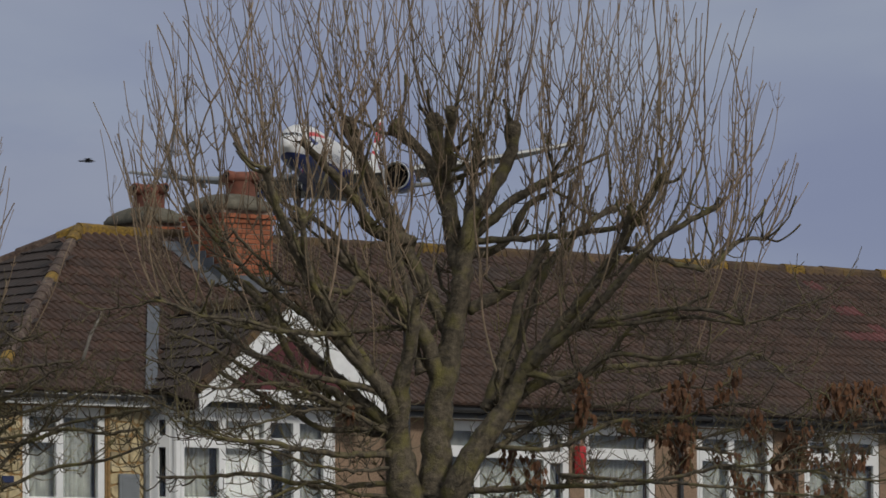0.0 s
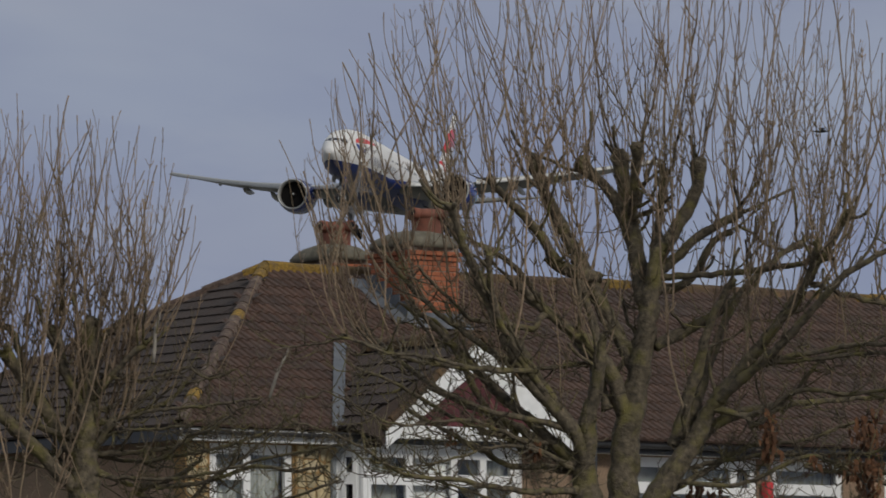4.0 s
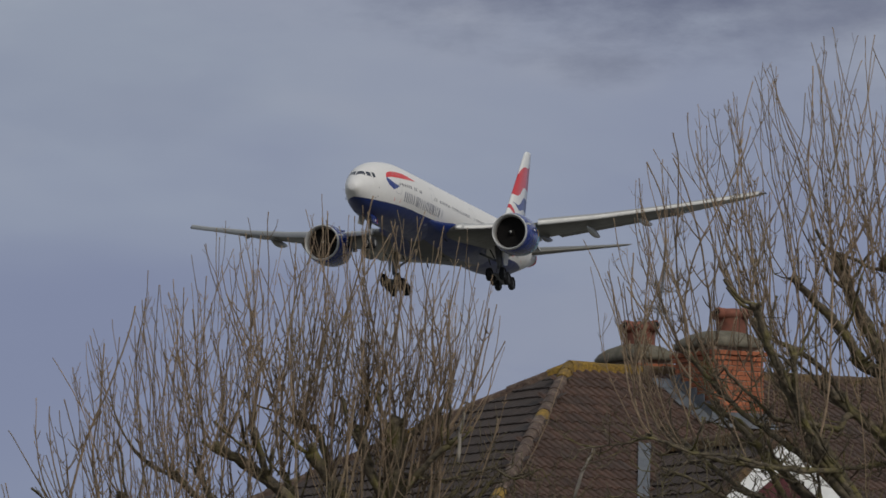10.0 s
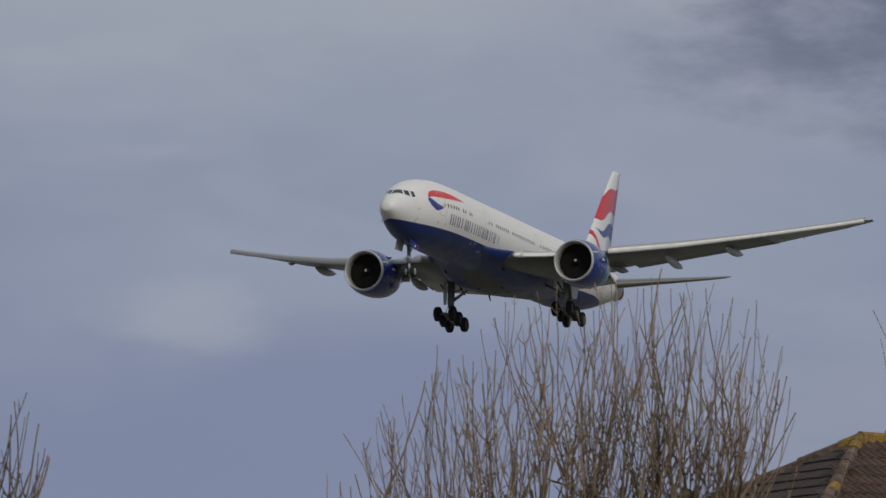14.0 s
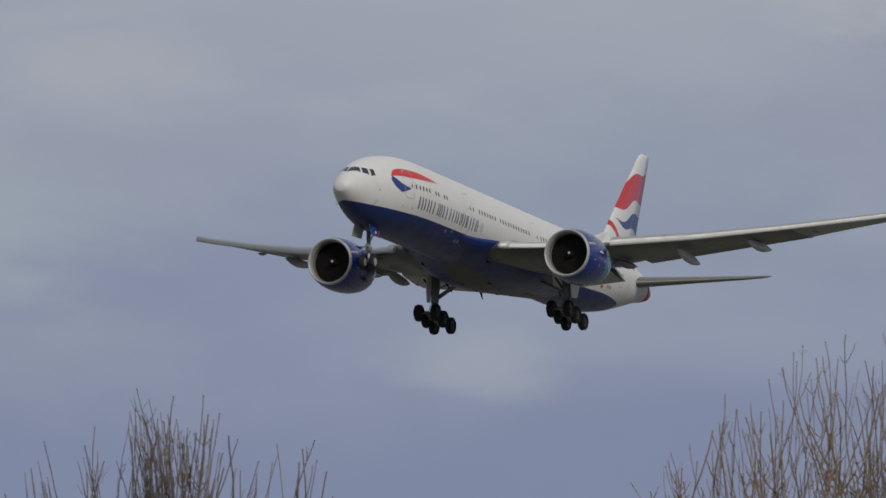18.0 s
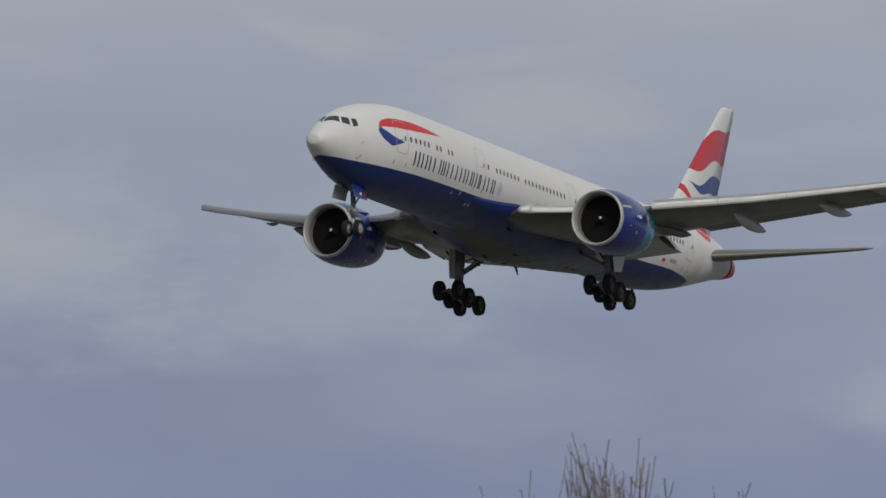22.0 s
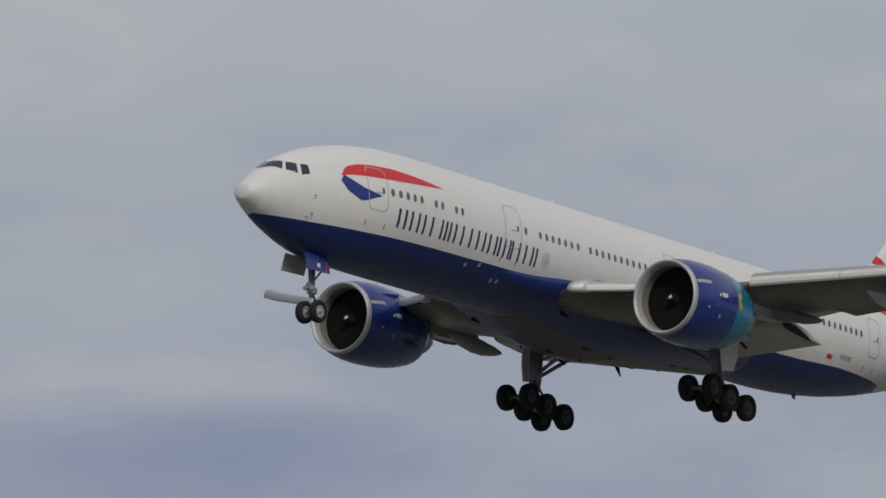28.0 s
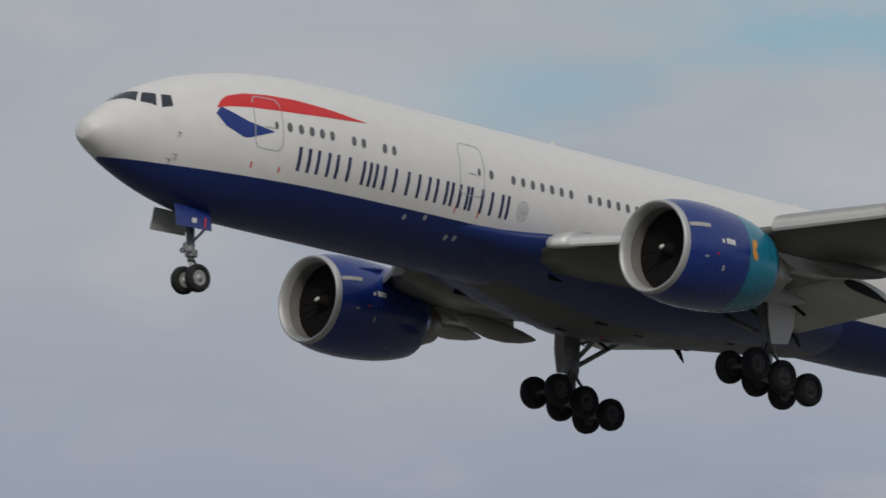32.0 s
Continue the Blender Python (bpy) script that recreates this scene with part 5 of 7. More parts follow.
def crazy_stones(parent, x0, x1, z0, z1, y):
    """Irregular facing stones: cells of a jittered grid, each with its own outline and depth."""
    step = .19
    nx, nz = max(2, round((x1 - x0) / step)), max(2, round((z1 - z0) / step))
    grid = {}
    for i in range(nx + 1):
        for k in range(nz + 1):
            jx = 0 if i in (0, nx) else rng.uniform(-.075, .075)
            jz = 0 if k in (0, nz) else rng.uniform(-.075, .075)
            grid[i, k] = (x0 + (x1 - x0) * i / nx + jx, z0 + (z1 - z0) * k / nz + jz)
    for i in range(nx):
        for k in range(nz):
            c = [grid[i, k], grid[i + 1, k], grid[i + 1, k + 1], grid[i, k + 1]]
            mx, mz = sum(p[0] for p in c) / 4, sum(p[1] for p in c) / 4
            rim = []
            for j in range(4):
                a, b = c[j], c[(j + 1) % 4]
                for f in (.14, .5, .86):
                    px, pz = a[0] + (b[0] - a[0]) * f, a[1] + (b[1] - a[1]) * f
                    g = .90 + rng.uniform(-.05, .03)
                    rim.append((mx + (px - mx) * g, mz + (pz - mz) * g))
            d = rng.uniform(.012, .035)
            n = len(rim)
            v = [(px, y, pz) for px, pz in rim] + [(mx + (px - mx) * .9, y - d, mz + (pz - mz) * .9) for px, pz in rim]
            fcs = [(j, (j + 1) % n, n + (j + 1) % n, n + j) for j in range(n)] + [tuple(range(n, 2 * n))]
            piece("stone", mesh_of(v, fcs, "stone"), STONE, parent)


def build_chimney(house, x0, x1, y0, y1, z0, z1, pots, flash=True):
    stack = part("chimney", box((x0 + .012, y0 + .012, z0), (x1 - .012, y1 - .012, z1)), MORTAR, house, "red brick chimney with a mossy cement cap and clay pots")
    brick_stack(stack, x0, x1, y0, y1, max(z0, slope_z(y0) + .05), z1)
    mound(stack, x0 - .09, x1 + .07, y0 - .07, y1 + .09, z1 - .01, .29)
    for px, py in pots:
        clay_pot(stack, px, py, z1 + .2, .40, .25)
    if flash:
        zf = slope_z(y0)
        part("lead_flashing", box((x0 - .06, y0 - .035, zf - .02), (x1 + .06, y0 - .012, zf + .17)), LEAD, stack, "grey lead flashing")
        part("lead_flashing", loft([[(x0 - .06, y0 - .30, slope_z(y0 - .30) + .085), (x1 + .06, y0 - .30, slope_z(y0 - .30) + .085)], [(x0 - .06, y0, zf + .10), (x1 + .06, y0, zf + .10)]], closed=False), LEAD, stack)
        for k in range(5):
            a, b = y0 + (y1 - y0) * k / 5, y0 + (y1 - y0) * (k + 1) / 5
            part("lead_step", box((x0 - .03, a, slope_z(a) + .05), (x0 - .013, b + .02, slope_z(b) + .22)), LEAD, stack)
    return stack


def build_end_house():
    house = thing("end_house", "end terrace house with hipped brown roof and stone-clad front", "house", "houses of the terrace", m=HOUSE)
    wins = [(-4.06, -2.65, 4.72, 6.13)]
    right = [(3.40, 5.80, 4.72, 6.13)]
    top = EAVES - .17
    part("wall", wall_with_openings(SIDE_X, -1.88, 0, top, WALL_Y, WALL_Y + .28, wins), STONE_JOINT, house, "stone-clad front wall")
    part("wall", wall_with_openings(-1.88, PARTY, 0, top, WALL_Y, WALL_Y + .28, right + [(-1.75, 1.35, 4.4, 6.1)]), RENDER, house, "tan pebbledashed front wall")
    part("wall", box((SIDE_X, WALL_Y + .28, 0), (SIDE_X + .28, 4.47, top)), RENDER, house, "pebbledashed end wall")
    part("wall", box((SIDE_X + .28, 4.19, 0), (PARTY, 4.47, top)), RENDER, house, "rear wall")
    # dark sheet behind the windows paints the shade indoors
    part("room", box((SIDE_X + .3, WALL_Y + 1.6, 3.0), (PARTY - .1, WALL_Y + 1.7, EAVES - .2)), ROOM_SHADE, house)
    facing = part("stone_facing", box((-2.62, WALL_Y - .02, 3.2), (-1.88, WALL_Y - .003, EAVES - .19)), STONE_JOINT, house, "ochre crazy-paved stone facing")
    crazy_stones(facing, -2.60, -1.90, 4.3, EAVES - .20, WALL_Y - .02)
    crazy_stones(facing, SIDE_X + .01, -4.09, 4.3, EAVES - .20, WALL_Y - .004)
    build_window(house, *wins[0], WALL_Y + .06, ((.45, .28), (.55, 0)), 1.5)
    build_window(house, *right[0], WALL_Y + .06, ((.25, .30), (.59, .30), (.16, .34)), 1.2)
    build_roof(house, -HALF, PARTY, True)
    build_gable(house)
    # shallow bay under the gable: front window and splayed sides
    by, sill, head = -4.85, 4.75, GABLE_Z - .17
    front0, front1, bx0, bx1 = -1.70, 1.05, -1.96, 1.40
    part("bay_wall", wall_with_openings(front0, front1, 3.2, head + .04, by, by + .2, [(front0 + .02, front1 - .02, sill, head)]), BOARD, house, "white bay wall")
    bay = build_window(house, front0 + .02, front1 - .02, sill, head, by + .05, ((.28, .31), (.31, .31), (.20, .31), (.21, .31)), .5)
    part("blind", box((front0 + .86, by + .14, sill + .1), (front0 + 1.62, by + .15, head - .08)), NET, bay, "white drawn blind")
    part("bay_roof", loft([[(bx0 - .08, WALL_Y, z), (front0 - .06, by - .07, z), (front1 + .06, by - .07, z), (bx1 + .08, WALL_Y, z)] for z in (head + .05, head + .14)]), LEAD, house, "flat lead roof of the bay")
    for p0, p1 in ((Vector((bx0, WALL_Y, 0)), Vector((front0, by, 0))), (Vector((front1, by, 0)), Vector((bx1, WALL_Y, 0)))):
        d = p1 - p0
        m = Matrix.Translation(p0) @ Matrix.Rotation(math.atan2(d.y, d.x), 4, "Z")
        part("bay_wall", wall_with_openings(0, d.length, 3.2, head + .04, 0, .15, [(.06, d.length - .04, sill, head)]), BOARD, house, "").matrix_basis = m
        build_window(house, .06, d.length - .04, sill, head, .05, ((1.0, .31),), .3, m)
    build_chimney(house, 1.57, 2.52, -1.50, -.52, 8.0, 9.36, ((2.28, -1.02),))
    build_chimney(house, 1.58, 2.26, .42, 1.52, 8.4, 9.30, ((1.98, .95),), flash=False)
    # lead soakers on the slope beside the front chimney, overlapped like steps
    for k in range(5):
        y0 = -1.66 + k * .26
        part("lead_soaker", loft([[(1.22 + .05 * (k % 2), y0, slope_z(y0) + .075), (1.60, y0, slope_z(y0) + .085)], [(1.25 + .05 * (k % 2), y0 + .30, slope_z(y0 + .30) + .065), (1.60, y0 + .30, slope_z(y0 + .30) + .075)]], closed=False), LEAD, house, "grey lead soaker")
    # lead valley beside the gable roof, air brick grille, name plate shape
    part("lead_valley", loft([[(-2.22, -HALF - .03, EAVES + .07), (-2.12, -HALF - .03, EAVES + .04), (-2.02, -HALF - .03, EAVES + .07)],
                              [(-.44, -2.39, slope_z(-2.39) + .10), (-.33, -2.39, slope_z(-2.39) + .07), (-.22, -2.39, slope_z(-2.39) + .10)]], closed=False), LEAD, house, "grey lead valley")
    vent = part("vent_grille", box((-2.47, WALL_Y - .09, 4.84), (-2.12, WALL_Y - .045, 5.21), bevel=.01), GREY_PLASTIC, house, "grey louvred vent")
    for k in range(8):
        part("louvre", box((-2.43, WALL_Y - .10, 4.87 + k * .04), (-2.16, WALL_Y - .09, 4.887 + k * .04)), GREY_PLASTIC, vent)
    part("wall_plate", box((-4.45, WALL_Y - .07, 5.04), (-4.24, WALL_Y - .05, 5.14), bevel=.01), DECAL_DARK, house, "small dark plate")
    part("drainpipe", tube([(-1.86, -HALF - .02, EAVES - .1), (-1.99, WALL_Y - .06, EAVES - .4), (-1.99, WALL_Y - .06, 0.1)], .045, 8), GREY_PLASTIC, house, "grey drainpipe")
    part("soil_pipe", tube([(2.33, -HALF - .17, 0.1), (2.33, -HALF - .17, 7.4)], .05, 8), GUTTER, house, "black soil pipe past the gutter")
    part("alarm_box", tube([(5.93, WALL_Y - .09, 5.32), (5.93, WALL_Y - .09, 5.38), (5.93, WALL_Y - .09, 5.76), (5.93, WALL_Y - .09, 5.80)], [.05, .085, .09, .08], 14), RED_PLASTIC, house, "red plastic wall box", True)
    grille = part("vent_grille", box((5.84, WALL_Y - .04, 5.84), (5.98, WALL_Y - .005, 6.05), bevel=.006), GREY_PLASTIC, house, "small grey louvred vent")
    for k in range(5):
        part("louvre", box((5.85, WALL_Y - .05, 5.86 + k * .036), (5.97, WALL_Y - .04, 5.876 + k * .036)), GUTTER, grille)
    # television aerial on the far chimney
    mast = part("aerial_mast", tube([(2.12, .85, 9.3), (2.42, .85, 10.85)], .02, 6), ALU, house, "thin metal television aerial")
    for zz, n, L, x in ((10.10, 7, .17, 2.28), (10.45, 6, .15, 2.34)):
        part("boom", tube([(x - .15, .45, zz - .1), (x + .1, 1.2, zz + .1)], .012, 5), ALU, mast)
        for k in range(n):
            f = k / (n - 1)
            c = Vector((x - .15 + .25 * f, .45 + .75 * f, zz - .1 + .2 * f))
            part("rod", tube([c + Vector((.9, -.3, 0)) * L, c - Vector((.9, -.3, 0)) * L], .008, 4), ALU, mast)
    return house


def build_mid_house():
    house = thing("terrace_house", "terrace house with long brown tiled roof and pebbledashed front", "house", "houses of the terrace", m=HOUSE)
    wins = [(6.08, 7.48, 4.72, 6.13), (8.30, 9.86, 4.72, 6.13), (10.48, 12.05, 4.72, 6.13), (13.1, 14.6, 4.72, 6.13)]
    part("wall", wall_with_openings(PARTY, END, 0, EAVES - .17, WALL_Y, WALL_Y + .28, wins), RENDER, house, "tan pebbledashed front wall")
    part("wall", box((END - .28, WALL_Y + .28, 0), (END, 4.47, EAVES - .17)), RENDER, house)
    part("wall", box((PARTY, 4.19, 0), (END - .28, 4.47, EAVES - .17)), RENDER, house)
    # the neighbour's indoor shade, again a dark sheet behind the panes
    part("room", box((PARTY + .1, WALL_Y + 1.6, 3.0), (END - .3, WALL_Y + 1.7, EAVES - .2)), ROOM_SHADE, house)
    build_window(house, *wins[0], WALL_Y + .06, ((1.0, .28),), 1.1)
    build_window(house, *wins[1], WALL_Y + .06, ((.45, .26), (.55, 0)), 1.4)
    build_window(house, *wins[2], WALL_Y + .06, ((.38, .26), (.62, .26)), .9)
    build_window(house, *wins[3], WALL_Y + .06, ((.5, .26), (.5, .26)), .9)
    build_roof(house, PARTY, END, False)
    for x in (7.93, 10.25):
        part("drainpipe", tube([(x, -HALF - .05, EAVES - .1), (x, WALL_Y - .06, EAVES - .4), (x, WALL_Y - .06, 0.1)], .04, 8), GUTTER, house, "black drainpipe")
    return house


end_house = build_end_house()
mid_house = build_mid_house()


# ---- pollarded trees: bare, with knuckled limbs and many upright shoots ----
def bend(p0, p1, sag, wob, n, r):
    """A crooked way from p0 to p1 that sags below the chord (or rises, if negative)."""
    p0, p1 = Vector(p0), Vector(p1)
    L = (p1 - p0).length
    ph = [r.uniform(0, 6.28) for _ in range(4)]
    out = []
    for i in range(n + 1):
        s = i / n
        p = p0.lerp(p1, s)
        p.z -= sag * 4 * s * (1 - s)
        e = math.sin(math.pi * s) * wob * L
        p += Vector((math.sin(5 * s + ph[0]) + .5 * math.sin(11 * s + ph[1]), math.sin(4 * s + ph[2]), .6 * math.sin(7 * s + ph[3]))) * e
        out.append(p)
    return out


class Wood:
    """Gathers tubes as plain vertices and faces; quick for thousands of twigs."""

    def __init__(self):
        self.v, self.f = [], []

    def tube(self, path, radii, n):
        side = None
        base = len(self.v)
        for i, p in enumerate(path):
            d = (path[min(i + 1, len(path) - 1)] - path[max(i - 1, 0)]).normalized()
            if side is None:
                side = d.orthogonal().normalized()
            side = (side - d * side.dot(d)).normalized()
            up = d.cross(side)
            for k in range(n):
                a = k * math.tau / n
                self.v.append(p + (side * math.cos(a) + up * math.sin(a)) * radii[i])
        for i in range(len(path) - 1):
            for k in range(n):
                a, b = base + i * n + k, base + i * n + (k + 1) % n
                self.f.append((a, b, b + n, a + n))
        self.f.append(tuple(base + (len(path) - 1) * n + k for k in range(n)))

    def done(self, name, material, parent, label, kind=""):
        if self.v:
            ob = piece(name, mesh_of(self.v, self.f, name), material, parent, label, True)
            tagged(ob, kind=kind)
            return ob


def shoot(wood, p, lean, length, r0, r, roof, bushy=1.0, sway=.08):
    """A shoot that leaves along lean and bends upwards, kinked at its nodes, with side twigs in opposite pairs and a
    blunt tip. It ends where it meets the crown's outline, roof(x)."""
    step = .115
    d = Vector(lean).normalized()
    up = Vector((0, 0, 1))
    q, path = Vector(p), [Vector(p)]
    aim = Vector((d.x * .24 + r.gauss(0, sway * 1.1), d.y * .18 + r.gauss(0, sway * 1.3), 1)).normalized()
    steps = max(2, int(length / step))
    drift = Vector((0, 0, 0))
    for i in range(steps):
        drift = drift * .86 + Vector((r.gauss(0, sway), r.gauss(0, sway), 0)) * .34
        d = (d * .80 + aim * .25 + drift + Vector((r.gauss(0, sway), r.gauss(0, sway), 0)) * .5).normalized()
        q = q + d * step * r.uniform(.8, 1.2)
        path.append(q.copy())
        if q.z > roof(q.x):
            break
    n = len(path)
    rad = [r0 * (1.12 - .60 * i / (n - 1)) for i in range(n)]
    rad[-1] *= 1.25
    wood.tube(path, rad, 4)
    made = []
    i = r.randint(2, 5)
    while i < n - 1:
        left = (n - i) * step
        if r.random() < (.55 if i < n * .55 else .16) * bushy:
            turn = r.uniform(0, math.tau)
            side = Vector((math.cos(turn), math.sin(turn) * .8, 0))
            for way in ((side, -side) if r.random() < .55 else (side,)):
                L = min(left * r.uniform(.35, .95), r.choice((.07, .09, .12, .16, .22, .4, .7)) * r.uniform(.7, 1.2))
                t0 = min(rad[i] * .78, .0105)
                e, w = path[i].copy(), (way * .8 + up * .55).normalized()
                pts = [e.copy()]
                k = max(2, int(L / .09))
                for _ in range(k):
                    w = (w * .8 + up * .28 + Vector((r.gauss(0, .08), r.gauss(0, .08), 0))).normalized()
                    e = e + w * L / k
                    pts.append(e.copy())
                    if e.z > roof(e.x) - .05:
                        break
                wood.tube(pts, [t0 * (1 - .35 * j / (len(pts) - 1)) for j in range(len(pts))], 3)
                if L > .3:
                    made.append((pts, t0))
        i += r.choice((1, 2, 2, 3))
    for pts, t0 in made:
        for _ in range(2):
            j = r.randint(1, len(pts) - 2) if len(pts) > 2 else 1
            s2 = Vector((r.choice((-1, 1)) * r.uniform(.4, .9), r.uniform(-.6, .6), .7)) * r.uniform(.06, .16)
            wood.tube([pts[j], pts[j] + s2 * .6, pts[j] + s2 + up * .05], [t0 * .7, t0 * .62, t0 * .55], 3)


def seed_bunch(wood, p, size, r):
    """Hanging bunch of dry winged keys."""
    for _ in range(r.randint(12, 20)):
        a = Vector(p) + Vector((r.gauss(0, .03), r.gauss(0, .03), r.uniform(-.16, .02))) * size * 1.4
        d = Vector((r.uniform(-.35, .35), r.uniform(-.35, .35), -1)).normalized()
        s = d.orthogonal().normalized() * .022 * size * 1.3
        L = r.uniform(.07, .13) * size
        b = len(wood.v)
        wood.v += [a, a + d * L * .4 + s, a + d * L, a + d * L * .4 - s + Vector((.004, .004, 0))]
        wood.f.append((b, b + 1, b + 2, b + 3))


def gnarled(path, radii, sides, r, amount=.06):
    """A limb with uneven bark."""
    bm = tube(path, radii, sides)
    for i, v in enumerate(bm.verts):
        v.co += Vector((r.gauss(0, 1), r.gauss(0, 1), r.gauss(0, 1))) * radii[min(i // sides, len(radii) - 1)] * amount
    return bm


def chains(limbs):
    """Joins limbs that carry on from one another into rows of knots."""
    rows = []
    for x0, z0, x1, z1, sag, r0, r1, many in limbs:
        if rows and abs(rows[-1][-1][0] - x0) + abs(rows[-1][-1][1] - z0) < .02:
            rows[-1].append((x1, z1, r1, many))
        else:
            rows.append([(x0, z0, r0, 0.0), (x1, z1, r1, many)])
    return rows


def flowing(knots, r, wob):
    """A smooth, slightly crooked way through knots of (point, radius), about 9 cm a step; also the knot each step belongs to."""
    pts = [k[0] for k in knots]
    way, rad, own = [], [], []
    for i in range(len(pts) - 1):
        p0, p1, p2, p3 = pts[max(i - 1, 0)], pts[i], pts[i + 1], pts[min(i + 2, len(pts) - 1)]
        n = max(3, round((p2 - p1).length / .09))
        for k in range(n):
            s = k / n
            q = .5 * (2 * p1 + (p2 - p0) * s + (2 * p0 - 5 * p1 + 4 * p2 - p3) * s * s + (3 * p1 - p0 - 3 * p2 + p3) * s ** 3)
            way.append(q + Vector((r.gauss(0, wob), r.gauss(0, wob), r.gauss(0, wob))))
            rad.append(knots[i][1] + (knots[i + 1][1] - knots[i][1]) * s)
            own.append(i + 1)
    way.append(pts[-1].copy())
    rad.append(knots[-1][1])
    own.append(len(pts) - 1)
    return way, rad, own


def pollard(label, base, trunk, limbs, lower, seeds, dome, seed, dense, dead=()):
    """base: pose of the foot. trunk: (x, z, radius) rows. limbs: (x0, z0, x1, z1, sag, r0, r1, shoots). lower: drooping
    side branches (x0, z0, x1, z1, r). seeds: (x, z, count, spread). dome: (x, z) rows of the outline that the shoots reach."""
    r = random.Random(seed)
    tree = thing("pollarded_tree", label, "tree", "pollarded trees", m=pose(*base))
    twigs, fine = Wood(), Wood()
    large, young = len(lower) > 20, not lower
    dx, dz = [row[0] for row in dome], [row[1] for row in dome]
    middle = (dx[0] + dx[-1]) / 2
    reach = (dx[-1] - dx[0]) / 2

    def sprout(a, out, share=1.0):
        pick = r.random()
        short = r.uniform(-.22, .05) if pick < .14 else abs(r.gauss(0, .32)) if pick < .62 else r.uniform(.2, 1.9)
        fan = (a.x - middle) / reach
        spread = .38 if large else .34 if young else .20
        lean = Vector((fan * (.72 if large else .8 if young else .36) + r.gauss(0, spread), out.y * .3 + r.gauss(0, spread), r.uniform(.55, 1.0)))
        thick = r.uniform(.0155, .019) if r.random() < .10 else r.uniform(.0075, .0130)
        shoot(twigs, a, lean, 4.6 * share, thick * (1.0 if large else 1.05 if young else 1.6), r, lambda x: float(np.interp(x, dx, dz)) - short,
              1.0 if large else .75 if young else .34, .075 if large else .055 if young else .026)

    path = [(Vector((x, 0, z)), q) for x, z, q in trunk]
    smooth, radii, _ = flowing(path, r, .012)
    radii = [q * r.uniform(.98, 1.025) for q in radii]
    part("trunk", gnarled(smooth, radii, 18, r, .03), BARK, tree, "mossy grey-brown trunk", True)
    grown = list(smooth)
    if not large:
        for _ in range(round(70 * dense)):
            way = Vector((r.uniform(-1, 1), r.uniform(-1, 1), 0))
            sprout(smooth[r.randint(len(smooth) // 3, len(smooth) - 1)], way, r.uniform(.2, .8))

    def depth(x, z):
        """Where the wood that stands already lies, at this place of the crown."""
        return min(grown, key=lambda p: (p.x - x) ** 2 + (p.z - z) ** 2).y

    for row in chains(limbs):
        y = depth(row[0][0], row[0][1])
        knots = []
        drift = r.uniform(-.55, .55)
        for j, (x, z, q, many) in enumerate(row):
            if j:
                far = math.hypot(x - row[j - 1][0], z - row[j - 1][1])
                y = max(-1.8, min(1.8, y + (drift + r.uniform(-.25, .25)) * far))
            knots.append((Vector((x, y, z)), q))
        way, rad, own = flowing(knots, r, .007)
        slim = .92 if large else .78
        rad = [q * slim * (r.uniform(.97, 1.03) if q > .1 else r.uniform(.88, 1.08)) for q in rad]
        ends = row[-1][3] > .5
        if ends:
            # pollard knuckle
            for back, g in ((1, 1.05), (2, 1.22), (3, 1.12)):
                rad[-back] = max(rad[-back], row[-1][2] * g)
        part("limb", gnarled(way, rad, 9, r), BARK, tree, "crooked mossy limb", True)
        if ends:
            for _ in range(2):
                stub = way[-1] + Vector((r.uniform(-.09, .09), r.uniform(-.09, .09), r.uniform(-.02, .10)))
                part("knuckle", gnarled([way[-2], way[-2].lerp(stub, .6), stub], [row[-1][2] * .7, row[-1][2] * .8, row[-1][2] * .5], 7, r), BARK, tree, "", True)
        grown += way
        for j in range(1, len(row)):
            x1, z1, r1, many = row[j]
            span = [k for k in range(len(way)) if own[k] == j] or [len(way) - 1]
            out = Vector((x1 - trunk[-1][0], knots[j][0].y, 0))
            out = out / max(1.5, out.length)
            last = j == len(row) - 1
            for k in span:
                # crooked side twigs all along
                if r.random() < (.36 if large else .3):
                    side = Vector((r.uniform(-1, 1), r.uniform(-1, .5), r.uniform(-.3, .9))).normalized()
                    L = r.uniform(.12, .6)
                    e = way[k] + side * L * .55
                    f = e + side * L * .3 + Vector((r.uniform(-.06, .06), 0, r.uniform(.05, .3)))
                    fine.tube([way[k], way[k].lerp(e, .5) + Vector((0, 0, -.02)), e, f], [.011, .009, .0075, .005], 4)
                    for _ in range(r.choice((0, 1, 2))):
                        s2 = Vector((r.uniform(-1, 1), r.uniform(-.6, .6), r.uniform(-.1, 1))).normalized() * r.uniform(.06, .2)
                        fine.tube([e, e + s2 * .6, e + s2 + Vector((0, 0, .04))], [.006, .0055, .0045], 3)
            for _ in range(round(5 * dense * many)):
                a = way[-1] if last else way[r.choice(span)]
                sprout(a + Vector((r.uniform(-.07, .07), r.uniform(-.07, .07), r.uniform(-.10, .02))), out)
            for _ in range(round((3 if large else 7) * dense * many)):
                sprout(way[r.choice(span)], out, r.uniform(.4, 1))
            # short forks on the limb carry more shoots
            for _ in range(round(.4 + 2.4 * many)):
                a = way[r.choice(span)]
                d = (out * r.uniform(.1, .7) + Vector((r.uniform(-.8, .8), r.uniform(-.8, .8), r.uniform(.25, 1.2)))).normalized()
                L = r.uniform(.25, .85)
                fork = bend(a, a + d * L, r.uniform(.0, .10), .04, 6, r)
                rr = max(.012, min(.022, r1 * r.uniform(.3, .5)))
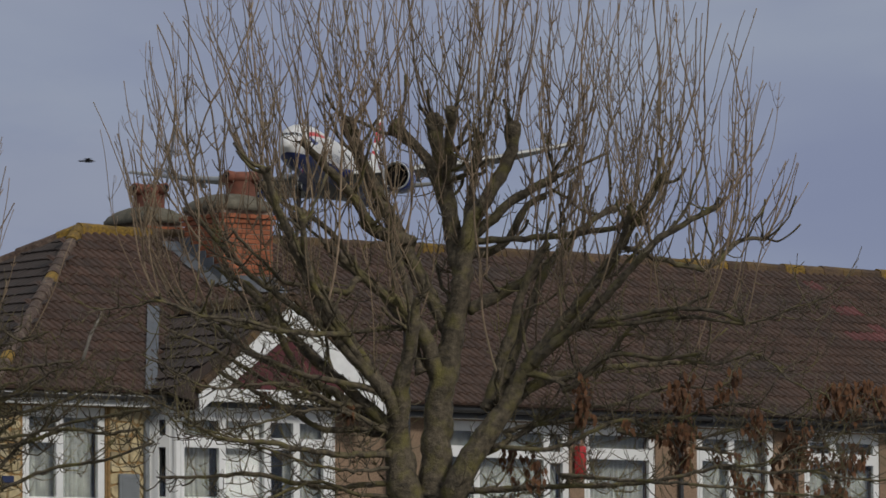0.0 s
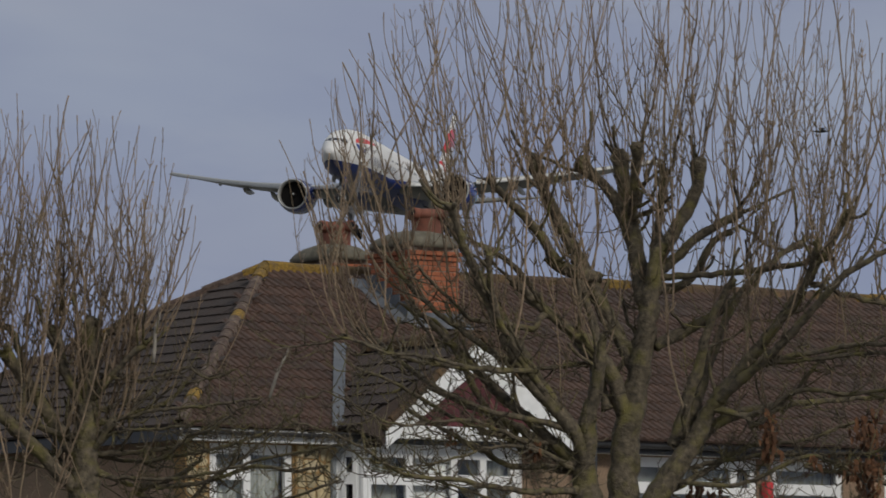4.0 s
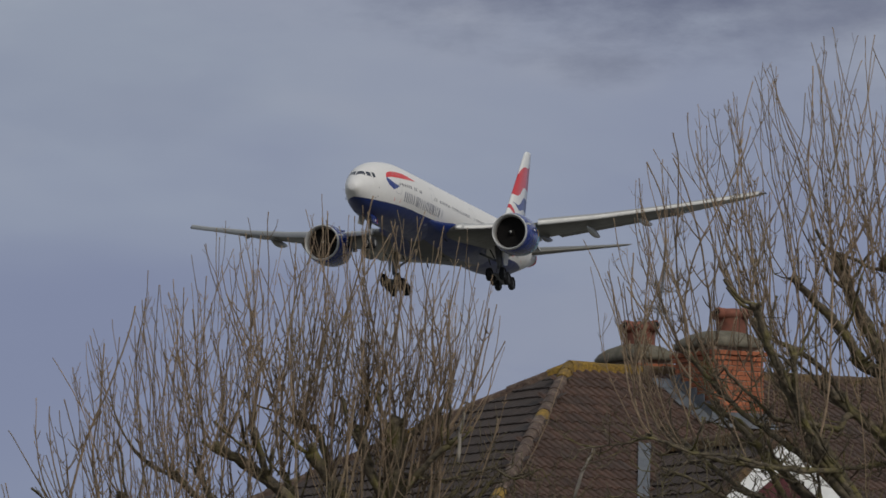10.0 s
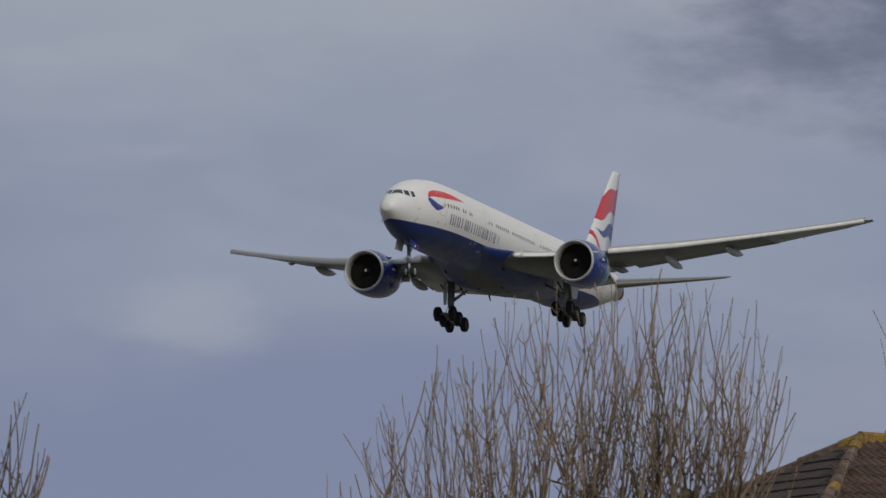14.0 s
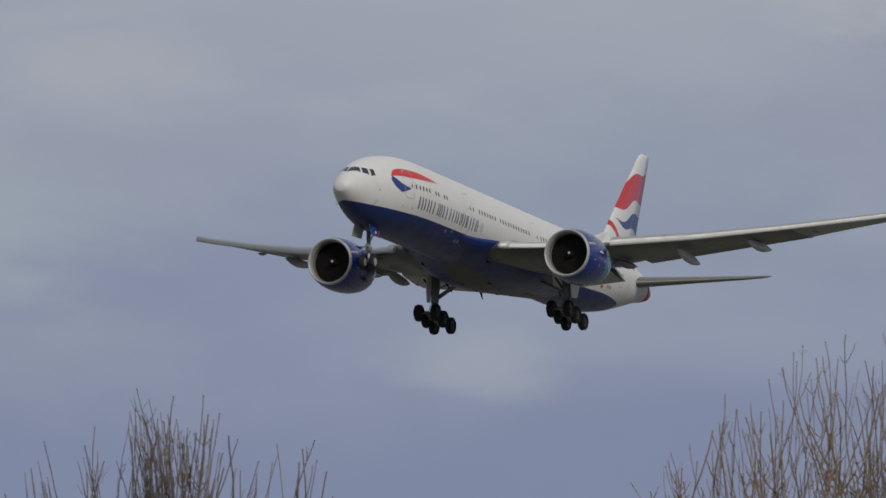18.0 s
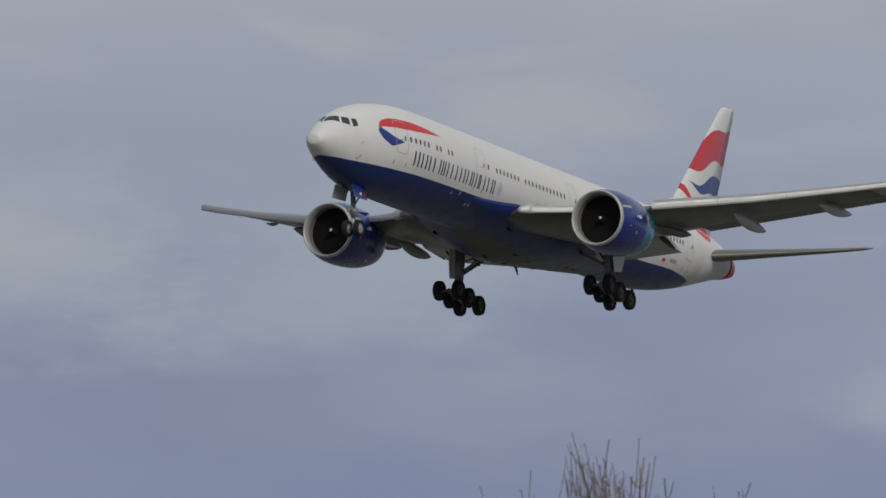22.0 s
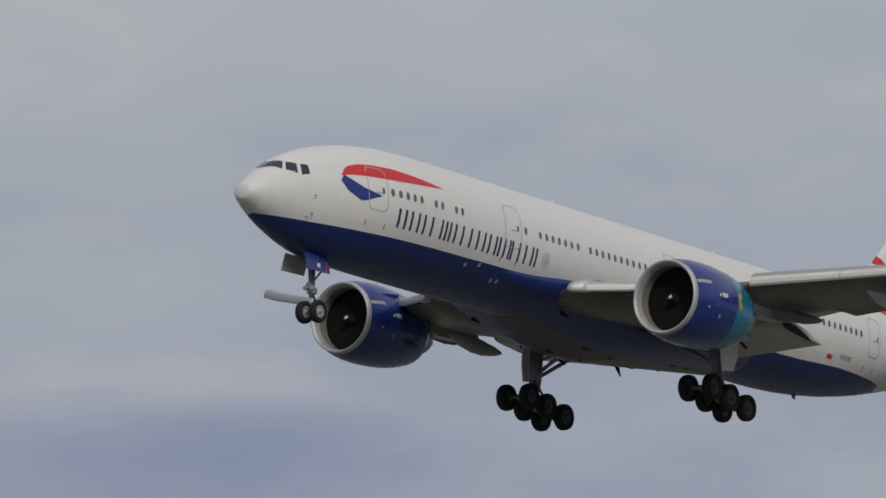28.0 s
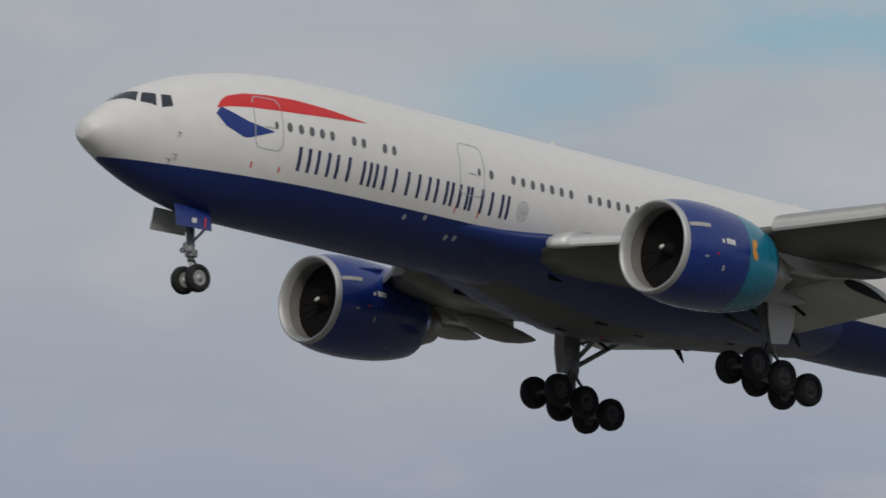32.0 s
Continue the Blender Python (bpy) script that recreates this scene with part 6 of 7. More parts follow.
                part("branch", gnarled(fork, [rr * 1.25, rr * 1.1, rr, rr * .95, rr * .9, rr * .95, rr], 6, r), BARK, tree, "", True)
                for _ in range(round(3 * dense)):
                    sprout(fork[r.randint(2, 6)], out)
    for row in chains([(x0, z0, x1, z1, 0, r0, r0 * .7, 0) for x0, z0, x1, z1, r0 in lower]):
        root = min(grown, key=lambda p: (p.x - row[0][0]) ** 2 + (p.z - row[0][1]) ** 2)
        y = root.y
        knots = [(root.copy(), row[0][2] * .9)]
        drift = r.uniform(-.9, .3)
        last = (root.x, root.z)
        for x, z, q, _ in row:
            far = math.hypot(x - last[0], z - last[1])
            if far < .12:
                continue
            y = max(-2.2, min(1.0, y + drift * far))
            # each stretch droops and then lifts
            knots.append((Vector(((x + last[0]) / 2, y - drift * far * .5, (z + last[1]) / 2 - far * r.uniform(-.03, .13))), q * .95))
            knots.append((Vector((x, y, z + r.gauss(0, .07))), q * .85))
            last = (x, z)
        way, rad, _ = flowing(knots, r, .007)
        rad[-1] *= .4
        part("branch", gnarled(way, rad, 6, r), BARK, tree, "", True)
        grown += way
        r0 = row[0][2]
        for i in range(2, len(way)):
            for _ in range(r.choice((0, 1, 1, 2))):
                side = Vector((r.uniform(-1, 1) + (.5 if row[-1][0] > row[0][0] else -.5), r.uniform(-.8, .8), r.uniform(-.7, .8))).normalized()
                L = r.uniform(.15, .75)
                k = way[i] + side * L * .5 + Vector((r.uniform(-.04, .04), 0, r.uniform(-.07, .03)))
                e = k + side * L * .4 + Vector((0, 0, r.uniform(.02, .25)))
                thin = min(.008, r0 * .2)
                fine.tube([way[i], way[i].lerp(k, .5) + Vector((0, 0, -.025)), k, e], [thin + .003, thin * .8 + .003, thin * .6 + .003, .0035], 4)
                for _ in range(3):
                    s2 = Vector((r.uniform(-1, 1), r.uniform(-.8, .8), r.uniform(-.5, 1))).normalized() * L * r.uniform(.2, .5)
                    a = k.lerp(e, r.random())
                    fine.tube([a, a + s2 * .6 + Vector((0, 0, .02)), a + s2 + Vector((0, 0, .07))], [.0055, .005, .004], 3)
    tagged(twigs.done("crown", TWIG_GREY if young else TWIG, tree, "bare brown upright shoots and twigs"), kind="stuff")
    fine.done("twig_spray", BARK, tree, "fine crooked mossy side twigs", "stuff")
    for x0, z0, x1, z1 in dead:
        part("dead_branch", gnarled(bend((x0, -.6, z0), (x1, -.7, z1), -.03, .03, 6, r), [.012, .018, .02, .022, .02, .024, .014], 6, r), DEAD_WOOD, tree, "pale peeled dead branch", True)
    keys = Wood()
    for x, z, n, spread in seeds:
        for _ in range(n):
            seed_bunch(keys, (x + r.gauss(0, spread), r.uniform(-1.0, .4), z + r.gauss(0, spread * .4)), r.uniform(.7, 1.4), r)
    keys.done("seed_keys", SEED, tree, "hanging dry brown seed keys", "stuff")
    return tree


pollard('bare pollarded tree with mossy limbs and upright shoots', (-0.17, 70.0, 0, 0, 0, 0.14),
        [(0.0, 0.0, 0.45), (-0.02, 3.6, 0.38), (0.06, 4.2, 0.23), (0.08, 4.62, 0.185), (0.11, 5.27, 0.165), (0.24, 5.93, 0.14), (0.37, 6.59, 0.115), (0.45, 7.18, 0.098), (0.53, 7.51, 0.08)],
        [(0.2, 3.8, 0.36, 4.45, 0, 0.19, 0.17, 0), (0.36, 4.45, 0.89, 5.25, 0, 0.17, 0.125, 0), (0.89, 5.25, 1.1, 5.65, 0, 0.125, 0.1, 0.1), (1.1, 5.65, 1.65, 6.31, 0, 0.1, 0.075, 0.4), (1.65, 6.31, 2.28, 7.17, 0, 0.075, 0.055, 0.7), (2.28, 7.17, 2.68, 7.82, 0, 0.055, 0.05, 1.2), (0.79, 5.27, 1.29, 6.71, 0, 0.08, 0.055, 0.3), (1.29, 6.71, 1.79, 7.37, 0, 0.055, 0.042, 0.6), (1.79, 7.37, 2.22, 7.66, 0, 0.042, 0.04, 1), (1.19, 5.73, 1.98, 6.41, 0, 0.075, 0.055, 0.3), (1.98, 6.41, 2.57, 7.03, 0, 0.055, 0.045, 0.6), (2.57, 7.03, 3.31, 7.45, 0, 0.045, 0.035, 1)] +
        [(0.47, 7.18, 0.97, 7.67, 0, 0.08, 0.06, 0.4), (0.97, 7.67, 1.5, 7.96, 0, 0.06, 0.05, 1.1), (0.51, 7.44, 0.91, 8.1, 0, 0.1, 0.09, 0.4), (0.91, 8.1, 1.01, 8.59, 0, 0.09, 0.085, 1.2), (0.41, 7.11, 0.51, 7.84, 0, 0.07, 0.06, 0.3), (0.51, 7.84, 0.61, 8.53, 0, 0.06, 0.05, 1), (0.45, 7.18, 1.59, 7.24, 0, 0.05, 0.04, 0.5), (1.59, 7.24, 2.45, 7.36, 0, 0.04, 0.035, 0.9), (0.39, 6.72, 0.21, 7.77, 0, 0.125, 0.105, 0.4), (0.21, 7.77, 0.07, 8.73, 0, 0.105, 0.1, 1.3)] +
        [(0.28, 7.38, -0.01, 8.2, 0, 0.08, 0.07, 0.3), (-0.01, 8.2, -0.43, 8.62, 0, 0.07, 0.075, 1.2), (0.21, 7.84, 0.28, 8.76, 0, 0.06, 0.06, 1.1), (0.27, 6.06, -0.25, 7.12, 0, 0.1, 0.09, 0.2), (-0.25, 7.12, -0.71, 8.04, 0, 0.09, 0.085, 0.4), (-0.71, 8.04, -0.95, 8.6, 0, 0.085, 0.085, 1.2), (0.14, 5.47, -0.15, 6.26, 0, 0.13, 0.09, 0.1), (-0.15, 6.26, -0.78, 6.79, 0, 0.09, 0.065, 0.5), (-0.78, 6.79, -1.14, 7.12, 0, 0.065, 0.045, 1), (-0.15, 6.23, -0.38, 7.12, 0, 0.07, 0.05, 0.4)] +
        [(-0.38, 7.12, -0.45, 7.41, 0, 0.05, 0.05, 1), (-0.2, 3.8, -0.31, 4.4, 0, 0.26, 0.215, 0), (-0.31, 4.4, -0.36, 4.9, 0, 0.215, 0.16, 0), (-0.36, 4.9, -0.33, 5.45, 0, 0.16, 0.115, 0), (-0.33, 5.45, -0.2, 6.0, 0, 0.115, 0.085, 0), (-0.2, 6.0, -0.14, 6.5, 0, 0.085, 0.05, 0.3), (-0.33, 4.8, -0.45, 5.34, 0, 0.115, 0.09, 0.1), (-0.45, 5.34, -1.07, 6.07, 0, 0.09, 0.07, 0.3), (-1.07, 6.07, -1.6, 7.19, 0, 0.062, 0.052, 0.7), (-1.6, 7.19, -1.86, 7.91, 0, 0.052, 0.042, 1.1), (-1.04, 6.03, -2.15, 6.86, 0, 0.05, 0.035, 0.4), (-2.15, 6.86, -2.68, 7.48, 0, 0.035, 0.025, 1.5), (-0.45, 5.27, -1.3, 6.59, 0, 0.06, 0.045, 0.3), (-1.3, 6.59, -1.43, 7.38, 0, 0.045, 0.04, 1), (2.25, 7.03, 3.16, 6.83, 0, 0.04, 0.035, 0.3)] +
        [(3.16, 6.83, 3.59, 7.16, 0, 0.035, 0.03, 1.5), (3.59, 7.16, 3.92, 7.2, 0, 0.03, 0.022, 2.0), (1.65, 6.31, 2.11, 6.9, 0, 0.05, 0.04, 0.4), (2.11, 6.9, 2.32, 7.43, 0, 0.04, 0.04, 0.9), (-0.91, 6.06, -2.16, 6.13, 0, 0.038, 0.03, 0.5), (-2.16, 6.13, -3.1, 6.43, 0, 0.03, 0.02, 1.7), (-0.45, 5.0, -0.91, 5.45, 0, 0.085, 0.075, 0), (-0.91, 5.45, -1.37, 5.85, 0, 0.075, 0.065, 0.1), (-1.37, 5.85, -1.66, 6.18, 0, 0.065, 0.055, 0.3), (-1.66, 6.18, -2.38, 6.9, 0, 0.055, 0.03, 1.4), (1.58, 6.12, 2.96, 6.31, 0, 0.04, 0.03, 0.4), (2.96, 6.31, 3.62, 6.09, 0, 0.03, 0.02, 0.5)] +
        [(0.8, 5.15, 1.31, 5.56, 0, 0.09, 0.075, 0.1), (1.31, 5.56, 2.11, 5.72, 0, 0.075, 0.045, 0.4), (2.11, 5.72, 3.16, 5.81, 0, 0.04, 0.025, 0.5), (-0.5, 4.95, -1.1, 5.45, 0, 0.07, 0.06, 0), (-1.1, 5.45, -2.1, 5.97, 0, 0.06, 0.045, 0.2), (-2.1, 5.97, -3.01, 6.75, 0, 0.045, 0.022, 1.7), (-0.1, 5.66, -0.27, 6.22, 0, 0.08, 0.06, 0), (-0.27, 6.22, -0.78, 6.87, 0, 0.06, 0.045, 0), (-0.78, 6.87, -1.21, 7.44, 0, 0.045, 0.035, 0.1), (-1.21, 7.44, -1.73, 7.75, 0, 0.035, 0.03, 0.4), (-0.49, 5.4, -0.92, 6.05, 0, 0.085, 0.07, 0), (-0.92, 6.05, -1.35, 6.84, 0, 0.07, 0.055, 0.1)] +
        [(-1.35, 6.84, -1.94, 7.88, 0, 0.055, 0.045, 0.4), (-0.18, 7.21, -0.65, 7.35, 0, 0.09, 0.08, 0), (-0.65, 7.35, -0.86, 7.7, 0, 0.08, 0.06, 0.1), (-0.86, 7.7, -1.46, 8.31, 0, 0.06, 0.045, 0.4), (0.47, 7.03, 0.9, 7.2, 0, 0.07, 0.05, 0), (0.9, 7.2, 1.16, 7.64, 0, 0.05, 0.045, 0.1), (1.16, 7.64, 1.38, 7.76, 0, 0.045, 0.04, 0.3), (0.46, 6.39, 0.85, 6.6, 0, 0.09, 0.075, 0), (0.85, 6.6, 1.2, 6.81, 0, 0.075, 0.06, 0.1), (1.2, 6.81, 1.63, 7.15, 0, 0.06, 0.05, 0.2)] +
        [(0.66, 5.22, 0.93, 6.04, 0, 0.085, 0.07, 0), (0.93, 6.04, 1.11, 6.64, 0, 0.07, 0.05, 0.1), (1.11, 6.64, 1.37, 7.11, 0, 0.05, 0.045, 0.2), (0.25, 6.3, -0.09, 6.65, 0, 0.07, 0.05, 0), (-0.09, 6.65, -0.26, 7.0, 0, 0.05, 0.045, 0.2)],
        [(-0.58, 5.36, -1.44, 5.67, 0.055), (-1.44, 5.67, -2.17, 5.88, 0.038), (-0.49, 6.14, -1.05, 6.14, 0.04), (-1.05, 6.14, -1.53, 6.1, 0.028), (-1.53, 6.1, -1.87, 6.23, 0.016), (-1.23, 5.32, -2.0, 6.57, 0.06), (-2.0, 6.57, -2.51, 6.97, 0.042), (-0.96, 6.66, -1.65, 6.75, 0.045), (-1.65, 6.75, -2.25, 7.19, 0.032), (-0.1, 5.96, 0.25, 6.47, 0.05), (0.25, 6.47, 0.08, 7.0, 0.035), (-0.91, 6.06, -2.16, 6.13, 0.04), (-2.16, 6.13, -3.01, 6.46, 0.028), (-3.01, 6.46, -3.86, 6.33, 0.016), (-0.65, 5.28, -2.03, 5.81, 0.045)] +
        [(-2.03, 5.81, -3.01, 6.2, 0.032), (-0.5, 4.85, -1.2, 5.08, 0.062), (-1.2, 5.08, -1.7, 5.27, 0.054), (-1.7, 5.27, -2.45, 5.8, 0.044), (-0.39, 4.75, -1.31, 4.82, 0.055), (-1.31, 4.82, -2.36, 4.95, 0.042), (-2.36, 4.95, -3.66, 5.48, 0.018), (-0.39, 4.42, -2.03, 4.49, 0.045), (-2.03, 4.49, -3.14, 4.4, 0.032), (-0.39, 4.88, -1.57, 5.48, 0.04), (-1.57, 5.48, -2.49, 5.48, 0.028), (-2.49, 5.48, -3.34, 5.81, 0.016), (-0.26, 4.22, -1.31, 4.36, 0.035), (-1.31, 4.36, -2.36, 4.1, 0.025), (-0.46, 5.01, -1.04, 5.28, 0.035), (-1.04, 5.28, -1.83, 5.15, 0.025), (-1.83, 5.15, -2.81, 4.76, 0.014), (-0.39, 4.55, -1.31, 4.56, 0.03)] +
        [(-1.31, 4.56, -2.81, 5.02, 0.021), (1.12, 5.59, 2.11, 5.72, 0.05), (2.11, 5.72, 3.16, 5.81, 0.035), (1.58, 6.12, 2.96, 6.31, 0.04), (2.96, 6.31, 3.62, 6.09, 0.028), (3.62, 6.09, 4.14, 6.36, 0.016), (4.14, 6.36, 4.73, 6.4, 0.004), (0.46, 4.55, 1.58, 5.26, 0.05), (1.58, 5.26, 2.82, 5.39, 0.035), (2.82, 5.39, 3.74, 5.64, 0.02), (0.26, 4.22, 2.23, 4.34, 0.05), (2.23, 4.34, 3.28, 4.53, 0.035), (3.28, 4.53, 4.19, 4.72, 0.02), (4.19, 4.72, 5.43, 4.78, 0.005), (0.59, 4.81, 2.23, 4.96, 0.04)] +
        [(2.23, 4.96, 3.54, 4.79, 0.028), (0.92, 5.0, 2.36, 5.16, 0.04), (2.36, 5.16, 3.48, 5.25, 0.028), (3.48, 5.25, 4.72, 5.11, 0.016), (1.57, 4.48, 3.08, 4.27, 0.03), (3.08, 4.27, 4.51, 4.2, 0.021), (2.23, 4.93, 3.74, 4.99, 0.03), (3.74, 4.99, 5.24, 5.17, 0.021), (2.83, 5.78, 3.74, 5.77, 0.025), (3.74, 5.77, 4.53, 5.37, 0.017), (1.58, 5.4, 2.37, 6.05, 0.04), (2.37, 6.05, 3.29, 6.57, 0.028), (3.28, 4.53, 4.32, 4.46, 0.03), (4.32, 4.46, 5.49, 4.32, 0.021)],
        [(2.9, 5.0, 5, 0.15), (2.9, 4.7, 4, 0.12), (2.92, 5.4, 4, 0.15), (2.33, 5.11, 3, 0.12), (4.72, 5.5, 5, 0.12), (5.12, 5.47, 5, 0.12), (4.53, 4.75, 4, 0.15), (3.61, 4.35, 4, 0.15), (1.77, 5.47, 3, 0.08), (4.2, 4.9, 4, 0.1), (3.55, 5.51, 4, 0.3), (2.43, 5.13, 2, 0.2), (2.83, 5.45, 3, 0.15), (4.06, 4.95, 5, 0.3), (4.45, 4.72, 6, 0.3), (4.79, 5.44, 6, 0.25), (5.24, 5.37, 6, 0.25), (3.8, 5.05, 4, 0.2), (1.74, 5.59, 2, 0.1), (1.68, 5.36, 2, 0.1), (0.95, 4.87, 2, 0.12), (1.08, 4.51, 3, 0.15), (4.12, 4.28, 4, 0.2), (4.78, 4.39, 5, 0.3), (5.01, 4.62, 5, 0.25), (3.21, 4.73, 2, 0.3), (-2.16, 5.41, 1, 0.15), (-0.85, 5.28, 1, 0.1), (-1.04, 5.41, 1, 0.1), (2.89, 4.99, 2, 0.2)],
        [(-3.85, 8.0), (-3.6, 9.0), (-3.07, 9.6), (-2.41, 10.3), (-1.63, 10.8), (-0.25, 11.2), (1.5, 11.0), (2.66, 10.2), (3.16, 9.75), (3.8, 9.45), (4.0, 9.1), (4.17, 8.3), (4.45, 7.5)], 21, 0.47, [(-3.76, 6.36, -3.99, 5.74)])

pollard('bare pollarded tree with a crown of dense upright shoots', (-6.32, 69.71, 0, 0, 0, 5.18),
        [(0.0, 0.0, 0.3), (-0.0, 4.07, 0.2), (0.02, 4.99, 0.155), (0.05, 5.71, 0.12), (0.09, 6.36, 0.1), (0.11, 6.76, 0.09)],
        [(-0.0, 5.71, -0.26, 6.23, 0, 0.08, 0.07, 0.3), (-0.26, 6.23, -0.33, 6.59, 0, 0.07, 0.065, 1.3), (0.02, 4.99, -0.59, 5.9, 0, 0.1, 0.085, 0.3), (-0.59, 5.9, -0.92, 6.37, 0, 0.085, 0.07, 1.2), (-0.66, 5.84, -0.82, 6.63, 0, 0.05, 0.045, 0.5), (-0.82, 6.63, -1.11, 6.76, 0, 0.045, 0.04, 1), (0.01, 4.66, -1.31, 5.94, 0, 0.1, 0.075, 0.5), (-1.31, 5.94, -2.0, 6.4, 0, 0.075, 0.06, 1.2), (-1.38, 5.94, -1.57, 6.56, 0, 0.05, 0.045, 1.2), (-0.0, 3.35, -1.44, 4.66, 0, 0.08, 0.06, 0.1)] +
        [(-1.44, 4.66, -1.97, 5.51, 0, 0.06, 0.05, 0.5), (-1.97, 5.51, -2.49, 6.07, 0, 0.05, 0.04, 1.1), (-1.93, 5.51, -2.23, 6.17, 0, 0.04, 0.035, 1), (-0.01, 2.57, -1.7, 3.81, 0, 0.1, 0.075, 0.6), (-1.7, 3.81, -2.42, 4.79, 0, 0.075, 0.06, 1.5), (-2.42, 4.79, -3.05, 5.78, 0, 0.06, 0.04, 1.1), (-0.01, 2.44, -2.03, 3.62, 0, 0.09, 0.07, 0.5), (-2.03, 3.62, -2.95, 4.66, 0, 0.07, 0.055, 1.5), (-2.95, 4.66, -3.6, 5.58, 0, 0.055, 0.035, 1), (-0.01, 2.25, -2.29, 3.42, 0, 0.08, 0.06, 0.4)] +
        [(-2.29, 3.42, -3.4, 4.47, 0, 0.06, 0.05, 0.9), (-3.4, 4.47, -4.12, 5.38, 0, 0.05, 0.03, 0.2), (0.07, 5.9, 0.0, 6.56, 0, 0.06, 0.055, 1.2), (0.11, 6.43, 0.53, 6.79, 0, 0.045, 0.04, 1.1), (-0.0, 5.71, 0.46, 6.23, 0, 0.05, 0.04, 0.5), (0.46, 6.23, 0.72, 6.43, 0, 0.04, 0.035, 0.9), (0.02, 4.79, -0.98, 5.71, 0, 0.06, 0.05, 0.5), (-0.98, 5.71, -1.25, 6.17, 0, 0.05, 0.04, 1), (-0.0, 5.51, 0.92, 5.77, 0, 0.04, 0.03, 0.1), (0.92, 5.77, 1.28, 6.16, 0, 0.03, 0.022, 0.05)] +
        [(-0.07, 5.18, 0.98, 5.25, 0, 0.04, 0.03, 0.1), (0.98, 5.25, 1.64, 5.64, 0, 0.03, 0.022, 0.0), (0.02, 5.05, 0.72, 4.79, 0, 0.04, 0.03, 0.1), (0.72, 4.79, 1.37, 5.11, 0, 0.03, 0.022, 0.0), (0.02, 5.12, 0.33, 5.57, 0, 0.05, 0.04, 0.9), (0.04, 5.31, -0.59, 5.51, 0, 0.04, 0.035, 0.9)],
        [(-1.68, 5.68, -2.36, 5.51, 0.045), (-2.36, 5.51, -3.21, 5.45, 0.032), (0.59, 4.66, 1.18, 4.62, 0.045), (1.18, 4.62, 1.71, 5.19, 0.032), (1.71, 5.19, 2.46, 5.69, 0.018), (0.72, 5.05, 1.18, 5.34, 0.035), (1.18, 5.34, 1.61, 5.55, 0.025), (1.61, 5.55, 2.03, 5.84, 0.014), (0.59, 4.85, 1.96, 5.05, 0.04), (1.96, 5.05, 2.81, 5.01, 0.028), (0.46, 4.46, 1.76, 4.52, 0.035), (1.76, 4.52, 2.94, 4.78, 0.025), (-0.0, 5.31, 0.65, 5.51, 0.03), (0.65, 5.51, 1.38, 5.51, 0.021), (-0.2, 4.99, -0.85, 5.18, 0.03)] +
        [(-0.85, 5.18, -1.38, 5.05, 0.021), (-0.0, 5.71, 1.12, 6.06, 0.03), (1.12, 6.06, 1.77, 6.1, 0.021), (0.1, 6.1, 1.25, 6.03, 0.025), (-0.0, 5.51, 0.85, 5.7, 0.035), (0.85, 5.7, 2.03, 5.83, 0.025), (-0.2, 5.25, 1.38, 5.31, 0.035), (1.38, 5.31, 2.56, 5.7, 0.025), (-0.33, 5.05, 1.24, 4.98, 0.035), (1.24, 4.98, 3.01, 5.17, 0.025)],
        [],
        [(-4.4, 6.0), (-4.0, 6.8), (-3.69, 7.3), (-2.97, 7.8), (-2.56, 8.25), (-1.93, 8.85), (-1.0, 9.1), (-0.22, 9.15), (0.28, 9.05), (0.87, 8.65), (1.2, 8.35), (1.4, 7.3)], 8, 0.74, [(0.86, 6.78, 0.79, 6.2)])

pollard('small bare pollarded tree with upright shoots', (-15.48, 68.27, 0, 0, 0, 12.78),
        [(0.0, 0.0, 0.33), (0.02, 3.97, 0.22), (0.08, 4.95, 0.18), (0.01, 5.73, 0.12)],
        [(0.01, 5.6, -1.11, 6.25, 0.1, 0.1, 0.05, 1.3), (0.01, 5.6, -0.65, 6.39, 0.1, 0.1, 0.05, 1.7), (0.01, 5.73, -0.13, 6.52, 0.0, 0.1, 0.06, 1.3), (0.01, 5.6, 0.6, 6.32, 0.1, 0.1, 0.05, 1.7), (0.01, 5.47, 1.25, 6.2, 0.1, 0.1, 0.05, 1.3), (0.01, 5.6, 0.2, 6.45, 0.0, 0.08, 0.05, 1.3), (0.01, 5.3, 1.55, 6.3, 0, 0.08, 0.045, 2.4), (0.01, 5.3, -1.62, 6.3, 0, 0.08, 0.045, 2.4)],
        [],
        [],
        [(-1.95, 7.1), (-1.6, 7.7), (-1.38, 7.8), (-1.1, 7.45), (-0.85, 8.0), (-0.6, 8.15), (-0.1, 8.26), (0.45, 8.15), (0.75, 7.85), (0.9, 7.3), (1.05, 7.5), (1.2, 7.95), (1.4, 7.55), (1.63, 7.7), (1.9, 7.15)], 5, 0.8)


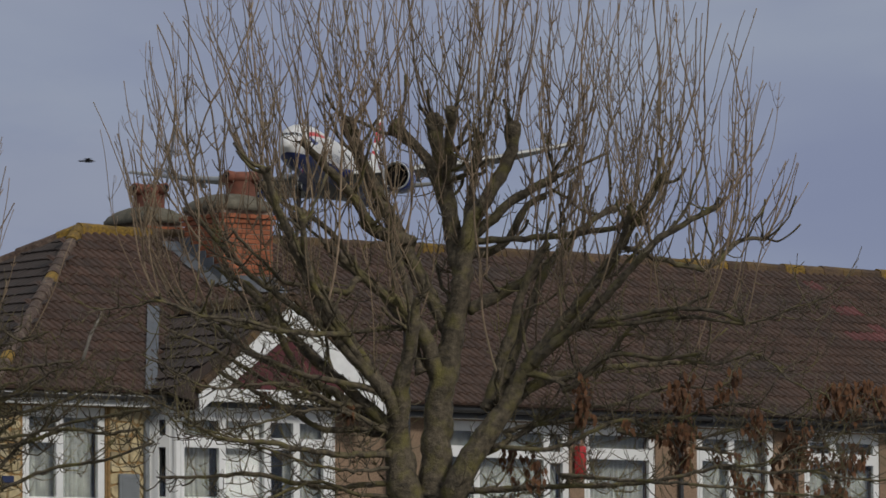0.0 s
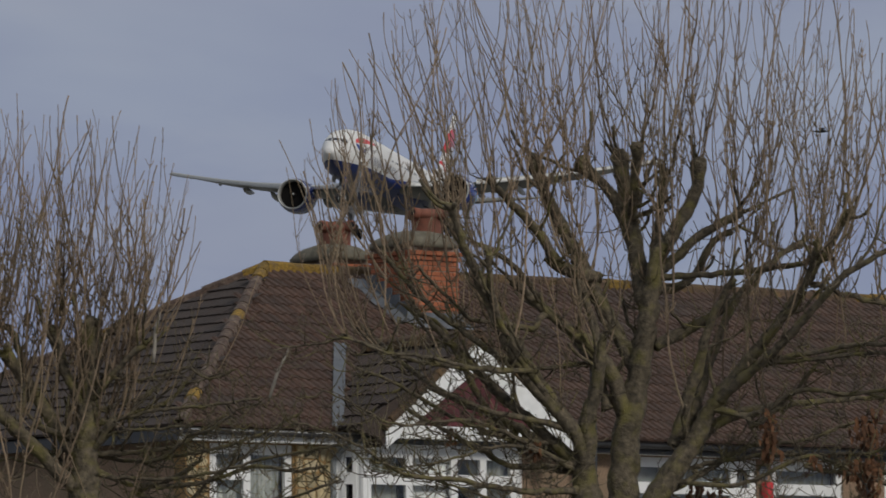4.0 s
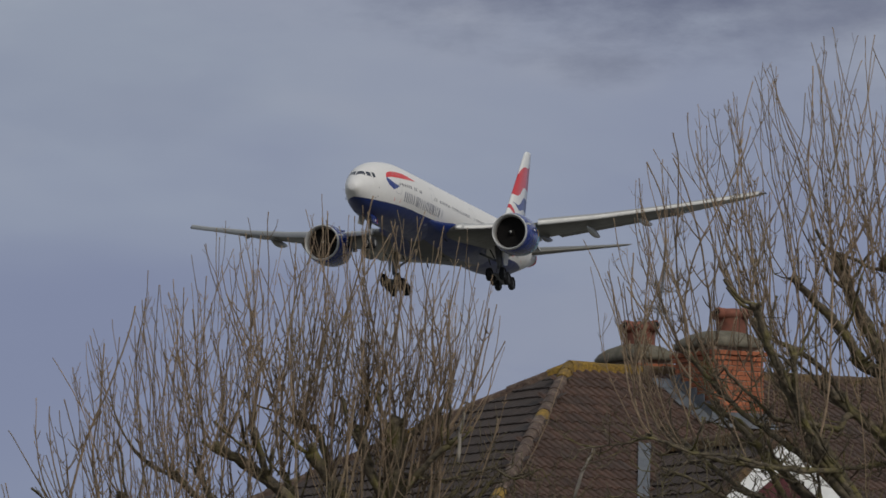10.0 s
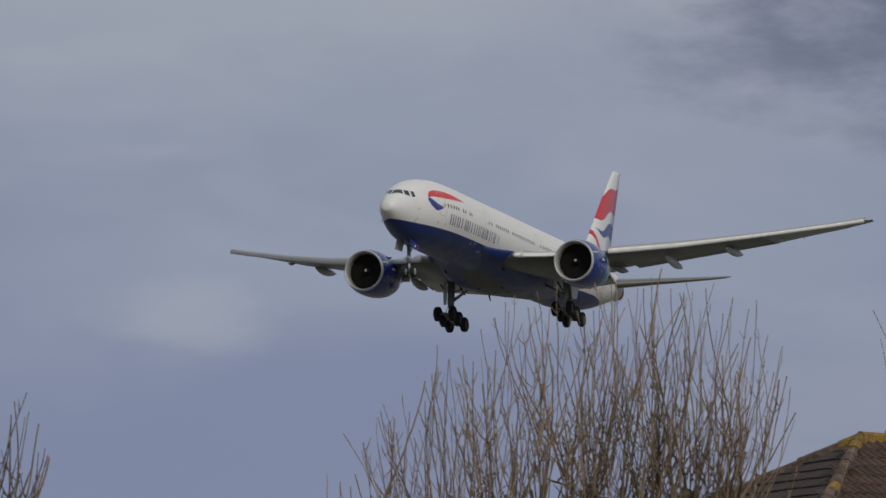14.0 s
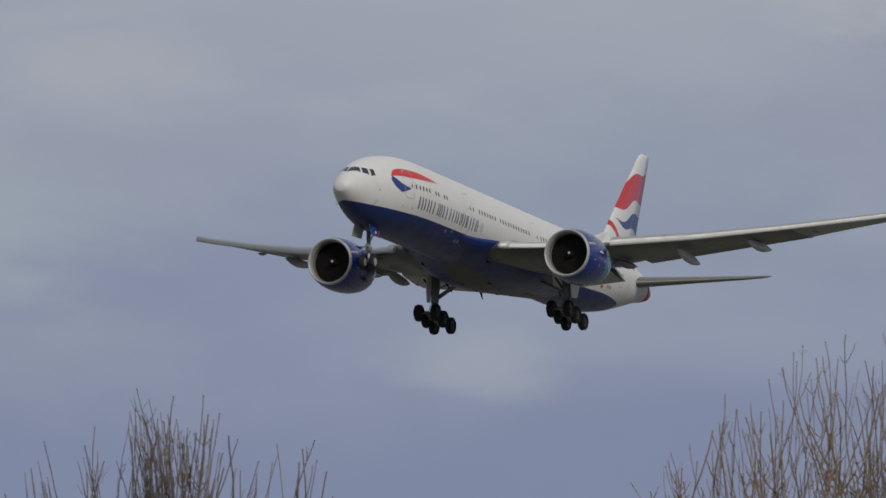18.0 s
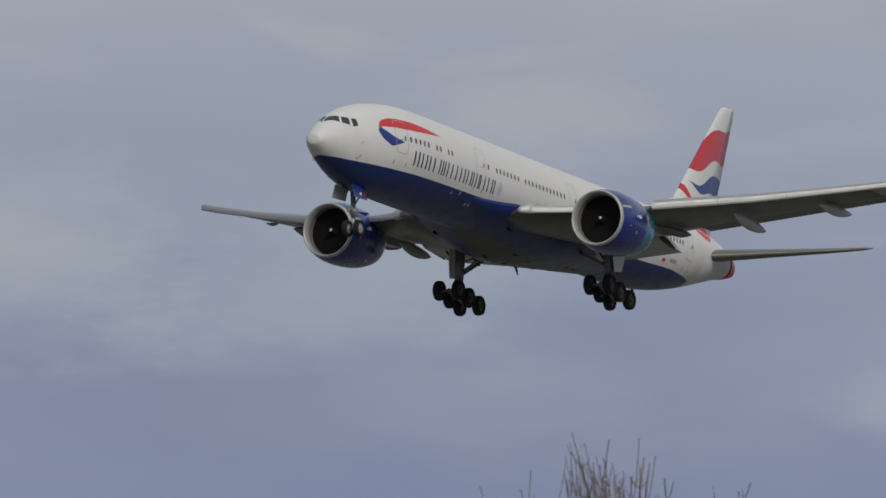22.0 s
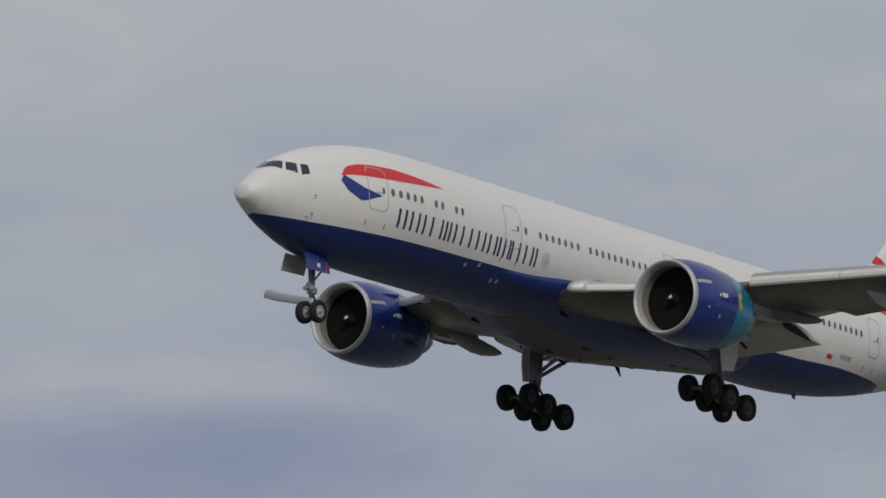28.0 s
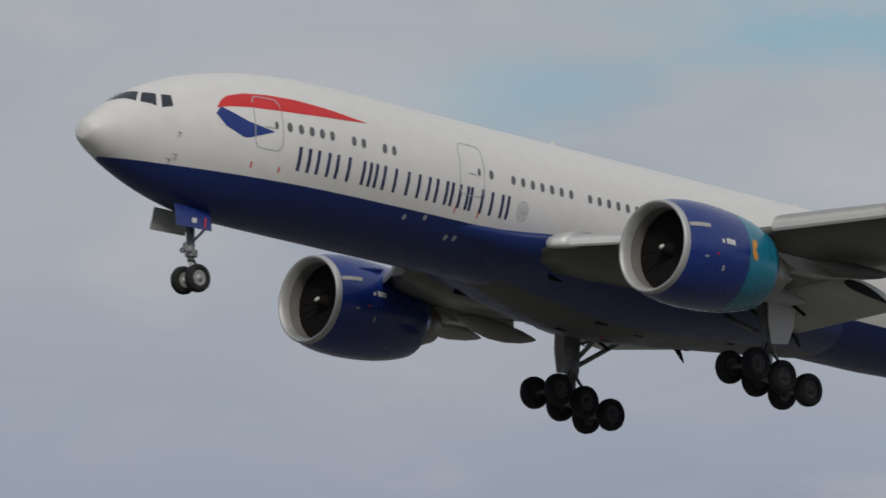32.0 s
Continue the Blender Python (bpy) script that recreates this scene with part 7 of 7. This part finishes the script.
# ---- birds that cross behind the tree ----
def build_bird():
    bird = thing("bird", "small dark bird gliding behind the bare tree", "bird", "birds")
    rings = []
    for x, w in ((.17, .004), (.13, .028), (.08, .035), (0, .05), (-.08, .04), (-.14, .018), (-.22, .03), (-.24, .002)):
        rings.append([(x, w * math.cos(k * math.tau / 8), w * .8 * math.sin(k * math.tau / 8)) for k in range(8)])
    part("body", loft(rings), FEATHER, bird, "", True)
    for s in (1, -1):
        part("wing", loft([[(.06, s * .03, .02), (-.07, s * .03, .02), (-.07, s * .03, .01), (.06, s * .03, .01)], [(.07, s * .16, .06), (-.05, s * .16, .055), (-.05, s * .16, .048), (.07, s * .16, .05)],
                           [(-.03, s * .31, .03), (-.09, s * .31, .028), (-.09, s * .31, .024), (-.03, s * .31, .024)]]), FEATHER, bird, "", True)
    return bird


birds = [build_bird()]
birds += [copy_thing(birds[0], pose(0, 0, 0)) for _ in range(2)]


# place at 0 s and metres a second
BIRDS = [((-8.83, 149.74, 15.62), (4.47, 0.26, -1.36)), ((-11.55, 149.56, 14.91), (5.24, 0.34, -0.92)), ((-16.98, 149.2, 18.16), (5.46, 0.36, -0.4))]

# ---- movement ----
# small swings about the even approach: seconds, bank in degrees, metres below the straight path, nose down in degrees
SWINGS = [(0, 4.6, 0.45, 0), (4, 5.0, 0.5, 0), (7, 2.4, 0.25, 0), (9, 1.2, 0.1, 0), (11, 0.35, 0, 0), (12, 0.35, 0, 0), (14, 0.7, 0, 0), (16, 0.5, 0, 0), (20, 0.2, 0, 0), (24, 0.1, 0, 0), (26.5, 0.8, 0, 0.15),
          (27.5, 1.0, 0, 0.22), (28.5, 0.9, 0, 0.15), (29.5, 0.8, 0, 0), (30.5, 0.7, 0, 0), (31.5, 0.2, 0, 0), (32, 0.1, 0, 0)]


def flight_turn(t):
    k = (t - 20) / 12
    roll, pitch, head = [a + k * b + (k * k - 0.35) * c for a, b, c in zip(*FLIGHT_TURN)]
    bank, _, dip = lerp_rows(SWINGS, t)
    return roll - bank, pitch + dip, head


def motions():
    n, v = FLIGHT_NOSE, FLIGHT_SPEED
    times = [0, 0.2] + [2 * k for k in range(1, 13)] + [25 + k for k in range(7)] + [31.8, 32]
    walk(airliner, [(t, pose(n[0] + v[0] * (t - 20), n[1] + v[1] * (t - 20), n[2] + v[2] * (t - 20) - lerp_rows(SWINGS, t)[1], *flight_turn(t))) for t in times])

    for bird, (p, w) in zip(birds, BIRDS):
        head = math.degrees(math.atan2(w[1], w[0]))
        walk(bird, [(t, pose(p[0] + w[0] * t, p[1] + w[1] * t, p[2] + w[2] * 3 * (1 - math.exp(-t / 3)), 6 * math.sin(9 * t), 0, head)) for t in [0, .3, .6, .9, 1.2, 1.5, 1.8, 2.4, 3, 4, 6, 10, 16, 24, 31.8, 32]])


motions()
